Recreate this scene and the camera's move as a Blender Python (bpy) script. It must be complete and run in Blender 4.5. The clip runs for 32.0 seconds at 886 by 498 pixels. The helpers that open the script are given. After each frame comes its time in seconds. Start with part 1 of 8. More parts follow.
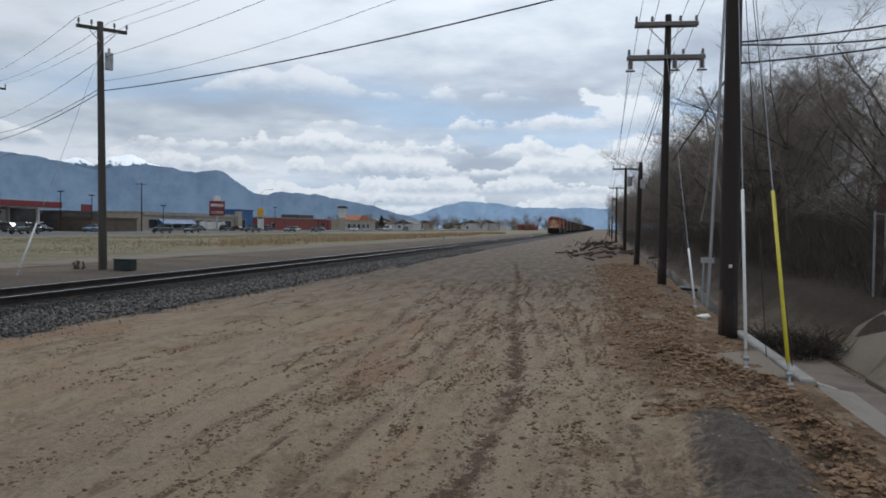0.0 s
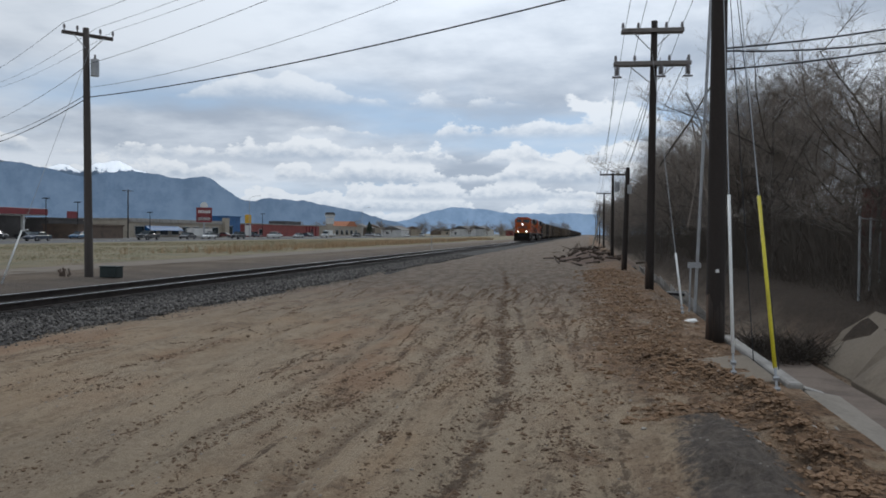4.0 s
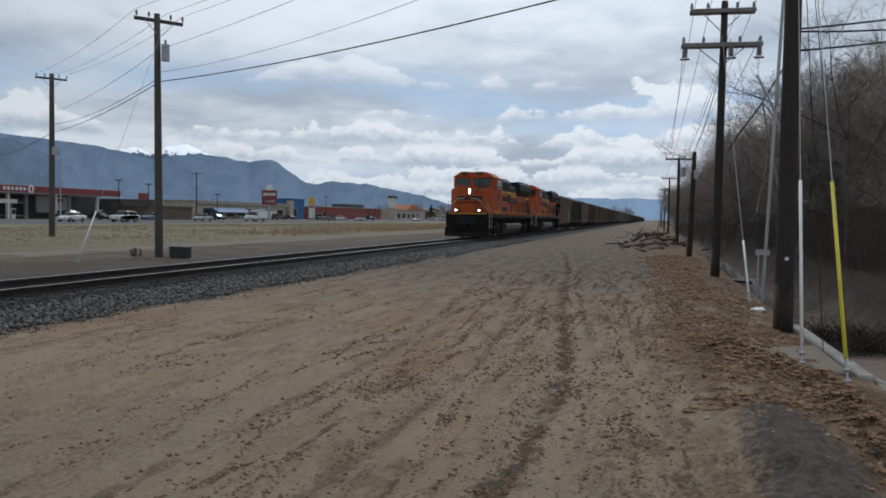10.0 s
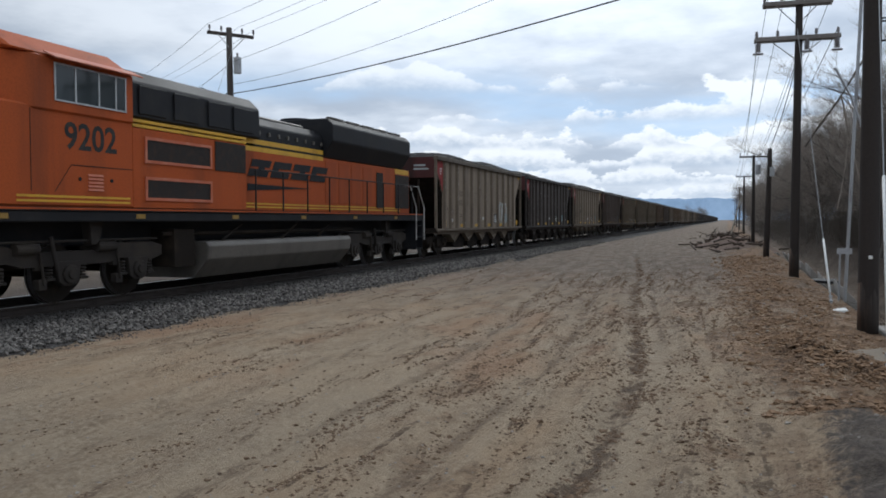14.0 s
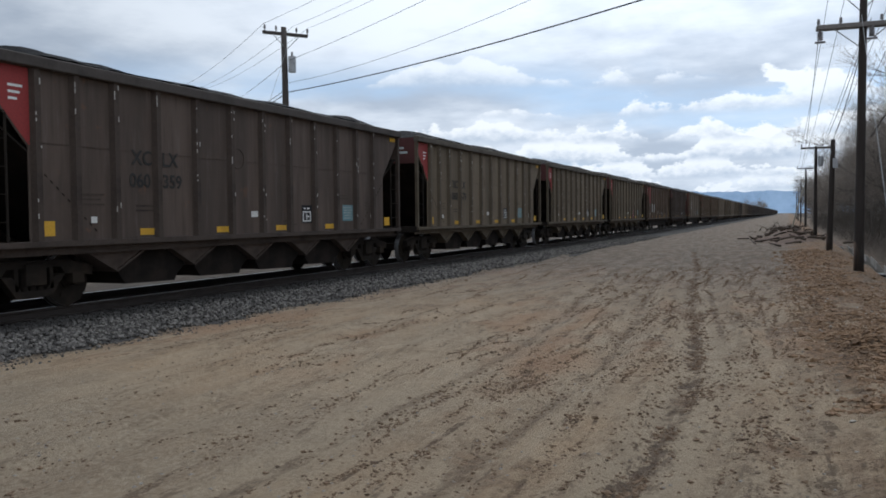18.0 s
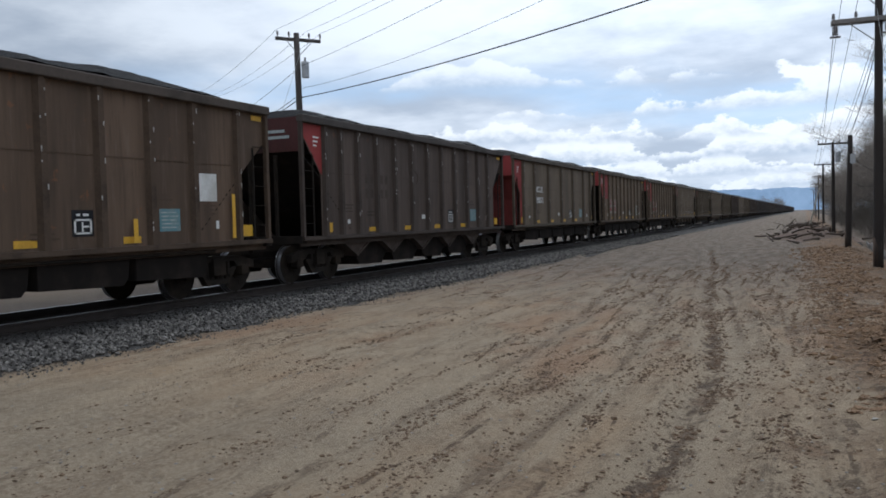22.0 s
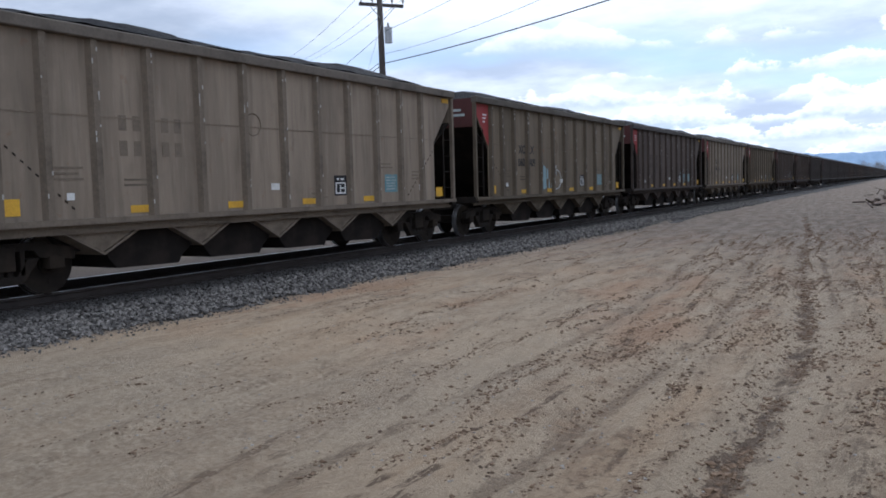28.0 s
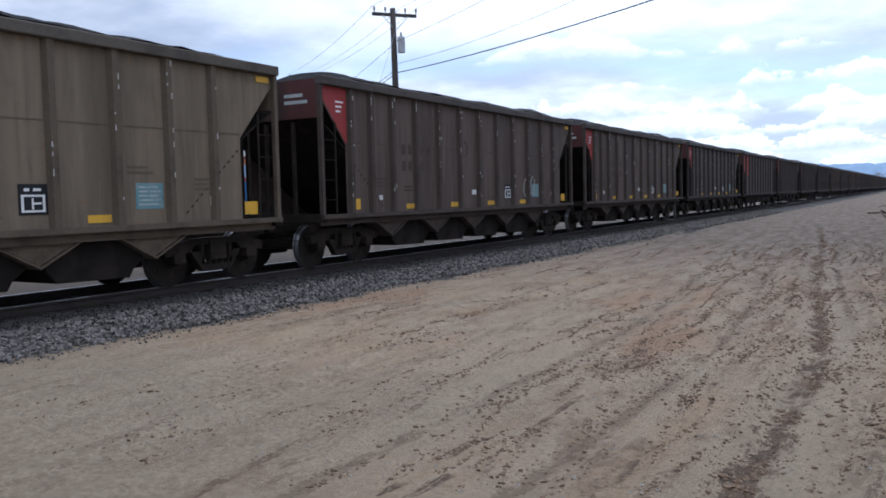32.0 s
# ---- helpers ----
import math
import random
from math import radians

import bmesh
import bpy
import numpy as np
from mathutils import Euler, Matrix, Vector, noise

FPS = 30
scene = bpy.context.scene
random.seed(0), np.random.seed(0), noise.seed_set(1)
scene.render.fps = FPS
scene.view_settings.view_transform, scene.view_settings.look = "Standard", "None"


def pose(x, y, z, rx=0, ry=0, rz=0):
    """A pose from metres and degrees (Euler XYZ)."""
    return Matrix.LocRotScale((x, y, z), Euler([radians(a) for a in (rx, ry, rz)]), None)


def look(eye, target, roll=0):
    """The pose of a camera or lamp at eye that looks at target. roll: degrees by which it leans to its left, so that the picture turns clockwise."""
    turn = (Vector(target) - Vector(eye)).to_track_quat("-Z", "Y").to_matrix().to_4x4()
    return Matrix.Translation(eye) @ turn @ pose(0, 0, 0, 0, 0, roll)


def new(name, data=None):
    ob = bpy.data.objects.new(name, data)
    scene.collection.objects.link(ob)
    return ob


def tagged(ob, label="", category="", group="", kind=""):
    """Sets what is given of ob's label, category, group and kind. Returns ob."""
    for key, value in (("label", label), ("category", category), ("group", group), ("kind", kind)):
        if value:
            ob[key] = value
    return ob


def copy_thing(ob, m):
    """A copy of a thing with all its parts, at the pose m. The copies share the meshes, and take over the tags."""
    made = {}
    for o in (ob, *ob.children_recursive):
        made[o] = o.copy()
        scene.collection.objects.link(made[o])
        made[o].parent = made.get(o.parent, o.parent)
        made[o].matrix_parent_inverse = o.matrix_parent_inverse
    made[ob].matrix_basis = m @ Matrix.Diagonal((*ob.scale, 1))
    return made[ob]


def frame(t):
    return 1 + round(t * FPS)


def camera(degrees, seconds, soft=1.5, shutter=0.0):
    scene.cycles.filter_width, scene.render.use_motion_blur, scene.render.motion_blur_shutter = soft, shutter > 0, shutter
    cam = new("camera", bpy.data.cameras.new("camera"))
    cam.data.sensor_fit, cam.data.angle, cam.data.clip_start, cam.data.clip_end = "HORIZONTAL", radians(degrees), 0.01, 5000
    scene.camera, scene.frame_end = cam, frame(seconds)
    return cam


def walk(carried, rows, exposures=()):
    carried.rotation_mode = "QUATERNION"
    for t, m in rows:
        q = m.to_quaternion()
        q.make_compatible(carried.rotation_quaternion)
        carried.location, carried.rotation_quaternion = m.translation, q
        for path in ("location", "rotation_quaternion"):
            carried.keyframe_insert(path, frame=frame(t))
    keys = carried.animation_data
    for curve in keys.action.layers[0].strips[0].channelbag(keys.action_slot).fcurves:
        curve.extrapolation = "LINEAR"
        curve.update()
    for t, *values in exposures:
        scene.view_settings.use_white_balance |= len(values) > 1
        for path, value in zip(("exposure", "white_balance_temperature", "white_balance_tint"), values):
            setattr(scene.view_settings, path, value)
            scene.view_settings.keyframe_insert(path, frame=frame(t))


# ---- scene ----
EYE = 1.7
cam = camera(56.17, 32.0, soft=1.75)
TURNS = [
    (0, 10.76, -1.50, 0.63), (0.5, 11.17, -1.09, 1.02), (1, 11.60, -0.57, 0.34), (1.5, 11.45, -0.87, 0.44),
    (2, 11.56, -1.00, 0.22), (2.5, 10.97, -0.91, 0.16), (3, 10.29, -1.33, 0.23), (3.5, 9.93, -1.24, 0.42),
    (5.5, 10.07, -0.81, 0.47), (6, 10.22, -0.89, -0.01), (6.5, 10.70, -1.28, -0.30), (7, 10.69, -1.26, -0.01),
    (7.5, 11.35, -2.25, 0.32), (8, 11.89, -2.64, 0.94), (8.5, 11.96, -1.96, 0.70), (9, 12.54, -2.19, 0.96),
    (9.5, 13.14, -2.01, 0.86), (10, 14.15, -2.24, 0.94), (10.5, 15.38, -2.11, 0.64), (11, 17.45, -1.24, 0.60),
    (11.5, 17.82, -1.11, 0.53), (12, 17.36, -1.47, 0.70), (12.5, 18.17, -1.69, 0.35), (13, 18.40, -2.05, 0.48),
    (13.5, 18.59, -2.30, 0.48), (14, 18.90, -1.99, -0.11), (14.5, 19.07, -1.66, -0.41), (16.5, 21.18, -2.20, -0.86),
    (17, 22.01, -1.81, -0.63), (17.5, 22.86, -1.58, -0.81), (18, 22.59, -2.27, -0.56), (18.5, 21.92, -2.07, -0.70),
    (19, 22.01, -2.16, -0.90), (19.5, 22.51, -2.20, -1.02), (20, 23.02, -2.39, -0.83), (20.5, 23.58, -2.27, -0.77),
    (21, 23.24, -2.46, -0.73), (21.5, 23.86, -2.33, -1.05), (22, 23.65, -2.08, -1.49), (22.5, 24.07, -2.65, -1.73),
    (23, 24.82, -2.18, -1.66), (23.5, 26.28, -2.11, -1.61), (24, 27.72, -2.29, -1.06), (24.5, 29.01, -2.27, -1.21),
    (25, 27.80, -1.99, -0.93), (25.5, 28.55, -2.03, -0.68), (26, 28.28, -3.32, -0.66), (26.5, 27.91, -4.45, -0.90),
    (28.5, 29.65, -4.19, -1.63), (29, 28.81, -3.70, -1.56), (29.5, 29.92, -3.51, -1.58), (30, 29.90, -3.18, -1.61),
    (30.5, 29.62, -3.50, -1.65), (31, 29.69, -3.47, -1.32), (31.5, 29.56, -4.00, -1.00), (32, 30.17, -3.66, -1.32),
]
walk(cam, [(t, pose(0, 0, EYE, 90 + pitch, 0, yaw) @ pose(0, 0, 0, 0, 0, roll)) for t, yaw, pitch, roll in TURNS],
     [(0, -0.14, 6060, 8), (1, -0.11, 6060, 8), (2, -0.26, 6060, 8), (3.5, -0.18, 6060, 8), (6, -0.15, 6060, 8), (9, -0.04, 6060, 8), (11, -0.32, 6060, 8), (12, -0.2, 6060, 8), (13, 0.15, 6040, 8), (17, 0.12, 6000, 8), (20, 0.22, 5960, 8), (23, 0.18, 5850, 8), (26, 0.36, 5720, 10), (32, 0.56, 5520, 13)])

# ---- world and light ----
SUN_DIR = Vector((-0.06, 0.78, 0.62)).normalized()
world = bpy.data.worlds.new("sky")
scene.world = world
world.use_nodes = True


def sky_nodes():
    """Nishita sky with two decks of cloud laid out on a flat layer overhead."""
    nt = world.node_tree
    nt.nodes.clear()
    N, Lk = nt.nodes.new, nt.links.new

    def val(op, a, b=None, c=None, clamp=False):
        n = N("ShaderNodeMath")
        n.operation, n.use_clamp = op, clamp
        for i, v in enumerate((a, b, c)):
            if v is None:
                continue
            if isinstance(v, (int, float)):
                n.inputs[i].default_value = v
            else:
                Lk(v, n.inputs[i])
        return n.outputs[0]

    def step(v, lo, hi):
        n = N("ShaderNodeMapRange")
        n.interpolation_type = "SMOOTHSTEP"
        Lk(v, n.inputs[0])
        n.inputs[1].default_value, n.inputs[2].default_value = lo, hi
        return n.outputs[0]

    def mix(f, a, b):
        n = N("ShaderNodeMix")
        n.data_type = "RGBA"
        Lk(f, n.inputs[0])
        for i, v in ((6, a), (7, b)):
            if isinstance(v, tuple):
                n.inputs[i].default_value = (*v, 1)
            else:
                Lk(v, n.inputs[i])
        return n.outputs[2]

    def cloud(vec, scale, detail, rough, off):
        n = N("ShaderNodeTexNoise")
        n.inputs["Scale"].default_value, n.inputs["Detail"].default_value = scale, detail
        n.inputs["Roughness"].default_value = rough
        m = N("ShaderNodeVectorMath")
        m.operation = "ADD"
        m.inputs[1].default_value = off
        Lk(vec, m.inputs[0])
        Lk(m.outputs[0], n.inputs["Vector"])
        return n.outputs[0]

    tc = N("ShaderNodeTexCoord")
    sep = N("ShaderNodeSeparateXYZ")
    Lk(tc.outputs["Generated"], sep.inputs[0])
    x, y, z = sep.outputs
    up = val("MAXIMUM", z, 0.0)
    az = val("ARCTAN2", x, y)
    flat = val("ADD", up, 0.16)

    def vec(a, b, c):
        n = N("ShaderNodeCombineXYZ")
        for i, v in enumerate((a, b, c)):
            if isinstance(v, (int, float)):
                n.inputs[i].default_value = v
            else:
                Lk(v, n.inputs[i])
        return n.outputs[0]

    high = vec(val("DIVIDE", x, flat), val("DIVIDE", y, flat), val("MULTIPLY", up, 3.0))
    low = tc.outputs["Generated"]
    deck = cloud(high, 0.55, 8.0, 0.5, (1.7, 5.2, 0.0))
    shade = cloud(high, 0.85, 7.0, 0.5, (7.3, 1.1, 2.0))
    wisps = cloud(high, 2.1, 9.0, 0.6, (0.3, 9.1, 4.0))

    sky = N("ShaderNodeTexSky")
    sky.sky_type, sky.sun_disc = "NISHITA", False
    sky.sun_elevation, sky.sun_rotation = math.asin(SUN_DIR.z), math.atan2(SUN_DIR.x, SUN_DIR.y)
    blue = N("ShaderNodeVectorMath")
    blue.operation = "SCALE"
    Lk(sky.outputs[0], blue.inputs[0])
    blue.inputs[3].default_value = 0.13
    clear = mix(step(z, 0.0, 0.2), (0.66, 0.79, 0.93), (0.47, 0.64, 0.86))
    clear = mix(step(z, 0.3, 0.6), clear, blue.outputs[0])
    # glow of the sun through the deck
    dot = N("ShaderNodeVectorMath")
    dot.operation = "DOT_PRODUCT"
    Lk(low, dot.inputs[0])
    dot.inputs[1].default_value = SUN_DIR
    glow = val("POWER", val("MAXIMUM", dot.outputs["Value"], 0.0), 10.0)
    body = val("ADD", val("MULTIPLY", shade, 0.7), val("MULTIPLY", wisps, 0.3))
    soft = mix(step(body, 0.38, 0.60), (0.49, 0.545, 0.63), (0.92, 0.95, 0.995))
    cover = val("MAXIMUM", step(deck, 0.36, 0.52), step(z, 0.12, 0.2))
    col = mix(cover, clear, soft)
    # rows of cumulus: flat grey feet, white crumpled heads, the far rows lowest
    bare = val("MULTIPLY", val("SUBTRACT", step(az, -0.72, -0.34), 1.0), 0.55)
    for foot, tall, size, seed, gap, thick in ((0.010, 0.020, 30.0, 3.1, 0.33, 0.9), (0.024, 0.022, 25.0, 8.3, 0.35, 0.95), (0.040, 0.026, 20.0, 1.7, 0.365, 0.97), (0.060, 0.030, 16.0, 5.9, 0.375, 0.97),
                                               (0.084, 0.034, 12.5, 2.4, 0.385, 0.97), (0.114, 0.036, 9.5, 7.7, 0.425, 0.85), (0.150, 0.040, 7.5, 4.2, 0.46, 0.65)):
        lane = vec(val("MULTIPLY", az, size * 0.42), val("MULTIPLY", z, size * 0.35), seed)
        broad = cloud(lane, 1.0, 3.0, 0.55, (0, 0, 0))
        lump = cloud(vec(val("MULTIPLY", az, size * 1.7), val("MULTIPLY", z, size * 3.4), seed), 1.0, 8.0, 0.6, (0, 0, 0))
        fine = cloud(vec(val("MULTIPLY", az, size * 4.5), val("MULTIPLY", z, size * 7.0), seed), 1.0, 6.0, 0.62, (0, 0, 0))
        rise = val("DIVIDE", val("SUBTRACT", z, foot), tall)
        rise = val("ADD", rise, val("MULTIPLY", val("SUBTRACT", lump, 0.5), 0.35))
        top = val("ADD", val("MULTIPLY", val("SUBTRACT", broad, gap), 7.0), bare)
        top = val("MINIMUM", top, 1.25)
        head = val("ADD", top, val("ADD", val("MULTIPLY", val("SUBTRACT", lump, 0.5), 1.7), val("MULTIPLY", val("SUBTRACT", fine, 0.5), 0.7)))
        edge = val("SUBTRACT", head, rise)
        on = val("MULTIPLY", step(edge, 0.0, 0.16), step(rise, -0.10, 0.22))
        lit = step(val("ADD", val("SUBTRACT", rise, val("MULTIPLY", edge, 0.35)), val("MULTIPLY", val("SUBTRACT", fine, 0.5), 1.5)), -0.45, 0.55)
        col = mix(val("MULTIPLY", on, thick), col, mix(lit, (0.52, 0.59, 0.69), (1.0, 1.005, 1.015)))
    haze = mix(val("MULTIPLY", val("SUBTRACT", 1.0, step(z, 0.0, 0.10)), 0.30), col, (0.80, 0.87, 0.96))
    gain = val("MULTIPLY_ADD", glow, 0.85, 0.88)
    # the deck is thicker away from the sun, over the hills
    gain = val("MULTIPLY", gain, val("SUBTRACT", 1.0, val("MULTIPLY", val("MULTIPLY", val("SUBTRACT", 1.0, step(az, -0.95, -0.5)), step(z, 0.03, 0.2)), 0.13)))
    out = N("ShaderNodeVectorMath")
    out.operation = "SCALE"
    Lk(haze, out.inputs[0])
    Lk(gain, out.inputs[3])
    bg = N("ShaderNodeBackground")
    Lk(out.outputs[0], bg.inputs[0])
    bg.inputs[1].default_value = 0.9
    end = N("ShaderNodeOutputWorld")
    Lk(bg.outputs[0], end.inputs[0])


sky_nodes()
sun = new("sun", bpy.data.lights.new("sun", "SUN"))
sun.data.energy, sun.data.angle, sun.data.color = 0.9, radians(14), (1.0, 0.95, 0.87)
sun.matrix_world = look(SUN_DIR * 50, (0, 0, 0))
scene.view_settings.exposure = 0.0

# ---- small tools ----
def tree_of(name):
    m = bpy.data.materials.new(name)
    m.use_nodes = True
    nt = m.node_tree
    return m, nt, nt.nodes["Principled BSDF"]


def noise_node(nt, vec, scale, detail=5.0, rough=0.6):
    n = nt.nodes.new("ShaderNodeTexNoise")
    n.inputs["Scale"].default_value, n.inputs["Detail"].default_value, n.inputs["Roughness"].default_value = scale, detail, rough
    nt.links.new(vec, n.inputs["Vector"])
    return n.outputs[0]


def ramp(nt, v, lo, hi):
    n = nt.nodes.new("ShaderNodeMapRange")
    n.interpolation_type = "SMOOTHSTEP"
    nt.links.new(v, n.inputs[0])
    n.inputs[1].default_value, n.inputs[2].default_value = lo, hi
    return n.outputs[0]


def blend(nt, f, a, b):
    n = nt.nodes.new("ShaderNodeMix")
    n.data_type = "RGBA"
    if isinstance(f, (int, float)):
        n.inputs[0].default_value = f
    else:
        nt.links.new(f, n.inputs[0])
    for i, v in ((6, a), (7, b)):
        if isinstance(v, tuple):
            n.inputs[i].default_value = (*v[:3], 1)
        else:
            nt.links.new(v, n.inputs[i])
    return n.outputs[2]


def calc(nt, op, a, b, clamp=False):
    n = nt.nodes.new("ShaderNodeMath")
    n.operation, n.use_clamp = op, clamp
    for i, v in enumerate((a, b)):
        if isinstance(v, (int, float)):
            n.inputs[i].default_value = v
        else:
            nt.links.new(v, n.inputs[i])
    return n.outputs[0]


def bumped(nt, bsdf, height, strength, dist=0.02):
    b = nt.nodes.new("ShaderNodeBump")
    b.inputs["Strength"].default_value, b.inputs["Distance"].default_value = strength, dist
    nt.links.new(height, b.inputs["Height"])
    nt.links.new(b.outputs[0], bsdf.inputs["Normal"])


def mat(name, base, worn=None, big=0.8, fine=25.0, rough=0.75, metal=0.0, bump=0.25, dist=0.01, lo=0.45, hi=0.7, space="Object", rand=0.0, emit=None, streak=False):
    """A surface with large worn patches and fine grain."""
    m, nt, b = tree_of(name)
    worn = worn or tuple(c * 0.65 for c in base)
    tc = nt.nodes.new("ShaderNodeTexCoord")
    vec = tc.outputs[space] if space in ("Object", "Generated") else nt.nodes.new("ShaderNodeNewGeometry").outputs["Position"]
    v2 = vec
    if streak:
        mp = nt.nodes.new("ShaderNodeMapping")
        mp.inputs["Scale"].default_value = (1.0, 1.0, 0.12)
        nt.links.new(vec, mp.inputs[0])
        v2 = mp.outputs[0]
    n1, n2 = noise_node(nt, v2, big), noise_node(nt, vec, fine, 4.0, 0.7)
    col = blend(nt, ramp(nt, n1, lo, hi), base, worn)
    col = blend(nt, calc(nt, "MULTIPLY", ramp(nt, n2, 0.35, 0.75), 0.35), col, tuple(c * 0.55 for c in worn))
    if rand:
        info = nt.nodes.new("ShaderNodeObjectInfo")
        hs = nt.nodes.new("ShaderNodeHueSaturation")
        nt.links.new(calc(nt, "ADD", calc(nt, "MULTIPLY", info.outputs["Random"], rand), 1 - rand / 2), hs.inputs["Value"])
        nt.links.new(col, hs.inputs["Color"])
        col = hs.outputs[0]
    nt.links.new(col, b.inputs["Base Color"])
    b.inputs["Metallic"].default_value = metal
    nt.links.new(calc(nt, "ADD", calc(nt, "MULTIPLY", n1, 0.25), rough - 0.12, True), b.inputs["Roughness"])
    if bump:
        bumped(nt, b, n2, bump, dist)
    if emit:
        b.inputs["Emission Color"].default_value, b.inputs["Emission Strength"].default_value = (*emit[:3], 1), emit[3]
    return m


def glass_mat(name, tint=(0.03, 0.04, 0.045)):
    m, nt, b = tree_of(name)
    b.inputs["Base Color"].default_value = (*tint, 1)
    b.inputs["Roughness"].default_value = 0.06
    b.inputs["IOR"].default_value = 1.5
    return m


def box(bm, x0, x1, y0, y1, z0, z1):
    v = [bm.verts.new((x, y, z)) for z in (z0, z1) for y in (y0, y1) for x in (x0, x1)]
    for f in ((0, 2, 3, 1), (4, 5, 7, 6), (0, 1, 5, 4), (2, 6, 7, 3), (0, 4, 6, 2), (1, 3, 7, 5)):
        bm.faces.new([v[i] for i in f])
    return bm


def prism(bm, pts, axis, a, b):
    """A polygon, extruded from a to b along an axis; its points give the other two coordinates in order."""
    def at(p, w):
        q = list(p)
        q.insert("xyz".index(axis), w)
        return bm.verts.new(q)
    lo, hi = [at(p, a) for p in pts], [at(p, b) for p in pts]
    n = len(pts)
    bm.faces.new(lo[::-1]), bm.faces.new(hi)
    for i in range(n):
        bm.faces.new((lo[i], lo[(i + 1) % n], hi[(i + 1) % n], hi[i]))
    return bm


def rod(bm, p, q, r, r2=None, seg=6, cap=True):
    """A round bar from p to q."""
    p, q = Vector(p), Vector(q)
    r2 = r if r2 is None else r2
    d = (q - p).normalized()
    u = d.orthogonal().normalized()
    w = d.cross(u)
    a = [bm.verts.new(p + (u * math.cos(6.28318 * i / seg) + w * math.sin(6.28318 * i / seg)) * r) for i in range(seg)]
    b = [bm.verts.new(q + (u * math.cos(6.28318 * i / seg) + w * math.sin(6.28318 * i / seg)) * r2) for i in range(seg)]
    for i in range(seg):
        bm.faces.new((a[i], a[(i + 1) % seg], b[(i + 1) % seg], b[i]))
    if cap:
        bm.faces.new(a[::-1]), bm.faces.new(b)
    return bm


def bar(bm, pts, r, seg=6):
    """A bent round bar through the points, in one piece."""
    pts = [Vector(p) for p in pts]
    prev = None
    for i, p in enumerate(pts):
        d = (pts[min(i + 1, len(pts) - 1)] - pts[max(i - 1, 0)]).normalized()
        u = d.cross(Vector((0.31, 0.17, 0.93)) if abs(d.z) < 0.9 else Vector((1, 0.1, 0))).normalized()
        w = d.cross(u)
        ring = [bm.verts.new(p + (u * math.cos(6.28318 * k / seg) + w * math.sin(6.28318 * k / seg)) * r) for k in range(seg)]
        if prev:
            for k in range(seg):
                bm.faces.new((prev[k], prev[(k + 1) % seg], ring[(k + 1) % seg], ring[k]))
        else:
            bm.faces.new(ring[::-1])
        prev = ring
    bm.faces.new(prev)
    return bm


def disc(bm, c, axis, rad, half, seg=20):
    d = Vector([1.0 if a == axis else 0.0 for a in "xyz"])
    return rod(bm, Vector(c) - d * half, Vector(c) + d * half, rad, seg=seg)


def fresh():
    return bmesh.new()


def mesh_of(name, bm, material, bevel=0.0, smooth=False):
    bmesh.ops.recalc_face_normals(bm, faces=bm.faces)
    if bevel:
        bmesh.ops.bevel(bm, geom=list(bm.edges), offset=bevel, segments=1, affect="EDGES", clamp_overlap=True)
    me = bpy.data.meshes.new(name)
    bm.to_mesh(me)
    bm.free()
    for m in material if isinstance(material, (list, tuple)) else (material,):
        me.materials.append(m)
    if smooth:
        me.polygons.foreach_set("use_smooth", [True] * len(me.polygons))
    return me


def part(name, bm, material, parent, label="", bevel=0.0, smooth=False, at=None):
    """One mesh object under a thing or a part. bm: a bmesh, or mesh data to share."""
    ob = new(name, bm if isinstance(bm, bpy.types.Mesh) else mesh_of(name, bm, material, bevel, smooth))
    if parent:
        ob.parent = parent
    if at is not None:
        ob.matrix_basis = at if isinstance(at, Matrix) else pose(*at)
    if label:
        ob["label"] = label
    return ob


def thing(name, label, category, group="", m=None, kind=""):
    ob = new(name)
    ob.empty_display_size = 0.2
    if m is not None:
        ob.matrix_basis = m
    return tagged(ob, label, category, group, kind)


def solid(name, bm, material, label, category, group="", kind="", m=None, bevel=0.0, smooth=False):
    ob = new(name, mesh_of(name, bm, material, bevel, smooth))
    if m is not None:
        ob.matrix_basis = m
    return tagged(ob, label, category, group, kind)


def letters(words, size, material, parent, m, name="lettering", label=""):
    """Words in the built-in font as a flat mesh; m sets the plane."""
    cu = bpy.data.curves.new(name, "FONT")
    cu.body, cu.size, cu.extrude, cu.align_x, cu.resolution_u = words, size, 0.002, "CENTER", 3
    cu.offset = size * 0.018
    tmp = bpy.data.objects.new(name, cu)
    me = bpy.data.meshes.new_from_object(tmp)
    bpy.data.objects.remove(tmp)
    me.materials.clear()
    me.materials.append(material)
    ob = new(name, me)
    ob.parent, ob.matrix_basis = parent, m
    if label:
        ob["label"] = label
    return ob


# ---- materials ----
STEEL = mat("dark_steel", (0.026, 0.022, 0.019), (0.05, 0.039, 0.03), 1.5, 30, 0.75, 0.2)
RAILTOP = mat("rail_steel", (0.042, 0.032, 0.027), (0.026, 0.02, 0.017), 3, 40, 0.6, 0.3)
SHINE = mat("polished_rail", (0.55, 0.55, 0.56), (0.4, 0.4, 0.41), 2, 60, 0.35, 0.9, 0.1)
TIE = mat("creosoted_tie", (0.05, 0.042, 0.036), (0.11, 0.095, 0.08), 3, 40, 0.9, 0, 0.6)
BLACK = mat("black_paint", (0.012, 0.013, 0.016), (0.028, 0.026, 0.026), 1.0, 40, 0.6, 0, 0.15)
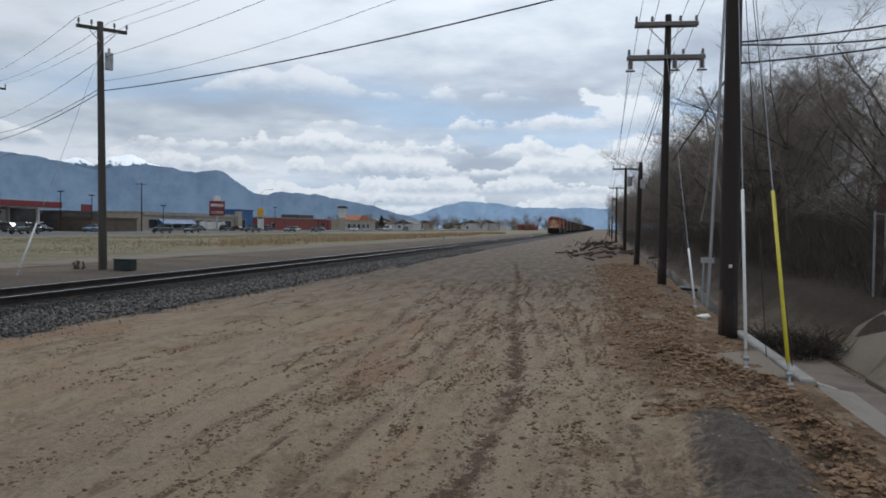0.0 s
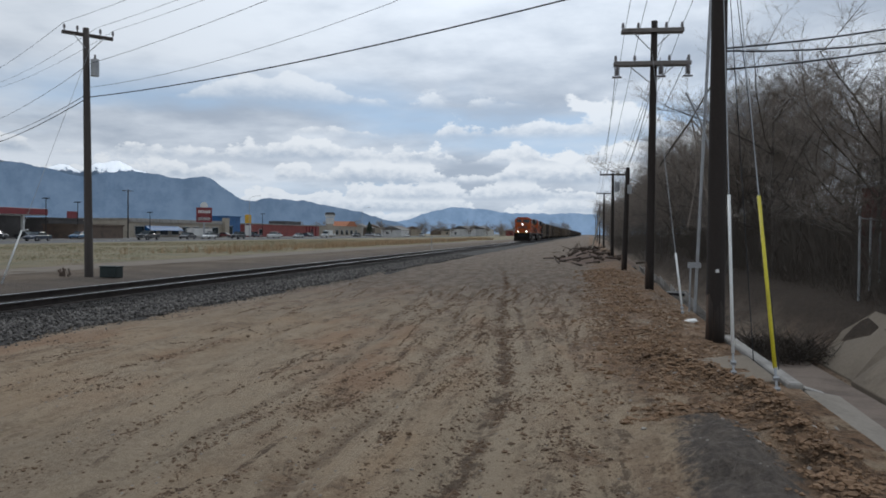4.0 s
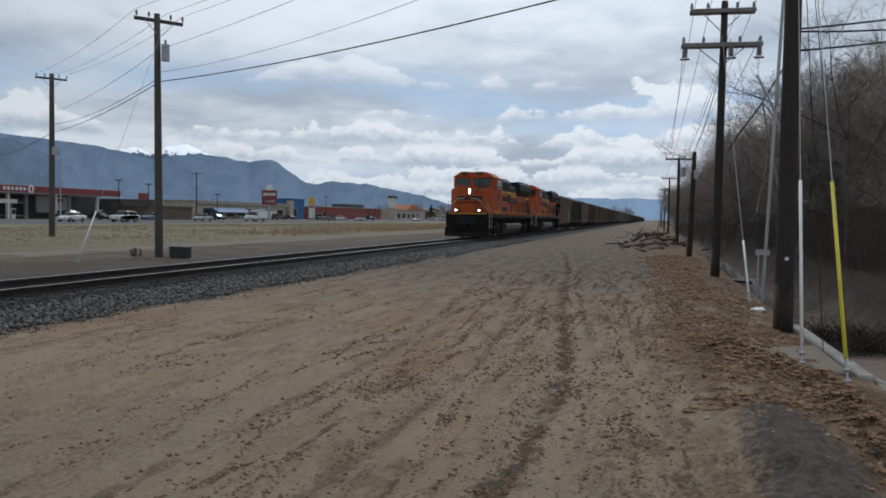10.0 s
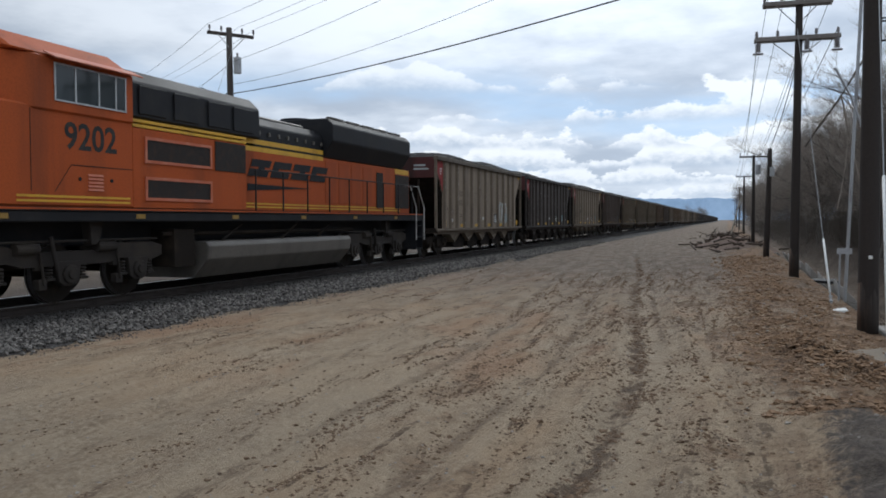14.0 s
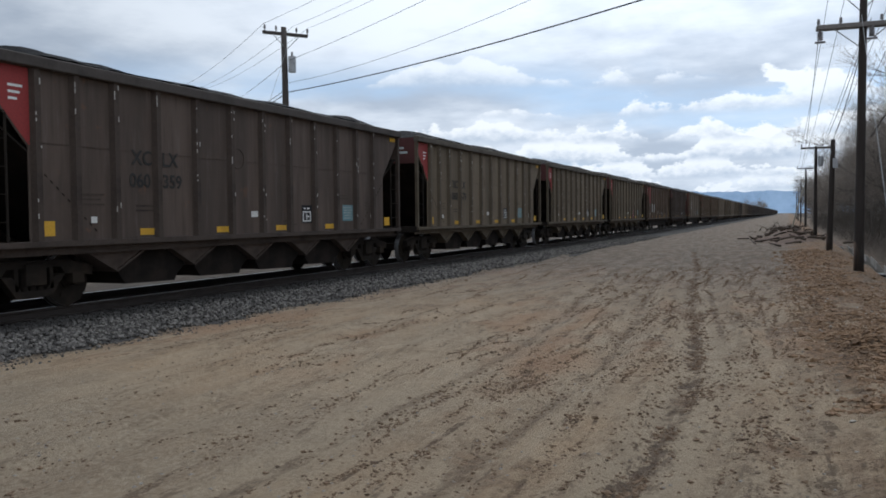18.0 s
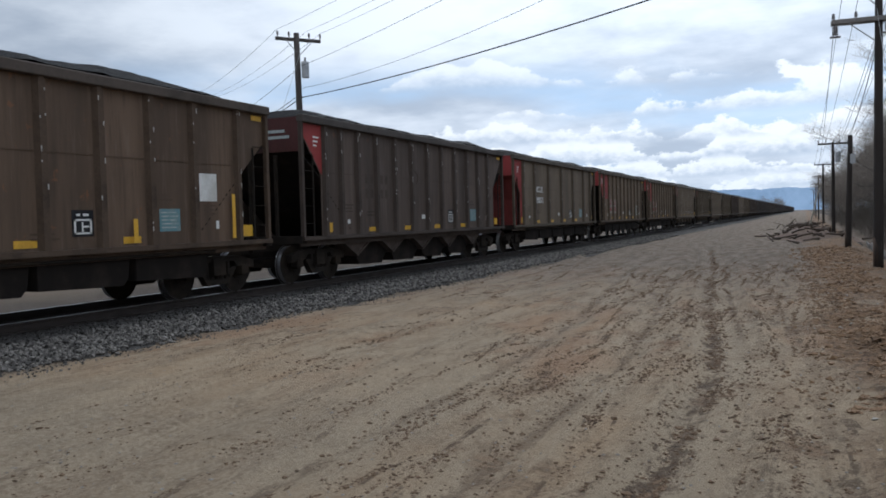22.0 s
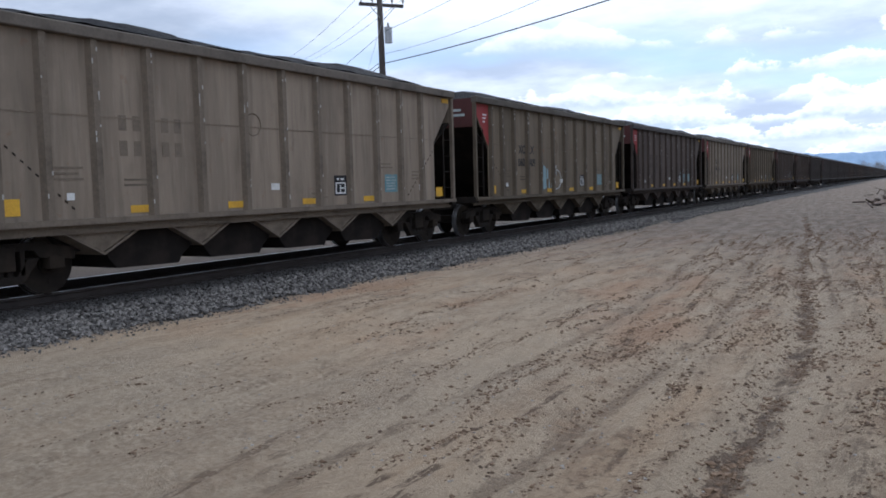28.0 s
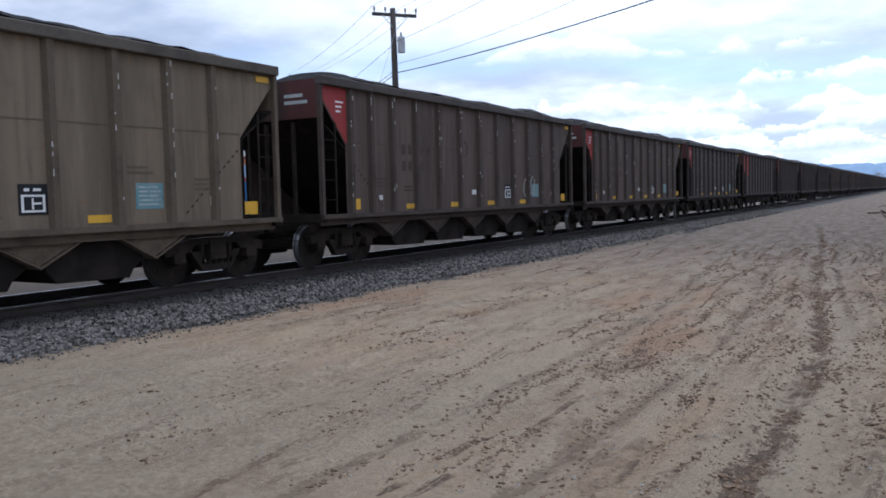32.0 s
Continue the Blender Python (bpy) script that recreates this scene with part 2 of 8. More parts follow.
ORANGE = mat("orange_paint", (0.45, 0.092, 0.021), (0.24, 0.062, 0.024), 0.7, 30, 0.6, 0, 0.1, lo=0.46, hi=0.72, streak=True)
YELLOW = mat("yellow_paint", (0.70, 0.40, 0.03), (0.5, 0.28, 0.03), 1.5, 30, 0.55, 0, 0.1)
RED = mat("red_paint", (0.29, 0.032, 0.03), (0.17, 0.028, 0.027), 1.2, 25, 0.7, 0, 0.15)
WHITE = mat("white_paint", (0.78, 0.78, 0.76), (0.55, 0.54, 0.5), 1.2, 30, 0.6, 0, 0.1)
TEAL = mat("teal_sign", (0.10, 0.24, 0.28), (0.2, 0.28, 0.28), 3, 30, 0.6)
GREYP = mat("grey_tank_paint", (0.16, 0.145, 0.125), (0.09, 0.08, 0.07), 0.7, 20, 0.55, 0.1, streak=True)
GALV = mat("galvanised_steel", (0.42, 0.43, 0.44), (0.3, 0.3, 0.31), 2, 40, 0.5, 0.6)
GLASS = glass_mat("dark_glass")
COAL = mat("coal", (0.02, 0.02, 0.022), (0.04, 0.039, 0.038), 3, 14, 0.75, 0, 0.9, 0.06)
WOODP = mat("weathered_pole_wood", (0.036, 0.028, 0.024), (0.02, 0.016, 0.014), 1.2, 30, 0.9, 0, 0.5, streak=True)
WOODB = mat("bleached_pole_wood", (0.085, 0.072, 0.064), (0.05, 0.042, 0.038), 1.2, 30, 0.9, 0, 0.5, streak=True)
CERAM = mat("insulator", (0.22, 0.2, 0.2), None, 3, 30, 0.3)
WIRE = mat("wire", (0.03, 0.03, 0.033), None, 2, 20, 0.6, 0.4, 0)
CONC = mat("concrete", (0.36, 0.34, 0.31), (0.24, 0.22, 0.2), 1.0, 22, 0.9, 0, 0.4)
DARKIN = mat("near_black_steel", (0.018, 0.0155, 0.014), (0.034, 0.027, 0.023), 1.5, 30, 0.9)
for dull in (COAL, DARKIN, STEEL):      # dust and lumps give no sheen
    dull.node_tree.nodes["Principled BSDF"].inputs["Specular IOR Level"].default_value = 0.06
ORANGE.node_tree.nodes["Principled BSDF"].inputs["Specular IOR Level"].default_value = 0.2
BLACK.node_tree.nodes["Principled BSDF"].inputs["Specular IOR Level"].default_value = 0.25

# ---- plan ----
XT, RAIL = -12.35, 0.22          # track centre and height of the rail head
CARL, LOCOL = 15.46, 22.65


def fbm(x, y, s, o=3):
    return noise.fractal((x * s, y * s, 0.37), 0.9, 2.1, o)


RUTS = [  # x where the track bends, drift per metre beyond the bend, width, depth
    (-0.95, -0.099, 0.20, 0.085), (-0.57, -0.098, 0.18, 0.06), (0.1, -0.09, 0.24, 0.02), (-3.15, -0.11, 0.2, 0.04), (-4.7, -0.15, 0.25, 0.035),
    (-5.4, -0.16, 0.25, 0.03), (-6.5, -0.09, 0.2, 0.035), (-6.9, -0.07, 0.2, 0.03), (-2.0, -0.085, 0.2, 0.045), (-5.65, -0.11, 0.3, 0.03)]
BEND = 9.5


def rut_x(x0, d, y):
    return x0 + d * (max(y, BEND) - BEND) + 0.06 * math.sin(y * 0.31 + x0)


def sm(v, a, b):
    t = min(1.0, max(0.0, (v - a) / (b - a)))
    return t * t * (3 - 2 * t)


def ridge_x(y):
    """Line of the ridge of turned soil beside the grit heap."""
    return 1.66 - 0.28 * max(0.0, y - 8.6)


def ground_z(x, y):
    """Height of the ground: dirt with ruts, a berm and a ditch on one side, the low track bed on the other."""
    far = max(abs(x), abs(y))
    if far > 220:
        return -0.1 * sm(far, 220, 400)
    z = 0.035 * fbm(x, y, 0.35) if x > -60 else 0.0
    if -9.6 < x < 2.2 and 0 < y < 90:
        z += 0.018 * fbm(x, y, 2.3) * (1 - sm(y, 40, 90))
        for x0, d, w, dep in RUTS:
            u = (x - rut_x(x0, d, y)) / w
            if abs(u) < 3:
                z += dep * (-math.exp(-u * u) + 0.5 * math.exp(-(abs(u) - 1.7) ** 2 * 3)) * (1 - sm(y, 30, 70))
        rough = sm(x, -0.4, 0.9) * (1 - sm(x, 1.7, 2.2))
        z += rough * (0.05 * noise.fractal((x * 3.1, y * 2.6, 5.0), 0.7, 2.2, 4) + 0.05)
    # a heap of grey grit at the berm, and a thrown-up ridge of dark soil round it
    if -1 < x < 2.6 and 2 < y < 16:
        z += 0.20 * math.exp(-((x - 1.02) / 0.34) ** 2 - ((y - 5.9) / 1.7) ** 2) * (1 + 0.35 * noise.fractal((x * 4, y * 3, 8.0), 0.8, 2.1, 3))
        u = (x - ridge_x(y)) / 0.24
        z += 0.13 * math.exp(-u * u) * sm(y, 5.0, 6.5) * (1 - sm(y, 11.2, 13.0)) * (1 + 0.7 * noise.fractal((x * 5, y * 5, 1.0), 0.8, 2.1, 3))
    # swale beside the ballast and the bed beneath it
    z -= 0.10 * sm(-x, 7.5, 9.2) * (1 - sm(-x, 15.5, 18))
    # ditch behind the row of poles
    if x > 1.9 and y > -30:
        z -= 1.15 * sm(x, 2.3, 3.0) * (1 - sm(x, 4.7, 6.2)) * sm(y, -8.0, 4.0)
        z += 0.5 * sm(x, 5.6, 9.0)
    return z


def lines(spec):
    out = []
    for a, b, n, g in spec:
        for i in range(n):
            out.append(a + (b - a) * (i / n) ** g)
    return out


def build_ground():
    xs = [-4500, -2500, -1400, -800, -500] + lines([(-330, -60, 18, 1), (-60, -18, 28, 1), (-18, -9.6, 16, 1), (-9.6, 2.4, 150, 1), (2.4, 9, 40, 1), (9, 40, 18, 1.3)]) + [40, 70, 130, 260, 500, 1000, 2200, 4500]
    ys = [-4500, -1500, -500, -200, -90, -40, -20, -10] + lines([(-5, 3.4, 12, 1), (3.4, 14, 150, 1), (14, 40, 150, 1.25), (40, 120, 60, 1.3), (120, 420, 40, 1.2)]) + [420, 520, 700, 1000, 1500, 2400, 3400, 4600]
    n = len(xs)
    verts = [(x, y, ground_z(x, y)) for y in ys for x in xs]
    faces = [(j * n + i, j * n + i + 1, (j + 1) * n + i + 1, (j + 1) * n + i) for j in range(len(ys) - 1) for i in range(n - 1)]
    me = bpy.data.meshes.new("ground")
    me.from_pydata(verts, [], faces)
    me.polygons.foreach_set("use_smooth", [True] * len(me.polygons))
    me.materials.append(ground_mat())
    return tagged(new("ground", me), "bare rutted tan dirt with dry grass beyond the tracks", "ground", kind="structure")


def ground_mat():
    m, nt, b = tree_of("dirt_and_grass")
    pos = nt.nodes.new("ShaderNodeNewGeometry").outputs["Position"]
    sep = nt.nodes.new("ShaderNodeSeparateXYZ")
    nt.links.new(pos, sep.inputs[0])
    x, y, z = sep.outputs
    def stretched(deg, along):
        mp = nt.nodes.new("ShaderNodeMapping")
        mp.inputs["Rotation"].default_value, mp.inputs["Scale"].default_value = (0, 0, radians(deg)), (1.0, along, 1.0)
        nt.links.new(pos, mp.inputs[0])
        return mp.outputs[0]

    lane = stretched(-6, 0.10)
    streaks = noise_node(nt, stretched(-6, 0.26), 2.4, 10, 0.72)
    bands = noise_node(nt, lane, 2.6, 6, 0.6)
    rows = noise_node(nt, lane, 5.5, 4, 0.55)
    patches = noise_node(nt, pos, 0.35, 5, 0.6)
    crumbs = noise_node(nt, pos, 11.0, 9, 0.75)
    clods = noise_node(nt, stretched(-6, 0.5), 8.0, 9, 0.74)
    grit = noise_node(nt, pos, 80.0, 3, 0.7)
    dry = blend(nt, ramp(nt, patches, 0.35, 0.66), (0.47, 0.33, 0.205), (0.445, 0.35, 0.245))
    dry = blend(nt, calc(nt, "MULTIPLY", ramp(nt, bands, 0.36, 0.62), 0.8), dry, (0.53, 0.41, 0.28))
    zone = calc(nt, "MAXIMUM", ramp(nt, noise_node(nt, stretched(-14, 0.35), 0.62, 4, 0.55), 0.42, 0.55), 0.4)   # worked ground between smooth spreads
    zone = calc(nt, "MULTIPLY", zone, calc(nt, "MAXIMUM", ramp(nt, calc(nt, "ADD", x, calc(nt, "MULTIPLY", patches, 3.0)), -3.2, 0.6), calc(nt, "MAXIMUM", calc(nt, "MULTIPLY", ramp(nt, y, 7.0, 10.0), 0.75), 0.38)))
    dirt = blend(nt, calc(nt, "MULTIPLY", calc(nt, "MULTIPLY", ramp(nt, streaks, 0.50, 0.575), zone), 0.7), dry, (0.27, 0.175, 0.11))
    torn = calc(nt, "MULTIPLY", ramp(nt, clods, 0.515, 0.545), calc(nt, "MULTIPLY", ramp(nt, rows, 0.44, 0.53), ramp(nt, patches, 0.28, 0.46)))
    dirt = blend(nt, calc(nt, "MULTIPLY", calc(nt, "MULTIPLY", torn, zone), 0.9), dirt, (0.12, 0.08, 0.052))
    dirt = blend(nt, calc(nt, "MULTIPLY", calc(nt, "MULTIPLY", ramp(nt, crumbs, 0.56, 0.64), zone), 0.55), dirt, (0.17, 0.115, 0.075))
    fine = noise_node(nt, stretched(-6, 0.7), 24.0, 5, 0.7)
    dirt = blend(nt, calc(nt, "MULTIPLY", calc(nt, "MULTIPLY", ramp(nt, fine, 0.54, 0.585), calc(nt, "MULTIPLY", ramp(nt, streaks, 0.44, 0.54), zone)), 0.8), dirt, (0.13, 0.085, 0.054))
    dirt = blend(nt, calc(nt, "MULTIPLY", ramp(nt, fine, 0.44, 0.40), 0.35), dirt, (0.57, 0.45, 0.31))
    dirt = blend(nt, calc(nt, "MULTIPLY", ramp(nt, grit, 0.5, 0.8), 0.3), dirt, (0.45, 0.385, 0.31))
    # greyish silt spread close by, towards the rails
    silt = calc(nt, "MULTIPLY", ramp(nt, calc(nt, "ADD", calc(nt, "SUBTRACT", 0.0, x), calc(nt, "MULTIPLY", patches, 2.4)), 3.2, 4.8), ramp(nt, calc(nt, "ADD", y, calc(nt, "MULTIPLY", bands, 3.0)), 9.2, 7.0))
    dirt = blend(nt, calc(nt, "MULTIPLY", silt, 0.5), dirt, blend(nt, ramp(nt, fine, 0.4, 0.62), (0.455, 0.375, 0.28), (0.33, 0.262, 0.185)))
    # reddish dry clay spread in the middle of the dirt
    clay = calc(nt, "MULTIPLY", ramp(nt, noise_node(nt, stretched(-6, 0.45), 0.55, 5, 0.6), 0.50, 0.60), ramp(nt, y, 6.5, 9.0))
    dirt = blend(nt, calc(nt, "MULTIPLY", clay, 0.55), dirt, (0.43, 0.255, 0.15))
    # long scraped lines, broken into crumbs, and dragged curves towards the rails
    for deg, sx, at0, hi in ((0, 5.2, 0.575, 0.6), (9, 3.4, 0.585, 0.61), (-30, 3.8, 0.60, 0.625)):
        mp = nt.nodes.new("ShaderNodeMapping")
        mp.vector_type = "TEXTURE"
        mp.inputs["Rotation"].default_value, mp.inputs["Scale"].default_value = (0, 0, radians(deg)), (1.0, 9.0, 1.0)
        nt.links.new(pos, mp.inputs[0])
        line = ramp(nt, noise_node(nt, mp.outputs[0], sx, 7, 0.66), at0, hi)
        where = ramp(nt, noise_node(nt, pos, 0.8 + sx * 0.1, 3, 0.5), 0.46, 0.56)
        if deg == -30:
            where = calc(nt, "MULTIPLY", where, ramp(nt, calc(nt, "SUBTRACT", 0.0, x), 3.2, 4.6))
        line = calc(nt, "MULTIPLY", calc(nt, "MULTIPLY", line, where), ramp(nt, fine, 0.40, 0.47))
        line = calc(nt, "MULTIPLY", line, calc(nt, "MAXIMUM", ramp(nt, x, -5.5, -2.5), 0.3))
        dirt = blend(nt, calc(nt, "MULTIPLY", line, 0.9), dirt, (0.125, 0.083, 0.055))
    # tyre tracks: pressed pale soil with damp crumbs squeezed up along a narrow line
    for x0, d, w, dep in RUTS[:4] + RUTS[8:9]:
        mid = calc(nt, "MULTIPLY", calc(nt, "SUBTRACT", calc(nt, "MAXIMUM", y, BEND), BEND), d)
        mid = calc(nt, "ADD", mid, calc(nt, "ADD", calc(nt, "MULTIPLY", calc(nt, "SINE", calc(nt, "ADD", calc(nt, "MULTIPLY", y, 0.31), x0), 0.0), 0.06), x0))
        off = calc(nt, "ABSOLUTE", calc(nt, "SUBTRACT", x, mid), 0.0)
        pressed = calc(nt, "SUBTRACT", 1.0, ramp(nt, off, w * 0.9, w * 2.2))
        dirt = blend(nt, calc(nt, "MULTIPLY", pressed, min(0.75, dep * 9)), dirt, blend(nt, ramp(nt, grit, 0.4, 0.7), (0.46, 0.36, 0.25), (0.54, 0.435, 0.31)))
        u = calc(nt, "ADD", calc(nt, "DIVIDE", off, w * (1.1 if x0 == RUTS[0][0] else 0.6)), calc(nt, "MULTIPLY", calc(nt, "SUBTRACT", clods, 0.5), 4.4))
        on = calc(nt, "MULTIPLY", calc(nt, "SUBTRACT", 1.0, ramp(nt, u, 0.3, 0.62)), min(0.92, dep * 11))
        if x0 == RUTS[1][0]:
            on = calc(nt, "MULTIPLY", on, ramp(nt, y, 10.0, 14.0))
        elif x0 == RUTS[0][0]:
            on = calc(nt, "MULTIPLY", on, calc(nt, "MAXIMUM", ramp(nt, y, 17.0, 12.0), 0.55))
        dirt = blend(nt, calc(nt, "MULTIPLY", on, ramp(nt, streaks, 0.39, 0.5)), dirt, blend(nt, ramp(nt, crumbs, 0.4, 0.62), (0.085, 0.058, 0.04), (0.2, 0.14, 0.095)))
    # rust-brown torn patches
    rust = calc(nt, "MULTIPLY", ramp(nt, noise_node(nt, stretched(-6, 0.6), 0.75, 6, 0.65), 0.54, 0.64), ramp(nt, calc(nt, "ADD", x, crumbs), -4.5, 0.0))
    dirt = blend(nt, calc(nt, "MULTIPLY", rust, 0.75), dirt, blend(nt, ramp(nt, crumbs, 0.42, 0.58), (0.26, 0.15, 0.085), (0.105, 0.066, 0.042)))
    # darker, cindery ground farther along the line
    far = calc(nt, "MULTIPLY", ramp(nt, calc(nt, "ADD", y, calc(nt, "MULTIPLY", bands, 14.0)), 13.0, 38.0), 0.86)
    dirt = blend(nt, far, dirt, blend(nt, ramp(nt, streaks, 0.4, 0.6), (0.215, 0.175, 0.142), (0.125, 0.1, 0.08)))
    # brown turned soil of the berm, farther along reaching over the dirt
    edge = calc(nt, "ADD", x, calc(nt, "MULTIPLY", calc(nt, "SUBTRACT", patches, 0.5), 2.6))
    edge = calc(nt, "SUBTRACT", edge, calc(nt, "SUBTRACT", 0.6, calc(nt, "MULTIPLY", ramp(nt, y, 7.0, 12.0), 0.6)))
    soil = blend(nt, ramp(nt, crumbs, 0.42, 0.62), (0.295, 0.183, 0.108), (0.13, 0.082, 0.05))
    soil = blend(nt, calc(nt, "MULTIPLY", ramp(nt, clods, 0.54, 0.60), 0.8), soil, (0.07, 0.046, 0.032))
    soil = blend(nt, calc(nt, "MULTIPLY", ramp(nt, fine, 0.43, 0.37), 0.5), soil, (0.42, 0.30, 0.19))
    berm = calc(nt, "MULTIPLY", calc(nt, "MULTIPLY", ramp(nt, edge, -0.3, 0.5), ramp(nt, calc(nt, "SUBTRACT", 0.0, edge), -3.0, -2.3)), calc(nt, "MAXIMUM", ramp(nt, noise_node(nt, pos, 1.5, 6, 0.62), 0.40, 0.54), 0.22))
    dirt = blend(nt, berm, dirt, soil)
    # heap of grey grit
    gx, gy = calc(nt, "DIVIDE", calc(nt, "SUBTRACT", x, 1.02), 0.42), calc(nt, "DIVIDE", calc(nt, "SUBTRACT", y, 5.7), 2.3)
    r2 = calc(nt, "ADD", calc(nt, "MULTIPLY", gx, gx), calc(nt, "MULTIPLY", gy, gy))
    heap = ramp(nt, calc(nt, "ADD", calc(nt, "SUBTRACT", 1.0, r2), calc(nt, "MULTIPLY", calc(nt, "SUBTRACT", crumbs, 0.5), 2.4)), 0.0, 0.6)
    dirt = blend(nt, heap, dirt, blend(nt, ramp(nt, crumbs, 0.36, 0.64), (0.215, 0.18, 0.15), (0.115, 0.096, 0.082)))
    # ridge of dark soil beside it
    rx = calc(nt, "SUBTRACT", 1.66, calc(nt, "MULTIPLY", calc(nt, "MAXIMUM", calc(nt, "SUBTRACT", y, 8.6), 0.0), 0.28))
    off = calc(nt, "ADD", calc(nt, "ABSOLUTE", calc(nt, "SUBTRACT", x, rx), 0.0), calc(nt, "MULTIPLY", calc(nt, "SUBTRACT", crumbs, 0.5), 0.7))
    ridge = calc(nt, "MULTIPLY", ramp(nt, off, 0.34, 0.16), calc(nt, "MULTIPLY", ramp(nt, y, 4.6, 6.0), ramp(nt, y, 13.4, 11.6)))
    dirt = blend(nt, calc(nt, "MULTIPLY", ridge, 0.9), dirt, blend(nt, ramp(nt, crumbs, 0.42, 0.6), (0.20, 0.13, 0.08), (0.075, 0.052, 0.036)))
    # leaf litter under the trees, silt in the ditch
    litter = blend(nt, ramp(nt, crumbs, 0.4, 0.65), (0.085, 0.062, 0.045), (0.045, 0.035, 0.028))
    dirt = blend(nt, ramp(nt, calc(nt, "ADD", x, calc(nt, "MULTIPLY", patches, 1.5)), 5.2, 6.6), dirt, litter)
    # trodden brown verge on the far side of the track
    verge = calc(nt, "MULTIPLY", ramp(nt, calc(nt, "SUBTRACT", 0.0, x), 14.0, 17.0), calc(nt, "MULTIPLY", ramp(nt, crumbs, 0.2, 0.5), 0.9))
    dirt = blend(nt, verge, dirt, blend(nt, ramp(nt, patches, 0.4, 0.6), (0.2, 0.155, 0.115), (0.135, 0.105, 0.08)))
    # grass beyond the track
    tuft = noise_node(nt, pos, 0.22, 8, 0.7)
    grass = blend(nt, ramp(nt, tuft, 0.4, 0.62), (0.29, 0.245, 0.16), (0.215, 0.195, 0.125))
    lawn = calc(nt, "ADD", calc(nt, "SUBTRACT", 0.0, x), calc(nt, "MULTIPLY", calc(nt, "SUBTRACT", tuft, 0.5), 12.0))
    col = blend(nt, ramp(nt, lawn, 21, 27), dirt, grass)
    # bed under and beside the rails: dark cinders
    bed = calc(nt, "MULTIPLY", ramp(nt, calc(nt, "ADD", calc(nt, "SUBTRACT", 0.0, x), calc(nt, "MULTIPLY", crumbs, 1.2)), 9.2, 10.2), ramp(nt, calc(nt, "ADD", x, calc(nt, "MULTIPLY", patches, 2.0)), -19.0, -14.0))
    col = blend(nt, bed, col, (0.125, 0.105, 0.088))
    nt.links.new(col, b.inputs["Base Color"])
    b.inputs["Roughness"].default_value = 0.95
    b.inputs["Specular IOR Level"].default_value = 0.2
    h = calc(nt, "ADD", calc(nt, "MULTIPLY", crumbs, 0.7), calc(nt, "ADD", calc(nt, "ADD", calc(nt, "MULTIPLY", streaks, 0.45), calc(nt, "ADD", calc(nt, "MULTIPLY", clods, 0.5), calc(nt, "MULTIPLY", fine, 0.35))), calc(nt, "MULTIPLY", grit, 0.14)))
    bumped(nt, b, h, 1.0, 0.12)
    return m


ground = build_ground()

# ---- track ----
def build_track():
    y0, y1 = -70.0, 900.0
    for side in (-1, 1):
        x = XT + side * 0.7535
        rail = thing("rail", "worn steel rail with a polished running surface on wooden ties", "rail", "two rails of the track", m=pose(x, 0, RAIL), kind="structure")
        bm = prism(fresh(), [(-0.034, -0.004), (-0.034, -0.04), (-0.009, -0.055), (-0.009, -0.145), (-0.07, -0.158), (-0.07, -0.175), (0.07, -0.175), (0.07, -0.158), (0.009, -0.145), (0.009, -0.055), (0.034, -0.04), (0.034, -0.004)], "y", y0, y1)
        part("web", bm, RAILTOP, rail)
        part("running_surface", box(fresh(), -0.03, 0.03, y0, y1, -0.004, 0.0), SHINE, rail, "polished bright steel")
    rng = random.Random(3)
    tie_me = [mesh_of("tie", box(fresh(), -1.3, 1.3, -0.115, 0.115, -0.36, -0.176), TIE, 0.012) for _ in range(1)]
    bed = thing("railway_ties", "dark creosoted wooden ties half sunk in ballast", "railway ties", kind="structure", m=pose(XT, 0, RAIL))
    y = -6.0
    while y < 120:
        part("tie", tie_me[0], None, bed, at=(rng.uniform(-0.04, 0.04), y, rng.uniform(-0.01, 0.004), 0, 0, rng.uniform(-1, 1)))
        y += 0.56
    bm = fresh()
    while y < 420:
        box(bm, -1.3, 1.3, y - 0.115, y + 0.115, -0.36, -0.176)
        y += 0.56
    tagged(part("tie_row", bm, TIE, bed, "far ties in a long row"), kind="stuff")


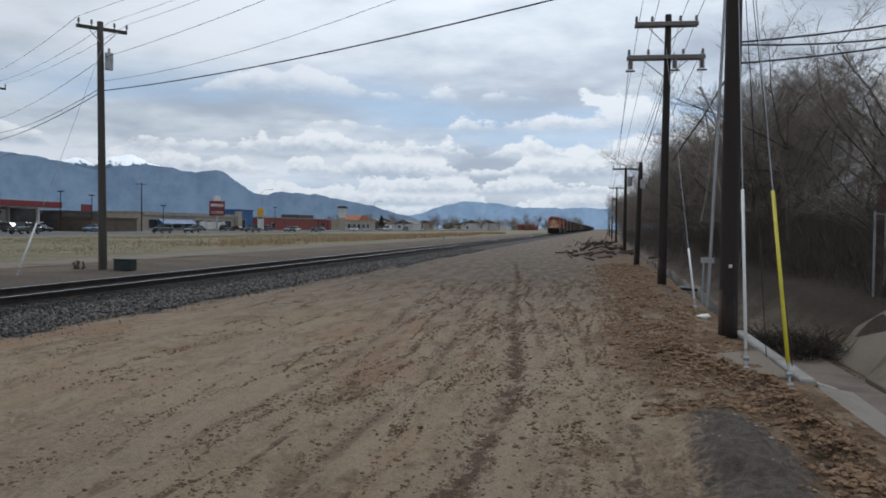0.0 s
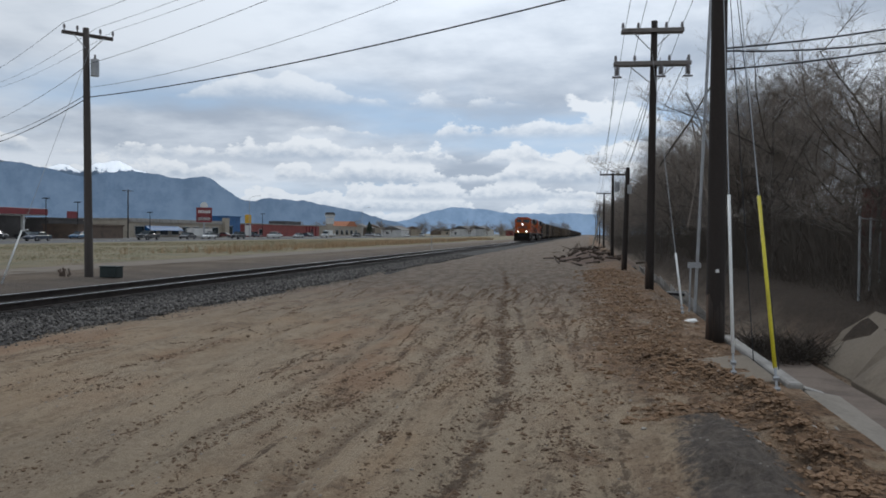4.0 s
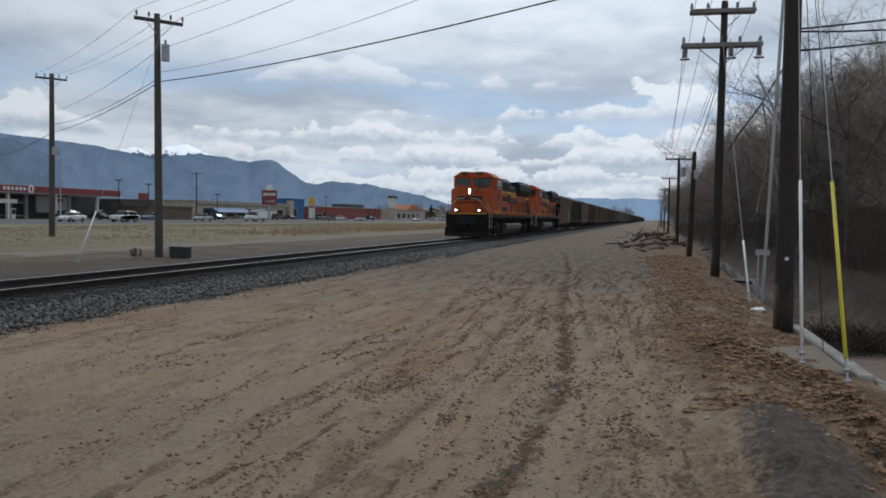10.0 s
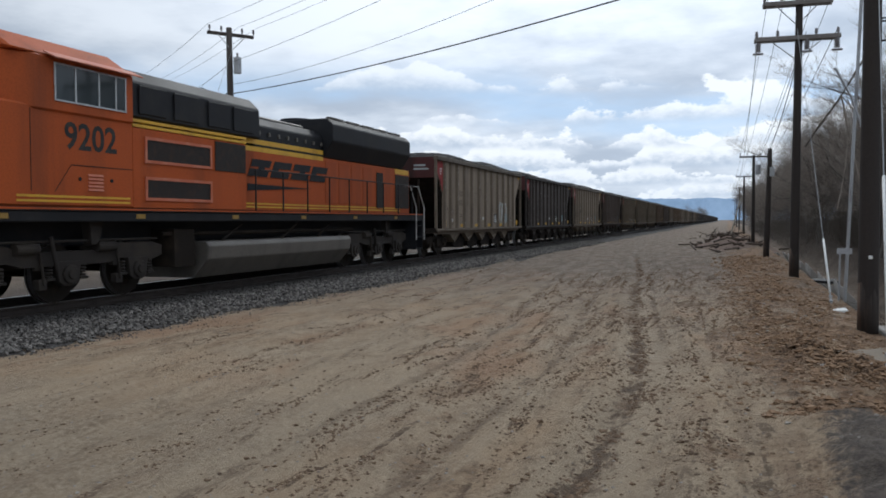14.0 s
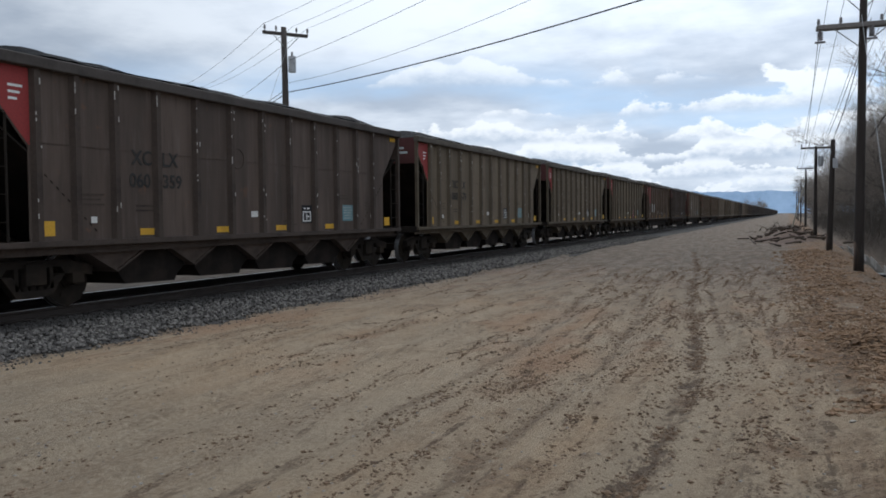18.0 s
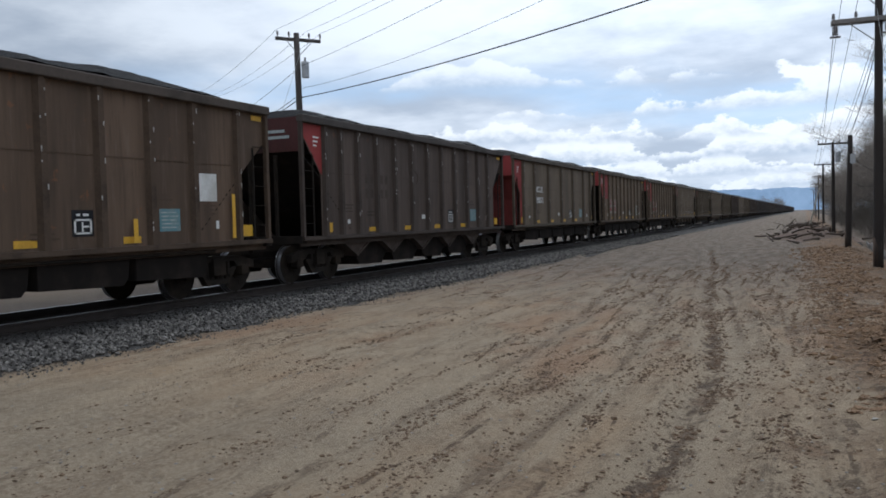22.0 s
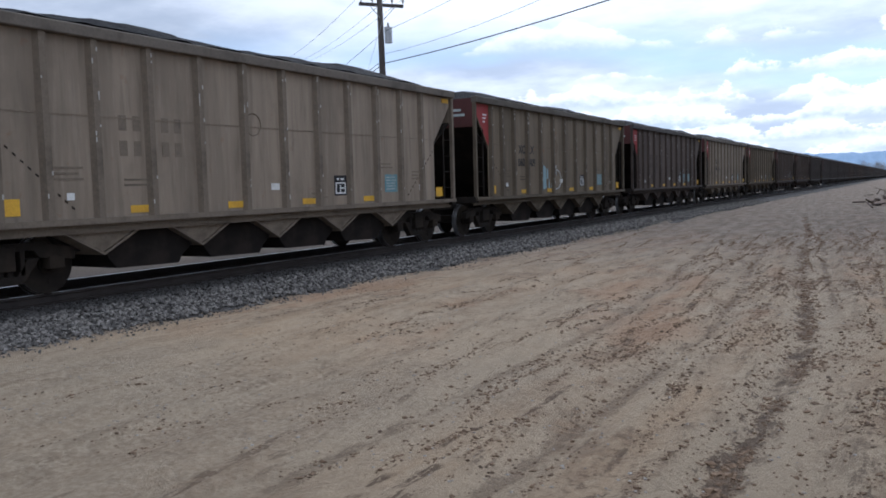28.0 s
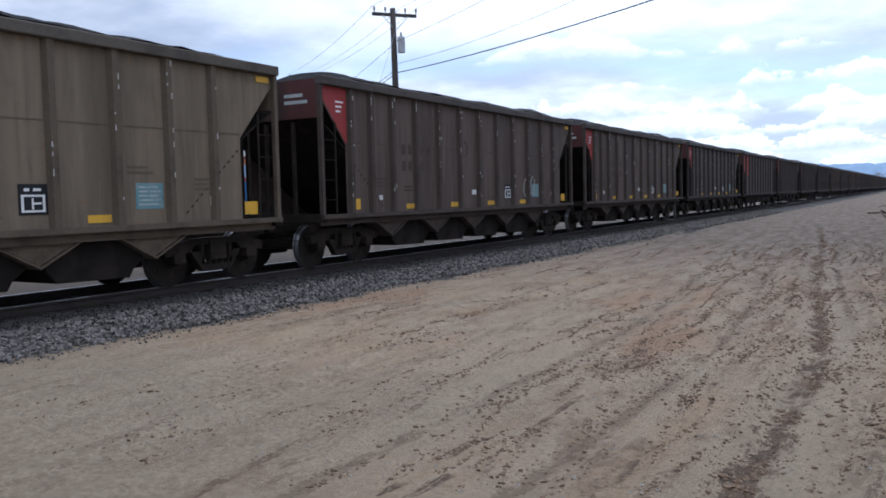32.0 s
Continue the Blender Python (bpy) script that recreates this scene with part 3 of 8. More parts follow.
def build_ballast():
    """The gravel shoulder: a bed with thousands of broken stones on it."""
    m, nt, b = tree_of("ballast_stone")
    geo = nt.nodes.new("ShaderNodeNewGeometry")
    n = noise_node(nt, geo.outputs["Position"], 40, 3)
    c = blend(nt, ramp(nt, geo.outputs["Random Per Island"], 0.1, 0.95), (0.048, 0.043, 0.039), (0.20, 0.183, 0.165))
    c = blend(nt, calc(nt, "MULTIPLY", ramp(nt, n, 0.4, 0.7), 0.4), c, (0.10, 0.09, 0.082))
    sx = nt.nodes.new("ShaderNodeSeparateXYZ")
    nt.links.new(geo.outputs["Position"], sx.inputs[0])
    off = calc(nt, "ABSOLUTE", calc(nt, "SUBTRACT", sx.outputs[0], XT), 0.0)
    tie_band = ramp(nt, calc(nt, "ADD", off, calc(nt, "MULTIPLY", noise_node(nt, geo.outputs["Position"], 1.6, 3), 0.6)), 2.25, 1.7)
    c = blend(nt, calc(nt, "MULTIPLY", tie_band, 0.85), c, (0.026, 0.023, 0.021))      # stones darker in a band along the ties
    nt.links.new(c, b.inputs["Base Color"])
    b.inputs["Roughness"].default_value = 0.9
    bedm = mat("ballast_bed", (0.06, 0.054, 0.05), (0.035, 0.032, 0.03), 9, 28, 0.95, 0, 1.0, 0.05, space="World")
    rng = random.Random(11)

    def prof(u):
        """Height over the ground's zero across the bed, u from the track centre."""
        a = abs(u)
        return RAIL - 0.2 if a < 1.5 else RAIL - 0.2 - (a - 1.5) * 0.06

    xs = [-3.3, -2.6, -1.9, -1.5, -0.7, 0, 0.7, 1.5, 1.9, 2.3, 2.7, 3.0, 3.3, 3.6]
    ys = [-70, -20] + [i * 0.5 for i in range(0, 120)] + [60 + i * 8 for i in range(0, 50)] + [900]
    verts = [(XT + u, y, prof(u) + (0.02 * fbm(u, y, 1.7) if abs(u) > 1.4 and 0 <= y < 60 else 0) - (0.15 if u < -3.2 or u > 3.5 else 0.02)) for y in ys for u in xs]
    k = len(xs)
    me = bpy.data.meshes.new("ballast_bed")
    me.from_pydata(verts, [], [(j * k + i, j * k + i + 1, (j + 1) * k + i + 1, (j + 1) * k + i) for j in range(len(ys) - 1) for i in range(k - 1)])
    me.materials.append(bedm)
    tagged(new("ballast_bed", me), "shoulder of dark grey crushed stone under the track", "ballast", kind="structure")
    v, f = [], []
    base = [(1, 0, 0), (-1, 0, 0), (0, 1, 0), (0, -1, 0), (0, 0, 1), (0, 0, -1)]
    tri = [(4, 0, 2), (4, 2, 1), (4, 1, 3), (4, 3, 0), (5, 2, 0), (5, 1, 2), (5, 3, 1), (5, 0, 3)]

    def stone(x, y, z, r):
        o = len(v)
        rot = Euler((rng.random() * 6, rng.random() * 6, rng.random() * 6)).to_matrix()
        for p in base:
            q = rot @ Vector(p) * r * rng.uniform(0.65, 1.2)
            v.append((x + q.x, y + q.y, z + q.z * 0.8))
        f.extend([tuple(o + i for i in t) for t in tri])

    for _ in range(28000):
        y = 4.5 + 62 * rng.random() ** 1.7
        u = rng.uniform(0.85, 3.2) + rng.gauss(0, 0.16) * (rng.random() < 0.5)
        if rng.random() < 0.12:
            u = rng.uniform(-1.3, 0.85)
        top = prof(u)
        r = rng.uniform(0.022, 0.05) * (1 + y / 90)
        stone(XT + u, y, top + r * 0.2, r)
    for _ in range(900):   # strays on the dirt
        y = 4.5 + 40 * rng.random() ** 1.5
        u = 3.2 + abs(rng.gauss(0, 0.35))
        stone(XT + u, y, ground_z(XT + u, y) + 0.01, rng.uniform(0.01, 0.026))
    me = bpy.data.meshes.new("ballast_stones")
    me.from_pydata(v, [], f)
    me.materials.append(m)
    tagged(new("ballast_stones", me), "broken grey ballast stones beside the rails", "ballast", kind="stuff")


build_track()
build_ballast()


# ---- train ----
def wheelset_mesh(r, name="wheelset"):
    bm = fresh()
    rod(bm, (-0.98, 0, 0), (0.98, 0, 0), 0.08, seg=10)
    for s in (-1, 1):
        disc(bm, (s * 0.78, 0, 0), "x", r, 0.055, 28)
        disc(bm, (s * 0.725, 0, 0), "x", r + 0.028, 0.014, 28)
        disc(bm, (s * 0.845, 0, 0), "x", r * 0.32, 0.03, 14)
        disc(bm, (s * 1.0, 0, 0), "x", 0.1, 0.07, 12)
        for i in range(3):      # cap screws, which show the turning
            a = i * 2.0944
            disc(bm, (s * 1.08, 0.05 * math.cos(a), 0.05 * math.sin(a)), "x", 0.014, 0.014, 6)
        for i in range(4):
            a = i * 1.5708
            disc(bm, (s * 0.84, r * 0.62 * math.cos(a), r * 0.62 * math.sin(a)), "x", r * 0.13, 0.006, 8)
    me = mesh_of(name, bm, [STEEL])
    me.materials.append(SHINE)
    for p in me.polygons:       # polished treads
        if abs(p.normal.x) < 0.3 and math.hypot(p.center.y, p.center.z) > r * 0.9:
            p.material_index = 1
    return me


WHEEL = wheelset_mesh(0.457)
LWHEEL = wheelset_mesh(0.533, "powered_wheelset")
SPIN = []      # (wheelset, radius) to be turned


def side_frame_mesh():
    bm = fresh()
    prism(bm, [(-1.22, 0.52), (-1.22, 0.70), (-0.62, 0.82), (0.62, 0.82), (1.22, 0.70), (1.22, 0.52), (0.62, 0.58), (0.52, 0.70), (-0.52, 0.70), (-0.62, 0.58)], "x", -0.08, 0.08)
    prism(bm, [(-0.62, 0.58), (-0.34, 0.22), (0.34, 0.22), (0.62, 0.58), (0.42, 0.58), (0.25, 0.34), (-0.25, 0.34), (-0.42, 0.58)], "x", -0.08, 0.08)
    for y in (-0.38, 0.30):
        box(bm, -0.08, 0.08, y, y + 0.08, 0.34, 0.72)
    for s in (-0.15, 0, 0.15):
        rod(bm, (0.02, s, 0.34), (0.02, s, 0.62), 0.06, seg=8)
    for s in (-1, 1):
        box(bm, -0.1, 0.1, s * 0.89 - 0.13, s * 0.89 + 0.13, 0.40, 0.60)
    return mesh_of("side_frame", bm, STEEL, 0.008)


SIDE_FRAME = side_frame_mesh()
BOLSTER = mesh_of("bogie", box(box(fresh(), -1.15, 1.15, -0.2, 0.2, 0.42, 0.78), -0.5, 0.5, -1.0, 1.0, 0.5, 0.6), STEEL, 0.01)


def bogie(car, y):
    b = part("bogie", BOLSTER, None, car, at=(0, y, 0))
    for s in (-1, 1):
        part("side_frame", SIDE_FRAME, None, b, at=(s * 1.02, 0, 0))
        part("wheelset", WHEEL, None, b, at=(0, s * 0.89, 0.457))
    return b


P0, P1, ZS, ZT = 0.70, 14.76, 1.05, 4.03
RIB = {}


def coal_mesh(seed):
    """Loaded coal, heaped in lumps along the car."""
    rng = random.Random(seed)
    bm = fresh()
    nx, ny = 8, 60
    humps = [(rng.uniform(1.5, 13.9), rng.uniform(0.0, 0.09), rng.uniform(0.8, 2.0)) for _ in range(8)]
    grid = []
    for j in range(ny + 1):
        y = P0 + 0.1 + (P1 - P0 - 0.2) * j / ny
        e = sm(y, P0, P0 + 1.5) * (1 - sm(y, P1 - 1.5, P1))
        crown = 0.0 + sum(h * math.exp(-((y - c) / w) ** 2) for c, h, w in humps)
        row = []
        for i in range(nx + 1):
            u = -1.4 + 2.8 * i / nx
            z = ZT - 0.16 + e * ((0.22 if seed < 3 else 0.18) + (crown + 0.17) * (1 - (abs(u) / 1.4) ** 2.2)) + 0.045 * noise.fractal((u * 2.2, y * 2.2, seed * 3.3), 0.8, 2.2, 3)
            row.append(bm.verts.new((u, y, z)))
        grid.append(row)
    for j in range(ny):
        for i in range(nx):
            bm.faces.new((grid[j][i], grid[j][i + 1], grid[j + 1][i + 1], grid[j + 1][i]))
    return mesh_of("coal_load", bm, COAL)


COALS = [coal_mesh(s) for s in range(4)]


def hat(width, z0, z1):
    """A pressed hat-section post that stands on the side sheet."""
    key = (width, z0, z1)
    if key not in RIB:
        bm = prism(fresh(), [(1.435, -width * 0.75), (1.53, -width * 0.42), (1.53, width * 0.42), (1.435, width * 0.75)], "z", z0, z1)
        RIB[key] = bm
    return RIB[key].copy()


def flat_plate(pts, x0, x1):
    return prism(fresh(), pts, "x", x0, x1)


def ladder_mesh(y0, y1, paint):
    bm = fresh()
    for i in range(5):
        rod(bm, (1.48, y0, 1.45 + i * 0.42), (1.48, y1, 1.45 + i * 0.42), 0.009, seg=5)
    rod(bm, (1.48, y1, 1.1), (1.48, y1, 3.1), 0.022, seg=5)
    return mesh_of("ladder", bm, paint)


def hopper(kind, paint, near=True):
    """A loaded coal hopper car. kind: 'rib' many posts, 'wide' few posts, 'panel' a large red end panel."""
    tone = paint["tone"]
    car = thing("coal_hopper_car", f"{tone} coal hopper car, heaped, riding on rails", "railway car", "coal cars of the train")
    pm, pr = paint["body"], paint["post"]
    inset = 0.92
    hi, lo = (3.68, 2.62) if kind == "rib" else (3.27, 2.48)      # where the cut-away corner begins and ends
    side = [(P0, ZT - 0.06), (P1, ZT - 0.06), (P1, hi), (P1 - inset, lo), (P1 - inset, ZS + 0.04), (P0 + inset, ZS + 0.04), (P0 + inset, lo), (P0, hi)]
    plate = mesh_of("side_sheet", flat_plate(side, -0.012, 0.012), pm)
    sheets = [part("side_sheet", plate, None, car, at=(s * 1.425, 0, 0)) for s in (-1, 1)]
    part("top_chord", box(fresh(), 1.40, 1.58, P0 - 0.06, P1 + 0.06, ZT - 0.18, ZT), paint["chord"], car, bevel=0.015)
    part("top_chord", box(fresh(), -1.58, -1.40, P0 - 0.06, P1 + 0.06, ZT - 0.18, ZT), paint["chord"], car, bevel=0.015)
    part("side_sill", box(box(fresh(), 1.36, 1.56, P0 - 0.05, P1 + 0.05, ZS, ZS + 0.09), 1.36, 1.40, P0, P1, ZS - 0.14, ZS), pr, car)
    part("side_sill", box(box(fresh(), -1.56, -1.36, P0 - 0.05, P1 + 0.05, ZS, ZS + 0.09), -1.40, -1.36, P0, P1, ZS - 0.14, ZS), pr, car)
    if kind == "rib":
        ribs = [(P0 + y, 0.13) for y in (1.05, 1.83, 2.70, 3.75, 4.86, 5.98, 7.1, 8.2, 9.3, 10.4, 11.45, 12.45)]
    elif kind == "wide":
        ribs = [(P0 + 2.9 + i * 2.17, 0.2) for i in range(5)] + [(P0 + 1.3, 0.15), (P1 - 1.0, 0.15)]
    else:
        ribs = [(P0 + 2.35 + i * 1.17, 0.15) for i in range(9)] + [(P0 + 1.02, 0.12), (P1 - 1.0, 0.12)]
    for s in (-1, 1):
        data = {}
        for y, w in ribs:
            if w not in data:
                data[w] = mesh_of("side_post", hat(w, ZS + 0.09, ZT - 0.18), pr)
            part("side_post", data[w], None, car, at=(0, y, 0, 0, 0, 0 if s > 0 else 180))
    # sloped ends, open below
    for a, b, y in ((P0 + 0.02, P0 + 3.0, P0), (P1 - 0.02, P1 - 3.0, P1)):
        # near-black sheet: shade inside the open end is put into its colour
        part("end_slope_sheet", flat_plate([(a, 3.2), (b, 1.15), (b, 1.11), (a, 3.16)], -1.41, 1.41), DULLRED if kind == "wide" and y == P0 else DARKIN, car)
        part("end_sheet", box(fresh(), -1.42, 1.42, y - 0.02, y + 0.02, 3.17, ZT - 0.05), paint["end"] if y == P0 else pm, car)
        part("end_sill", box(fresh(), -1.5, 1.5, y - 0.1, y + 0.1, 0.98, 1.16), STEEL, car)
    posts = mesh_of("corner_post", box(fresh(), -0.05, 0.05, -0.05, 0.05, ZS, ZT - 0.1), pr, 0.01)
    for x in (-1.48, 1.48):
        for y in (P0, P1):
            part("corner_post", posts, None, car, at=(x, y, 0))
    bars = mesh_of("end_stay", box(fresh(), -0.035, 0.035, -0.035, 0.035, 1.1, 3.1), STEEL)
    for y in (P0, P1):
        for x in ((-0.75, 0.0, 0.75) if near and kind != "wide" else (0.0,)):
            part("end_stay", bars, None, car, at=(x, y, 0))
    if near:
        part("ladder", ladder_mesh(P0, P0 + 0.48, STEEL), None, car)
        part("ladder", ladder_mesh(P1, P1 - 0.48, STEEL), None, car)
    part("coal_load", COALS[paint["n"] % 4], None, car, "heaped black coal")
    part("centre_sill", box(fresh(), -0.22, 0.22, 0.42, CARL - 0.42, 0.78, 1.05), STEEL, car)
    # near-black filler closes the view between the chutes
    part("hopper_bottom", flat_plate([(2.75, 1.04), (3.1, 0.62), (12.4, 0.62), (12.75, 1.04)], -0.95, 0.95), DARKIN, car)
    saddle = flat_plate([(-0.82, 1.02), (0.0, 0.60), (0.82, 1.02)], -1.30, 1.30)
    for s in (-1, 1):       # turned lip along both slopes
        prism(saddle, [(s * 0.86, 1.03), (0.0, 0.585), (0.0, 0.545), (s * 0.93, 1.03)], "x", -1.33, 1.33)
    chute = mesh_of("hopper_chute", saddle, paint["chute"])
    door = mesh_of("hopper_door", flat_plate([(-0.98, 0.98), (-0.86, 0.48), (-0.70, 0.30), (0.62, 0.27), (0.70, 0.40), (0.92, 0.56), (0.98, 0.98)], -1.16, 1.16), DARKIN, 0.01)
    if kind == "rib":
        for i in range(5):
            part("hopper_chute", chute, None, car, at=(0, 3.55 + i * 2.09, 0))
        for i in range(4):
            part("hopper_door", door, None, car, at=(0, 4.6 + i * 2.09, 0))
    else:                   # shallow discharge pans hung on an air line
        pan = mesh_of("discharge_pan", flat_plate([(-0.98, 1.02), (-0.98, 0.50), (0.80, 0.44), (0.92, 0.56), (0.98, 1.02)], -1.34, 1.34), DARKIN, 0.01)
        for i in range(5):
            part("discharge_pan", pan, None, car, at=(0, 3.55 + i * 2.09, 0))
        part("air_line", rod(fresh(), (1.42, 2.4, 0.95), (1.42, 13.0, 0.95), 0.03), STEEL, car)
    seam = mesh_of("weld_seam", box(fresh(), 1.437, 1.447, P0 + inset, P1 - inset, 2.69, 2.705), paint["chute"])
    part("weld_seam", seam, None, car), part("weld_seam", seam, None, car, at=(0, P0 + P1, 0, 0, 0, 180))
    for y in (0.0, CARL):
        s = 1 if y == 0 else -1
        bm = box(fresh(), -0.09, 0.09, y + s * 0.08 if s > 0 else y - 0.65, y + 0.65 if s > 0 else y - 0.08, 0.76, 0.98)
        box(bm, -0.2, 0.12, min(y - 0.02, y + s * 0.2), max(y + 0.02, y + s * 0.2), 0.72, 1.0)
        part("coupler", bm, STEEL, car)
    bogie(car, 1.97), bogie(car, CARL - 1.97)
    # markings on the side that faces the open ground
    if kind == "rib":
        part("red_corner", flat_plate([(P0 + 0.06, ZT - 0.19), (P0 + 1.0, ZT - 0.19), (P0 + 1.0, 2.64), (P0 + inset, 2.66), (P0 + 0.06, 3.66)], 1.439, 1.443), RED, car, "faded red corner panel")
    elif kind == "panel":
        part("red_panel", flat_plate([(P0 + 0.06, ZT - 0.19), (P0 + 2.28, ZT - 0.19), (P0 + 2.28, 2.42), (P0 + 0.94, 2.42), (P0 + 0.94, 2.48), (P0 + 0.06, 3.24)], 1.439, 1.443), RED, car, "large red end panel")
    else:
        part("end_bulkhead", flat_plate([(P0 + 0.16, 3.2), (P0 + 0.55, 2.2), (P0 + 0.7, 1.16), (P0 + 0.74, 1.16), (P0 + 0.59, 2.2), (P0 + 0.2, 3.2)], -1.4, 1.4), DULLRED, car, "red curved end bulkhead")
        part("red_panel", flat_plate([(P0 + 0.06, ZT - 0.19), (P0 + 1.2, ZT - 0.19), (P0 + 1.2, 1.16), (P0 + 0.95, 1.16), (P0 + 0.95, 2.50), (P0 + 0.06, 3.24)], 1.439, 1.443), RED, car, "dark red end panel")
    if near:
        def mark(y, z, w, h, m, name="reflector"):
            part(name, box(fresh(), 1.439, 1.444, y, y + w, z, z + h), m, car)
        for i, y in enumerate((1.05, 3.3, 5.5, 7.65, 9.85, 13.2)):
            big = i in (0, 5)
            mark(P0 + y, 1.22 if big else 1.19, 0.34 if big else 0.42, 0.24 if big else 0.12, YELLOW)
        mark(P0 + 2.15, 1.42, 0.13, 0.11, WHITE, "white_tag")
        mark(P0 + 6.7, 1.50, 0.24, 0.13, WHITE, "white_tag")
        part("stencil_panel", box(fresh(), 1.439, 1.443, P0 + 8.75, P0 + 9.2, 1.34, 1.78), BLACK, car)
        for a, b, c, d in ((8.79, 9.16, 1.38, 1.41), (8.79, 9.16, 1.60, 1.63), (8.79, 8.83, 1.38, 1.63), (9.12, 9.16, 1.38, 1.63), (8.95, 8.98, 1.42, 1.58), (8.98, 9.1, 1.49, 1.52), (8.84, 8.92, 1.68, 1.72), (8.98, 9.1, 1.68, 1.72)):
            part("stencil_line", box(fresh(), 1.443, 1.446, P0 + a, P0 + b, c, d), WHITE, car)
        part("teal_notice", box(fresh(), 1.439, 1.443, P0 + 10.75, P0 + 11.3, 1.38, 1.80), TEAL, car, "weathered teal notice panel")
        for i in range(5):
            part("notice_line", box(fresh(), 1.443, 1.445, P0 + 10.8, P0 + 11.2 + 0.05 * (i % 2), 1.44 + i * 0.07, 1.465 + i * 0.07), PALE, car)
        mark(P0 + 12.35, 1.4, 0.09, 0.16, WHITE, "white_tag")
        for y, z, w, n in ((1.95, 1.72, 0.5, 3), (3.2, 1.62, 0.62, 2), (7.95, 1.3, 0.55, 2), (10.6, 1.95, 0.5, 2), (12.0, 1.68, 0.34, 3)):
            for i in range(n):      # faded consolidated stencils, too worn to read
                mark(P0 + y, z + i * 0.085, w * (1 - 0.16 * (i % 2)), 0.032, paint["post"], "faded_print")
        bm = fresh()
        for i in range(3):
            box(bm, 1.443, 1.446, P0 + 0.58, P0 + 0.84 - 0.05 * i, 3.52 - i * 0.1, 3.56 - i * 0.1)
        part("small_print", bm, WHITE, car)
        if kind == "rib":
            ring = [(1.441, P0 + 6.25 + 0.21 * math.cos(a * 0.3927), 2.75 + 0.21 * math.sin(a * 0.3927)) for a in range(17)]
            part("faded_emblem", bar(fresh(), ring, 0.012, 4), paint["post"], car)
        bm = fresh()            # stitched weld of the slope sheet behind the side
        for y0, s in ((P0 + 1.02, 1), (P1 - 1.02, -1)):
            for i in range(12):
                y, z = y0 + s * 0.112 * i, 2.36 - 0.098 * i
                prism(bm, [(y - 0.03 * s, z + 0.055), (y + 0.02 * s, z + 0.02), (y + 0.02 * s, z - 0.012), (y - 0.03 * s, z + 0.022)], "x", 1.439, 1.443)
        tagged(part("weld_stitch", bm, STEEL, car), kind="stuff")
        rs, bm = random.Random(paint["n"] + 7), fresh()      # bare scuffs along the posts
        for y, w in ribs:
            for _ in range(rs.randrange(3, 9)):
                z, s = 3.75 - 2.5 * rs.random() ** 1.6, rs.choice((-1, 1))
                box(bm, 1.531, 1.534, y + s * w * 0.33 - 0.012, y + s * w * 0.33 + 0.012, z, z + rs.uniform(0.03, 0.1))
        tagged(part("scuffing", bm, SCUFF, car, "pale bare scuffs"), kind="stuff")
        bm = fresh()            # small worn print on the end
        for i, w in enumerate((0.5, 0.62)):
            box(bm, 0.55, 0.55 + w, P0 - 0.026, P0 - 0.022, 3.62 - i * 0.14, 3.69 - i * 0.14)
        if kind == "rib":
            part("end_print", bm, PALE, car, "worn white print")
        part("yellow_plate", box(fresh(), 1.45, 1.46, P1 - 0.46, P1 - 0.12, 3.70, 3.81), YELLOW, car)
    return car


PALE = mat("weathered_white_print", (0.42, 0.45, 0.44), (0.2, 0.3, 0.3), 8, 30, 0.8)
SCUFF = mat("bare_scuffed_metal", (0.46, 0.44, 0.40), (0.25, 0.23, 0.2), 6, 40, 0.7)
DULLRED = mat("grimy_red_paint", (0.20, 0.03, 0.024), (0.08, 0.02, 0.018), 1.2, 20, 0.85, 0, 0.2, streak=True)


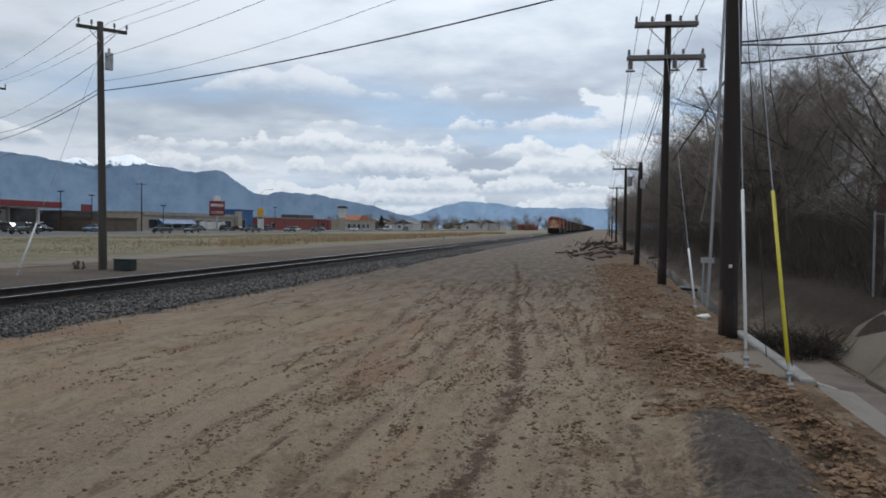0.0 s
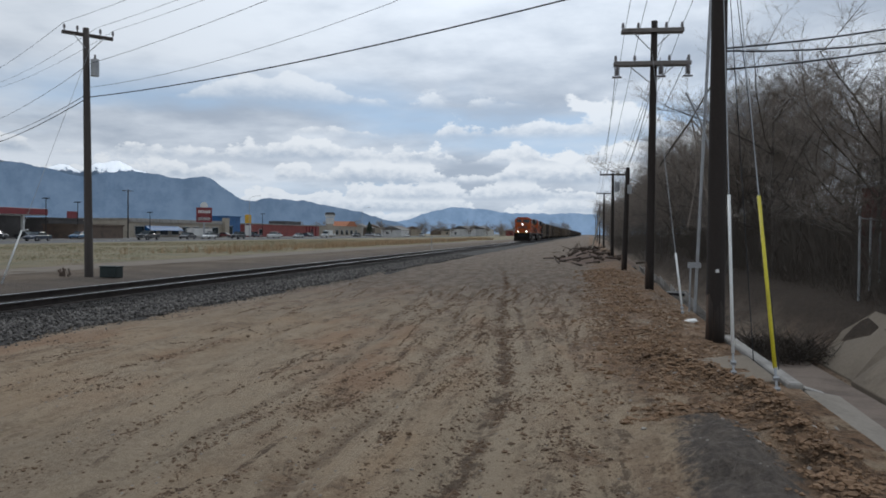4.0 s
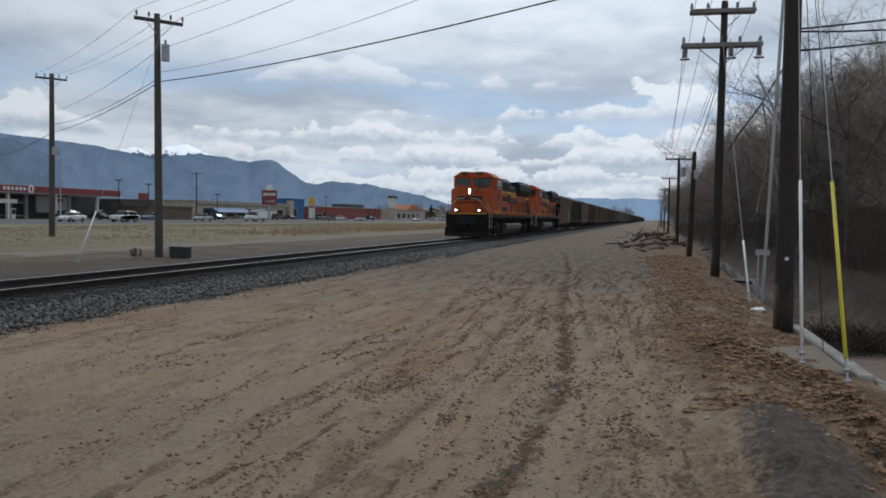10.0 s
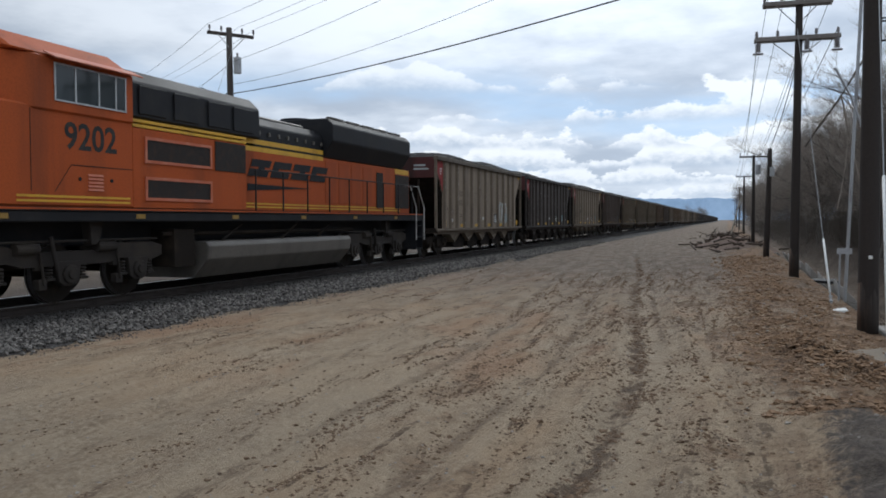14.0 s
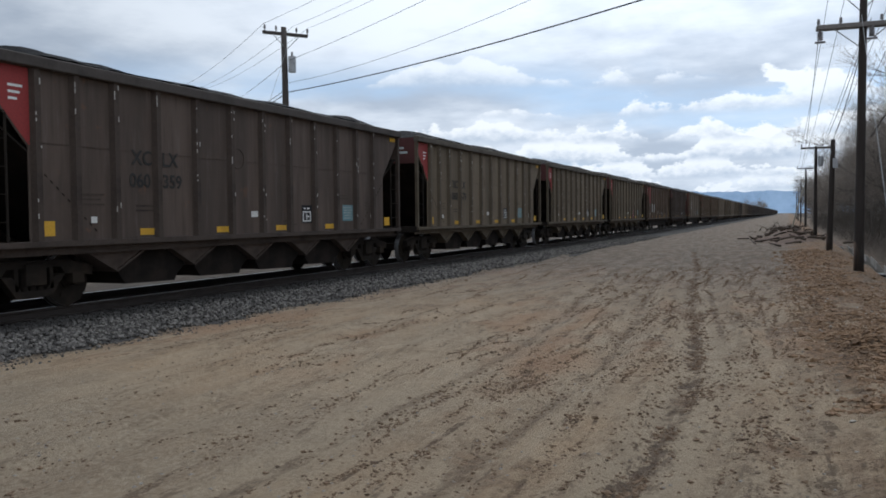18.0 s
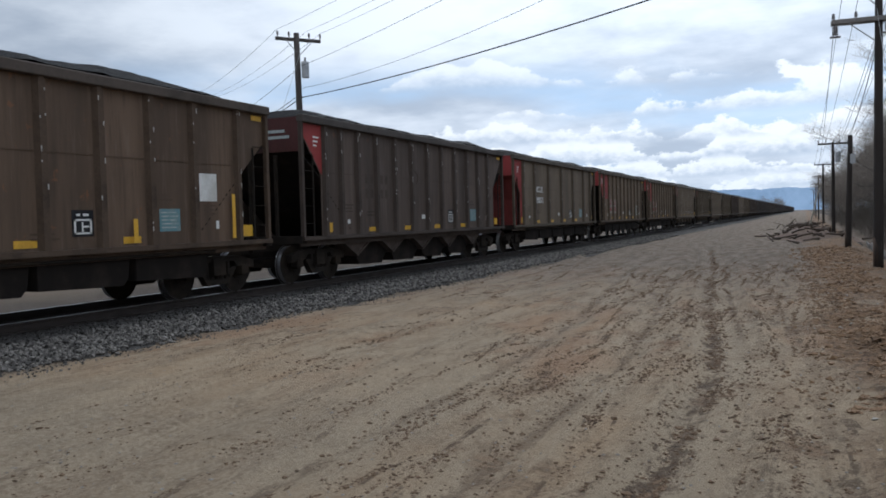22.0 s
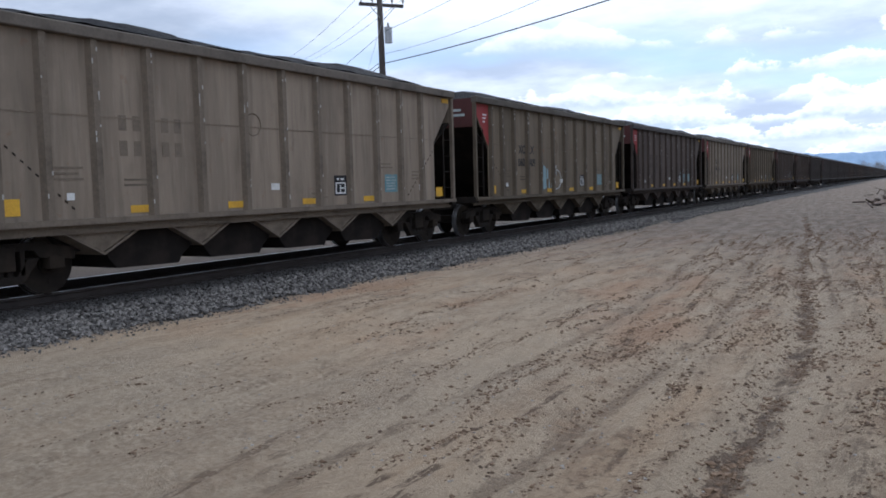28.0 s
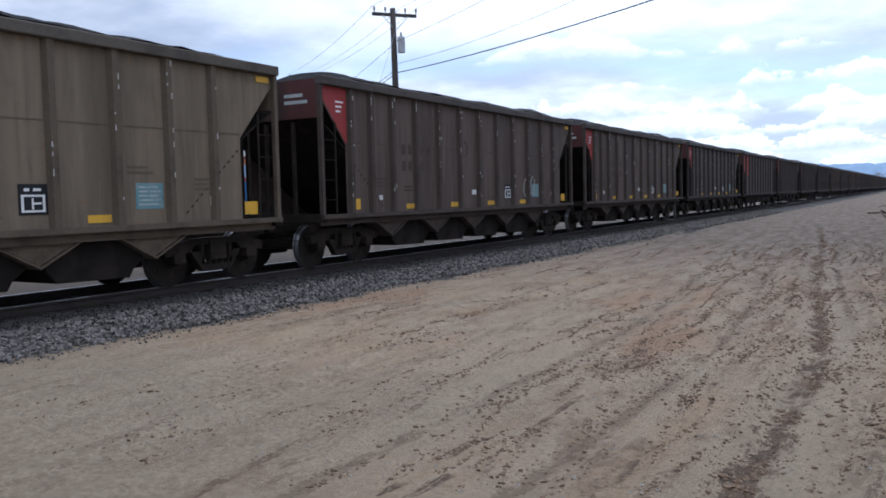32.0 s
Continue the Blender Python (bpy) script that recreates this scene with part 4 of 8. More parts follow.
def hopper_paint(c, dark, rusty):
    """Weathered car side: washed streaks, pale dust, sooty patches, and rust that blooms in spots."""
    m, nt, b = tree_of("hopper_paint")
    tc = nt.nodes.new("ShaderNodeTexCoord").outputs["Object"]
    info = nt.nodes.new("ShaderNodeObjectInfo")
    shift = nt.nodes.new("ShaderNodeVectorMath")
    shift.operation = "ADD"
    nt.links.new(tc, shift.inputs[0])
    jump = nt.nodes.new("ShaderNodeCombineXYZ")
    nt.links.new(calc(nt, "MULTIPLY", info.outputs["Random"], 40.0), jump.inputs[1])
    nt.links.new(jump.outputs[0], shift.inputs[1])
    pos = shift.outputs[0]
    mp = nt.nodes.new("ShaderNodeMapping")
    mp.inputs["Scale"].default_value = (1.0, 1.0, 0.09)
    nt.links.new(pos, mp.inputs[0])
    wash, drip = noise_node(nt, mp.outputs[0], 0.9, 6, 0.6), noise_node(nt, mp.outputs[0], 6.5, 7, 0.65)
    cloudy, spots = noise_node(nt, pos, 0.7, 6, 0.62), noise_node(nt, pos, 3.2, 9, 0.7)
    grain = noise_node(nt, pos, 60.0, 3, 0.7)
    col = blend(nt, ramp(nt, wash, 0.36, 0.66), tuple(a * 1.1 for a in c), tuple(a * dark for a in c))
    col = blend(nt, calc(nt, "MULTIPLY", ramp(nt, drip, 0.5, 0.68), 0.5), col, tuple(a * dark * 0.62 for a in c))
    col = blend(nt, calc(nt, "MULTIPLY", ramp(nt, drip, 0.46, 0.34), 0.3), col, tuple(0.05 + a * 1.15 for a in c))
    col = blend(nt, calc(nt, "MULTIPLY", ramp(nt, cloudy, 0.5, 0.68), 0.5), col, tuple(a * 0.6 for a in c))
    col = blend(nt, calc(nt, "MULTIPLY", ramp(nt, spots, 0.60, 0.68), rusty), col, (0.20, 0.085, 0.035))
    col = blend(nt, calc(nt, "MULTIPLY", ramp(nt, grain, 0.45, 0.75), 0.18), col, tuple(a * 0.55 for a in c))
    nt.links.new(col, b.inputs["Base Color"])
    nt.links.new(calc(nt, "ADD", calc(nt, "MULTIPLY", wash, 0.2), 0.68), b.inputs["Roughness"])
    bumped(nt, b, calc(nt, "ADD", calc(nt, "MULTIPLY", cloudy, 1.0), calc(nt, "MULTIPLY", grain, 0.1)), 0.35, 0.02)
    return m


ENDRED = mat("dark_red_paint", (0.075, 0.02, 0.018), (0.035, 0.016, 0.014), 1.0, 22, 0.85, 0, 0.2, streak=True)


def make_paint(n, tone, c, dark, end=None):
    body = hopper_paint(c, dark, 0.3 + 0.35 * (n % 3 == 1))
    post = mat("hopper_post_paint", tuple(a * 0.66 for a in c), tuple(a * dark * 0.55 for a in c), 1.3, 22, 0.85, 0, 0.3)
    chord = mat("hopper_chord_paint", tuple(0.03 + a * 0.42 for a in c), tuple(0.02 + a * 0.25 for a in c), 1.6, 22, 0.85, 0, 0.3)
    chute = mat("hopper_chute_paint", tuple(a * 0.85 for a in c), tuple(a * 0.5 for a in c), 2.5, 22, 0.9, 0, 0.3)
    return dict(n=n, tone=tone, body=body, post=post, chord=chord, chute=chute, end=end or ENDRED)


PAINTS = [
    make_paint(0, "dusty tan", (0.268, 0.213, 0.157), 0.74),
    make_paint(1, "olive brown", (0.165, 0.127, 0.084), 0.72),
    make_paint(2, "dark brown", (0.095, 0.068, 0.053), 0.65),
    make_paint(3, "dark grey-brown", (0.075, 0.06, 0.052), 0.65),
    make_paint(4, "reddish brown", (0.125, 0.08, 0.05), 0.6),
    make_paint(5, "red-ended brown", (0.165, 0.116, 0.074), 0.7, RED),
    make_paint(6, "red-ended olive brown", (0.15, 0.112, 0.075), 0.7, RED)]
INK = mat("black_lettering", (0.02, 0.02, 0.02), (0.05, 0.045, 0.04), 4, 30, 0.8)
GRAFF = mat("chalky_spray_paint", (0.5, 0.5, 0.47), (0.35, 0.36, 0.35), 3, 30, 0.8)
BLUEG = mat("pale_blue_spray_paint", (0.25, 0.38, 0.42), (0.3, 0.4, 0.4), 3, 30, 0.8)

# kind, paint, mark and number
CARS = [("rib", 0, "", ""), ("rib", 3, "", ""), ("rib", 0, "XCLX", "060695"), ("rib", 2, "XCLX", "060359"), ("rib", 1, "XCLX", "060579"), ("rib", 1, "", ""), ("rib", 1, "", ""),
        ("panel", 4, "", ""), ("rib", 2, "", ""), ("wide", 6, "XCLX", "090312"), ("panel", 5, "XCLX", "090143"), ("panel", 5, "XCLX", "090310"), ("rib", 0, "XCLX", "060785"),
        ("rib", 1, "", ""), ("rib", 0, "", ""), ("rib", 1, "XCLX", "060909"), ("rib", 2, "", ""), ("rib", 0, "XCLX", "060586"), ("rib", 1, "XCLX", "060878"), ("rib", 2, "", ""), ("rib", 2, "", "")]
rng = random.Random(21)
NCARS, NEAR = 66, 22
while len(CARS) < NCARS:
    CARS.append((rng.choice(("rib", "rib", "rib", "panel")), rng.choice((2, 2, 3, 3, 3, 3)), "", ""))


def on_side(y, z, x=1.446):
    """A pose for words on the car's side that faces +x; the words read towards +y."""
    return Matrix(((0, 0, 1, x), (1, 0, 0, y), (0, 1, 0, z), (0, 0, 0, 1)))


def scrawl(car, y, z, s, m, seed, w=0.018):
    r = random.Random(seed)
    bm = fresh()
    for k in range(3):
        a, pts = r.uniform(0, 6), []
        cx, cz = y + k * 0.36 * s, z + r.uniform(-0.05, 0.1) * s
        for i in range(9):
            a += r.uniform(0.4, 1.1)
            pts.append((1.45, cx + 0.26 * s * math.cos(a) * r.uniform(0.6, 1.1), cz + 0.42 * s * math.sin(a)))
        bar(bm, pts, w * s, 4)
    part("sprayed_scrawl", bm, m, car, "sprayed graffiti scrawl")


def build_cars():
    made, out = {}, []
    for k, (kind, p, a, b) in enumerate(CARS):
        near = k < NEAR
        key = (kind, p, near)
        if key not in made:
            car = made[key] = hopper(kind, PAINTS[p], near)
        else:
            car = copy_thing(made[key], Matrix())
        out.append(car)
    for k, (kind, p, a, b) in enumerate(CARS[:NEAR]):
        car = out[k]
        if a:
            ink = WHITE if kind == "wide" else INK
            if kind == "panel":
                for y in (2.55, 3.72):
                    part("stencil_patch", box(fresh(), 1.439, 1.443, P0 + y, P0 + y + 0.95, 1.55, 2.4), mat("primer_patch", (0.33, 0.29, 0.25), None, 2, 30, 0.8), car, "pale primed patch")
                ys, z1, z2, ink = (3.02, 4.2), 2.08, 1.68, RED
            elif kind == "wide":
                ys, z1, z2 = (3.45, 4.0), 2.55, 2.08
            else:
                ys, z1, z2 = (3.32, 4.18), 2.47, 2.06
            letters(a[:2], 0.37, ink, car, on_side(P0 + ys[0] + (0.06 if kind != "wide" else 0), z1))
            letters(a[2:], 0.37, ink, car, on_side(P0 + ys[1] - (0.06 if kind != "wide" else 0), z1))
            letters(b[:3], 0.36, ink, car, on_side(P0 + ys[0], z2))
            letters(b[3:], 0.36, ink, car, on_side(P0 + ys[1], z2))
        else:
            for i in range(4):
                for z in (2.1, 2.5):
                    y = 3.15 + i * 0.28 + (0.3 if i > 1 else 0)
                    part("faded_letter", box(fresh(), 1.439, 1.442, P0 + y, P0 + y + 0.15, z, z + 0.24), PAINTS[p]["post"], car)
    scrawl(out[0], 10.6, 1.75, 1.25, GRAFF, 1, 0.045)
    # pale blue sprayed block with a curl beside it
    for y, w, z0, z1 in ((5.12, 0.30, 1.28, 2.12), (5.44, 0.16, 1.62, 2.02), (5.6, 0.12, 1.28, 1.66), (5.86, 0.1, 1.3, 1.72)):
        part("sprayed_block", flat_plate([(P0 + y, z0), (P0 + y + w, z0 + 0.05), (P0 + y + w * 0.9, z1 - 0.1), (P0 + y + 0.05, z1)], 1.439, 1.442), BLUEG, out[15], "pale blue sprayed graffiti patch")
    curl = [(1.45, P0 + 6.35 + 0.42 * math.cos(a * 0.45), 1.62 + 0.34 * math.sin(a * 0.45)) for a in range(-8, 7)] + [(1.45, P0 + 6.1, 2.0), (1.45, P0 + 6.35, 1.75), (1.45, P0 + 6.3, 2.1), (1.45, P0 + 5.95, 1.8)]
    part("sprayed_scrawl", bar(fresh(), curl, 0.018, 4), GRAFF, out[15], "sprayed pale graffiti curl")
    scrawl(out[6], 9.6, 1.5, 0.7, mat("pink_spray_paint", (0.4, 0.13, 0.16), None, 3, 30, 0.8), 4)
    for y in (2.55, 3.72):
        part("stencil_patch", box(fresh(), 1.439, 1.443, P0 + y, P0 + y + 0.85, 1.62, 2.35), GRAFF, out[7], "pale primed patch")
    part("white_panel", box(fresh(), 1.439, 1.443, P1 - 2.2, P1 - 1.66, 1.95, 2.5), WHITE, out[7], "white blank panel")
    for y, z in ((P1 - 4.05, 1.62), (P1 - 1.3, 2.1)):
        part("yellow_bar", box(fresh(), 1.532, 1.537, y, y + 0.1, 1.2, z), YELLOW, out[7], "upright yellow bar")
    for k in (9, 10, 11):
        letters("XCLX" + CARS[k][3], 0.17, WHITE, out[k], Matrix(((1, 0, 0, 0.55), (0, 0, -1, P0 - 0.03), (0, 1, 0, 3.55), (0, 0, 0, 1))), "end_number")
    scrawl(out[16], 10.0, 1.72, 0.62, BLUEG, 9)
    scrawl(out[16], 10.1, 1.42, 0.5, BLUEG, 13)
    scrawl(out[16], 10.5, 1.6, 0.45, BLUEG, 17)
    scrawl(out[10], 11.7, 1.7, 0.8, GRAFF, 12)
    scrawl(out[19], 11.0, 1.7, 0.7, GRAFF, 15)
    return out


hoppers = build_cars()


# ---- locomotives ----
LAMP = mat("lit_headlight", (0.9, 0.88, 0.8), None, 1, 10, 0.3, 0, 0, emit=(1.0, 0.93, 0.78, 15.0))
DULLY = mat("grimy_yellow_tape", (0.33, 0.2, 0.04), (0.16, 0.1, 0.03), 4, 30, 0.7)
GRABRAIL = mat("pale_rail_paint", (0.5, 0.5, 0.48), (0.34, 0.33, 0.3), 3, 30, 0.6)
SASH = mat("aluminium_sash", (0.55, 0.56, 0.56), None, 3, 40, 0.4, 0.7)
SUNSHADE = mat("faded_red_awning", (0.50, 0.13, 0.06), (0.55, 0.22, 0.14), 2, 30, 0.6)
GRILLE = mat("radiator_mesh", (0.022, 0.018, 0.016), (0.05, 0.03, 0.022), 6, 90, 0.8, 0.2, 0.6)
LGREY = mat("grimy_truck_steel", (0.026, 0.021, 0.018), (0.05, 0.04, 0.031), 1.6, 24, 0.85, 0.1)


def loco_bogie(loco, y):
    bm = box(fresh(), -0.6, 0.6, -2.3, 2.3, 0.62, 0.88)
    b = part("bogie", bm, STEEL, loco, at=(0, y, 0))
    fr = fresh()
    prism(fr, [(-2.62, 0.78), (-2.62, 0.98), (-2.3, 1.06), (-1.35, 1.06), (-1.05, 0.94), (1.05, 0.94), (1.35, 1.06), (2.3, 1.06), (2.62, 0.98), (2.62, 0.78), (2.35, 0.70), (1.35, 0.76), (1.05, 0.68), (-1.05, 0.68), (-1.35, 0.76), (-2.35, 0.70)], "x", -0.1, 0.1)
    for s in (-1.85, 0, 1.85):
        prism(fr, [(s - 0.30, 0.76), (s - 0.24, 0.40), (s - 0.12, 0.32), (s + 0.12, 0.32), (s + 0.24, 0.40), (s + 0.30, 0.76)], "x", -0.05, 0.13)
        disc(fr, (0.13, s, 0.53), "x", 0.17, 0.05, 14)
        disc(fr, (0.19, s, 0.53), "x", 0.09, 0.03, 10)
        for d in (-0.40, 0.40):
            for i in range(4):      # coil springs
                disc(fr, (0.03, s + d, 0.50 + i * 0.06), "z", 0.085, 0.02, 8)
            box(fr, -0.06, 0.11, s + d - 0.1, s + d + 0.1, 0.42, 0.47)
    for s in (-0.95, 0.95):
        rod(fr, (0.13, s - 0.28, 1.0), (0.13, s + 0.22, 1.0), 0.10, seg=10)       # brake cylinder
        box(fr, -0.02, 0.1, s + 0.2, s + 0.32, 0.62, 1.04)
        rod(fr, (0.15, s + 0.26, 0.92), (0.15, s + 0.34, 0.36), 0.03, seg=6)
        box(fr, 0.0, 0.14, s + 0.24, s + 0.42, 0.28, 0.46)
    rod(fr, (0.2, -0.5, 1.2), (0.2, -0.36, 0.62), 0.045, seg=8)       # damper
    rod(fr, (0.14, -2.4, 1.12), (0.14, 2.4, 1.12), 0.025, seg=6)      # brake pipe
    prism(fr, [(0.42, 1.5), (0.78, 1.5), (0.70, 1.18), (0.60, 1.04), (0.46, 1.04)], "x", 0.02, 0.22)
    me = mesh_of("side_frame", fr, LGREY, 0.01)
    for s in (-1, 1):
        part("side_frame", me, None, b, at=(s * 1.06, 0, 0))
    for s in (-1.85, 0, 1.85):
        SPIN.append((part("wheelset", LWHEEL, None, b, at=(0, s, 0.533)), 0.533))


def italic(y, z, w, h, lean=0.12):
    """Slanting block, on the side."""
    return [(y, z), (y + w, z), (y + w + lean, z + h), (y + lean, z + h)]


def locomotive(number, lit):
    lo = thing("locomotive", "orange and black diesel locomotive with yellow stripes pulling coal cars", "locomotive", "two locomotives of the train")
    part("underframe", box(box(fresh(), -0.7, 0.7, 0.7, 21.9, 1.0, 1.5), -1.5, 1.5, 0.95, 21.75, 1.46, 1.66), BLACK, lo, bevel=0.02)
    part("walkway", box(fresh(), -1.53, 1.53, 0.95, 21.8, 1.66, 1.72), BLACK, lo)
    for s in (-1, 1):
        part("sill_stripe", box(fresh(), s * 1.531 - 0.003, s * 1.531 + 0.003, 1.0, 21.7, 1.675, 1.71), ORANGE, lo)
    refl = mesh_of("reflector", box(fresh(), 1.503, 1.508, -0.13, 0.13, 1.52, 1.61), DULLY)
    for i in range(6):
        part("reflector", refl, None, lo, at=(0, 2.6 + i * 3.3, 0))
    # nose and cab
    plan = [(-0.92, 1.42), (0.92, 1.42), (1.5, 2.3), (1.5, 5.72), (-1.5, 5.72), (-1.5, 2.3)]
    bm = prism(fresh(), plan, "z", 1.72, 3.42)
    for v in bm.verts:
        if v.co.z > 3 and v.co.y < 2.8:
            v.co.z += 0.06 if v.co.y < 2 else 0.0
            v.co.y += 0.14 if v.co.y < 2 else 0
    nose = part("nose", bm, ORANGE, lo, bevel=0.04)
    part("nose_hatch", prism(fresh(), [(-0.86, 1.58), (0.26, 1.58), (0.26, 2.76), (-1.28, 2.76), (-1.28, 2.3)], "z", 3.40, 3.66), ORANGE, lo, bevel=0.03)
    cab = fresh()
    prism(cab, [(-1.32, 2.78), (1.32, 2.78), (1.55, 3.3), (1.55, 5.68), (-1.55, 5.68), (-1.55, 3.3)], "z", 3.34, 4.26)
    part("cab", cab, ORANGE, lo, bevel=0.03)
    part("roof", prism(fresh(), [(-1.55, 4.262), (1.55, 4.262), (0.95, 4.66), (-0.95, 4.66)], "y", 2.79, 5.68), ORANGE, lo, bevel=0.04)
    seam = fresh()
    box(seam, 1.502, 1.506, 4.1, 5.68, 2.45, 2.465), box(seam, 1.502, 1.506, 3.76, 5.68, 3.40, 3.415)
    prism(seam, [(4.1, 2.465), (4.1, 2.45), (3.72, 1.98), (3.705, 1.98)], "x", 1.502, 1.506)
    box(seam, 1.502, 1.506, 3.2, 3.212, 1.98, 3.34)
    part("door_seam", seam, BLACK, lo)
    for i in range(5):
        part("louvre", prism(fresh(), [(1.501, 2.02 + i * 0.065), (1.52, 2.02 + i * 0.065), (1.501, 2.06 + i * 0.065)], "y", 4.5, 4.88), SUNSHADE, lo)
    for y in (4.3, 5.1):
        part("latch", disc(fresh(), (1.506, y, 2.22), "x", 0.035, 0.008, 10), BLACK, lo)
    for x0, x1 in ((-1.16, -0.26), (0.02, 1.26)):
        w = part("windshield", box(fresh(), x0, x1, 2.768, 2.776, 3.72, 4.20), GLASS, lo, "dark windshield pane")
        bm = fresh()
        for a, b, c, d in ((x0 - 0.03, x1 + 0.03, 4.20, 4.23), (x0 - 0.03, x1 + 0.03, 3.69, 3.72), (x0 - 0.03, x0, 3.72, 4.20), (x1, x1 + 0.03, 3.72, 4.20)):
            box(bm, a, b, 2.755, 2.779, c, d)
        part("gasket", bm, BLACK, w)
    part("nose_door_window", box(fresh(), 0.3, 1.1, 2.764, 2.778, 3.46, 3.64), GLASS, lo)
    bm = fresh()
    box(bm, 1.552, 1.57, 3.68, 5.46, 3.52, 3.55), box(bm, 1.552, 1.57, 3.68, 5.46, 4.14, 4.17)
    for y in (3.68, 4.15, 4.72, 5.16, 5.42):
        box(bm, 1.552, 1.57, y, y + 0.035, 3.55, 4.14)
    side = part("side_window", box(fresh(), 1.552, 1.558, 3.7, 5.44, 3.54, 4.15), GLASS, lo, "cab side window")
    part("window_sash", bm, SASH, side, "bright aluminium sash")
    part("awning", prism(fresh(), [(1.5, 4.34), (1.52, 4.30), (1.76, 4.20), (1.76, 4.22)], "y", 3.5, 5.7), SUNSHADE, lo, "faded red window awning")
    for x in (-0.62, 0.42):
        nb = part("number_board", box(fresh(), x - 0.30, x + 0.30, 2.73, 2.95, 4.42, 4.68), ORANGE, lo, bevel=0.02)
        part("number_glass", box(fresh(), x - 0.22, x + 0.22, 2.72, 2.729, 4.47, 4.63), BLACK, nb)
        letters(number, 0.14, GREYP, nb, Matrix(((1, 0, 0, x), (0, 0, -1, 2.716), (0, 1, 0, 4.50), (0, 0, 0, 1))), "board_number")
    # lamps
    hl = part("headlight", box(fresh(), -0.11, 0.11, 1.49, 1.58, 2.98, 3.55), BLACK, lo)
    for z in (3.16, 3.39):
        part("lens", disc(fresh(), (0, 1.48, z), "y", 0.058, 0.02, 16), LAMP if lit else SASH, hl, "lit headlight lens" if lit else "unlit headlight lens")
    for s in (-1, 1):
        d = part("ditch_light", box(fresh(), s * 0.8 - 0.12, s * 0.8 + 0.12, 1.0, 1.2, 1.74, 2.08), BLACK, lo)
        part("lens", disc(fresh(), (s * 0.8, 0.985, 1.95), "y", 0.06, 0.02, 16), LAMP if lit else SASH, d, "lit ditch light lens" if lit else "unlit ditch light lens")
    # nose lettering as plain slanting blocks, stripe, pilot
    for i in range(4):
        x = -0.86 + i * 0.43
        part("nose_logo_block", prism(fresh(), [(x, 2.64), (x + 0.36, 2.64), (x + 0.42, 2.76), (x + 0.06, 2.76)], "y", 1.472, 1.52), BLACK, lo)
        part("nose_logo_block", prism(fresh(), [(x + 0.08, 2.79), (x + 0.44, 2.79), (x + 0.50, 2.91), (x + 0.14, 2.91)], "y", 1.476, 1.53), BLACK, lo)
    part("nose_stripe", box(fresh(), -0.88, 0.88, 1.43, 1.46, 2.48, 2.52), BLACK, lo)
    part("platform_stripe", box(fresh(), -1.3, 1.3, 0.92, 0.948, 1.56, 1.74), YELLOW, lo)
    bm = box(fresh(), -1.45, 1.45, 0.72, 0.95, 0.95, 1.68)
    box(bm, -1.3, 1.3, 0.62, 0.8, 0.55, 0.95)
    for x in (-0.9, -0.55, 0.5, 0.85):
        bar(bm, [(x, 0.66, 1.2), (x + 0.02, 0.55, 0.9), (x + 0.05, 0.58, 0.62)], 0.028)
    part("end_plate", bm, DARKIN, lo)
    part("plow", prism(fresh(), [(0.74, 0.78), (0.52, 0.14), (0.58, 0.14), (0.8, 0.78)], "x", -1.5, 1.5), DARKIN, lo, "dark steel snowplow", bevel=0.01)
    part("rear_end_plate", box(fresh(), -1.45, 1.45, 21.75, 21.95, 0.7, 1.68), BLACK, lo)
    for y in (0.0, LOCOL):
        s = 1 if y == 0 else -1
        bm = fresh()
        box(bm, -0.1, 0.1, min(y + s * 0.1, y + s * 0.9), max(y + s * 0.1, y + s * 0.9), 0.76, 1.0)
        box(bm, -0.2, 0.13, min(y, y + s * 0.22), max(y, y + s * 0.22), 0.72, 1.02)
        part("coupler", bm, STEEL, lo)
    for y0 in (1.1, 21.1):
        for s in (-1, 1):
            bm = fresh()
            box(bm, s * 1.0, s * 1.5, y0 - 0.02, y0, 0.4, 1.66), box(bm, s * 1.0, s * 1.5, y0 + 0.62, y0 + 0.64, 0.4, 1.66)
            for z in (0.42, 0.84, 1.26):
                box(bm, s * 1.1, s * 1.52, y0, y0 + 0.62, z, z + 0.03)
            part("steps", bm, BLACK, lo)
            bm = fresh()
            if y0 < 5:
                bar(bm, [(s * 1.54, 1.0, 0.7), (s * 1.54, 1.0, 1.9), (s * 0.72, 1.0, 2.72), (s * 0.25, 1.0, 2.74)], 0.024)
                bar(bm, [(s * 1.54, 1.84, 0.7), (s * 1.54, 1.84, 1.9), (s * 1.14, 1.5, 2.6)], 0.024)
            for y in ((y0 - 0.1, y0 + 0.72) if y0 > 5 else ()):
                bar(bm, [(s * 1.54, y, 0.75), (s * 1.54, y, 1.95), (s * 1.48, y + (0.6 if y0 < 5 else -0.45), 2.72), (s * 1.0, y + (0.6 if y0 < 5 else -0.45), 2.74)], 0.022)
            part("step_handrail", bm, GRABRAIL, lo, "pale grab rail")
    bm = fresh()
    bar(bm, [(-1.35, 1.0, 1.75), (-1.35, 1.0, 2.55), (-0.3, 1.0, 2.6), (0.3, 1.0, 2.6), (1.35, 1.0, 2.55), (1.35, 1.0, 1.75)], 0.02)
    part("front_handrail", bm, ORANGE, lo)
    # equipment behind the cab
    part("electrical_cabinet", box(fresh(), -1.46, 1.46, 5.73, 9.75, 1.72, 3.30), ORANGE, lo, bevel=0.02)
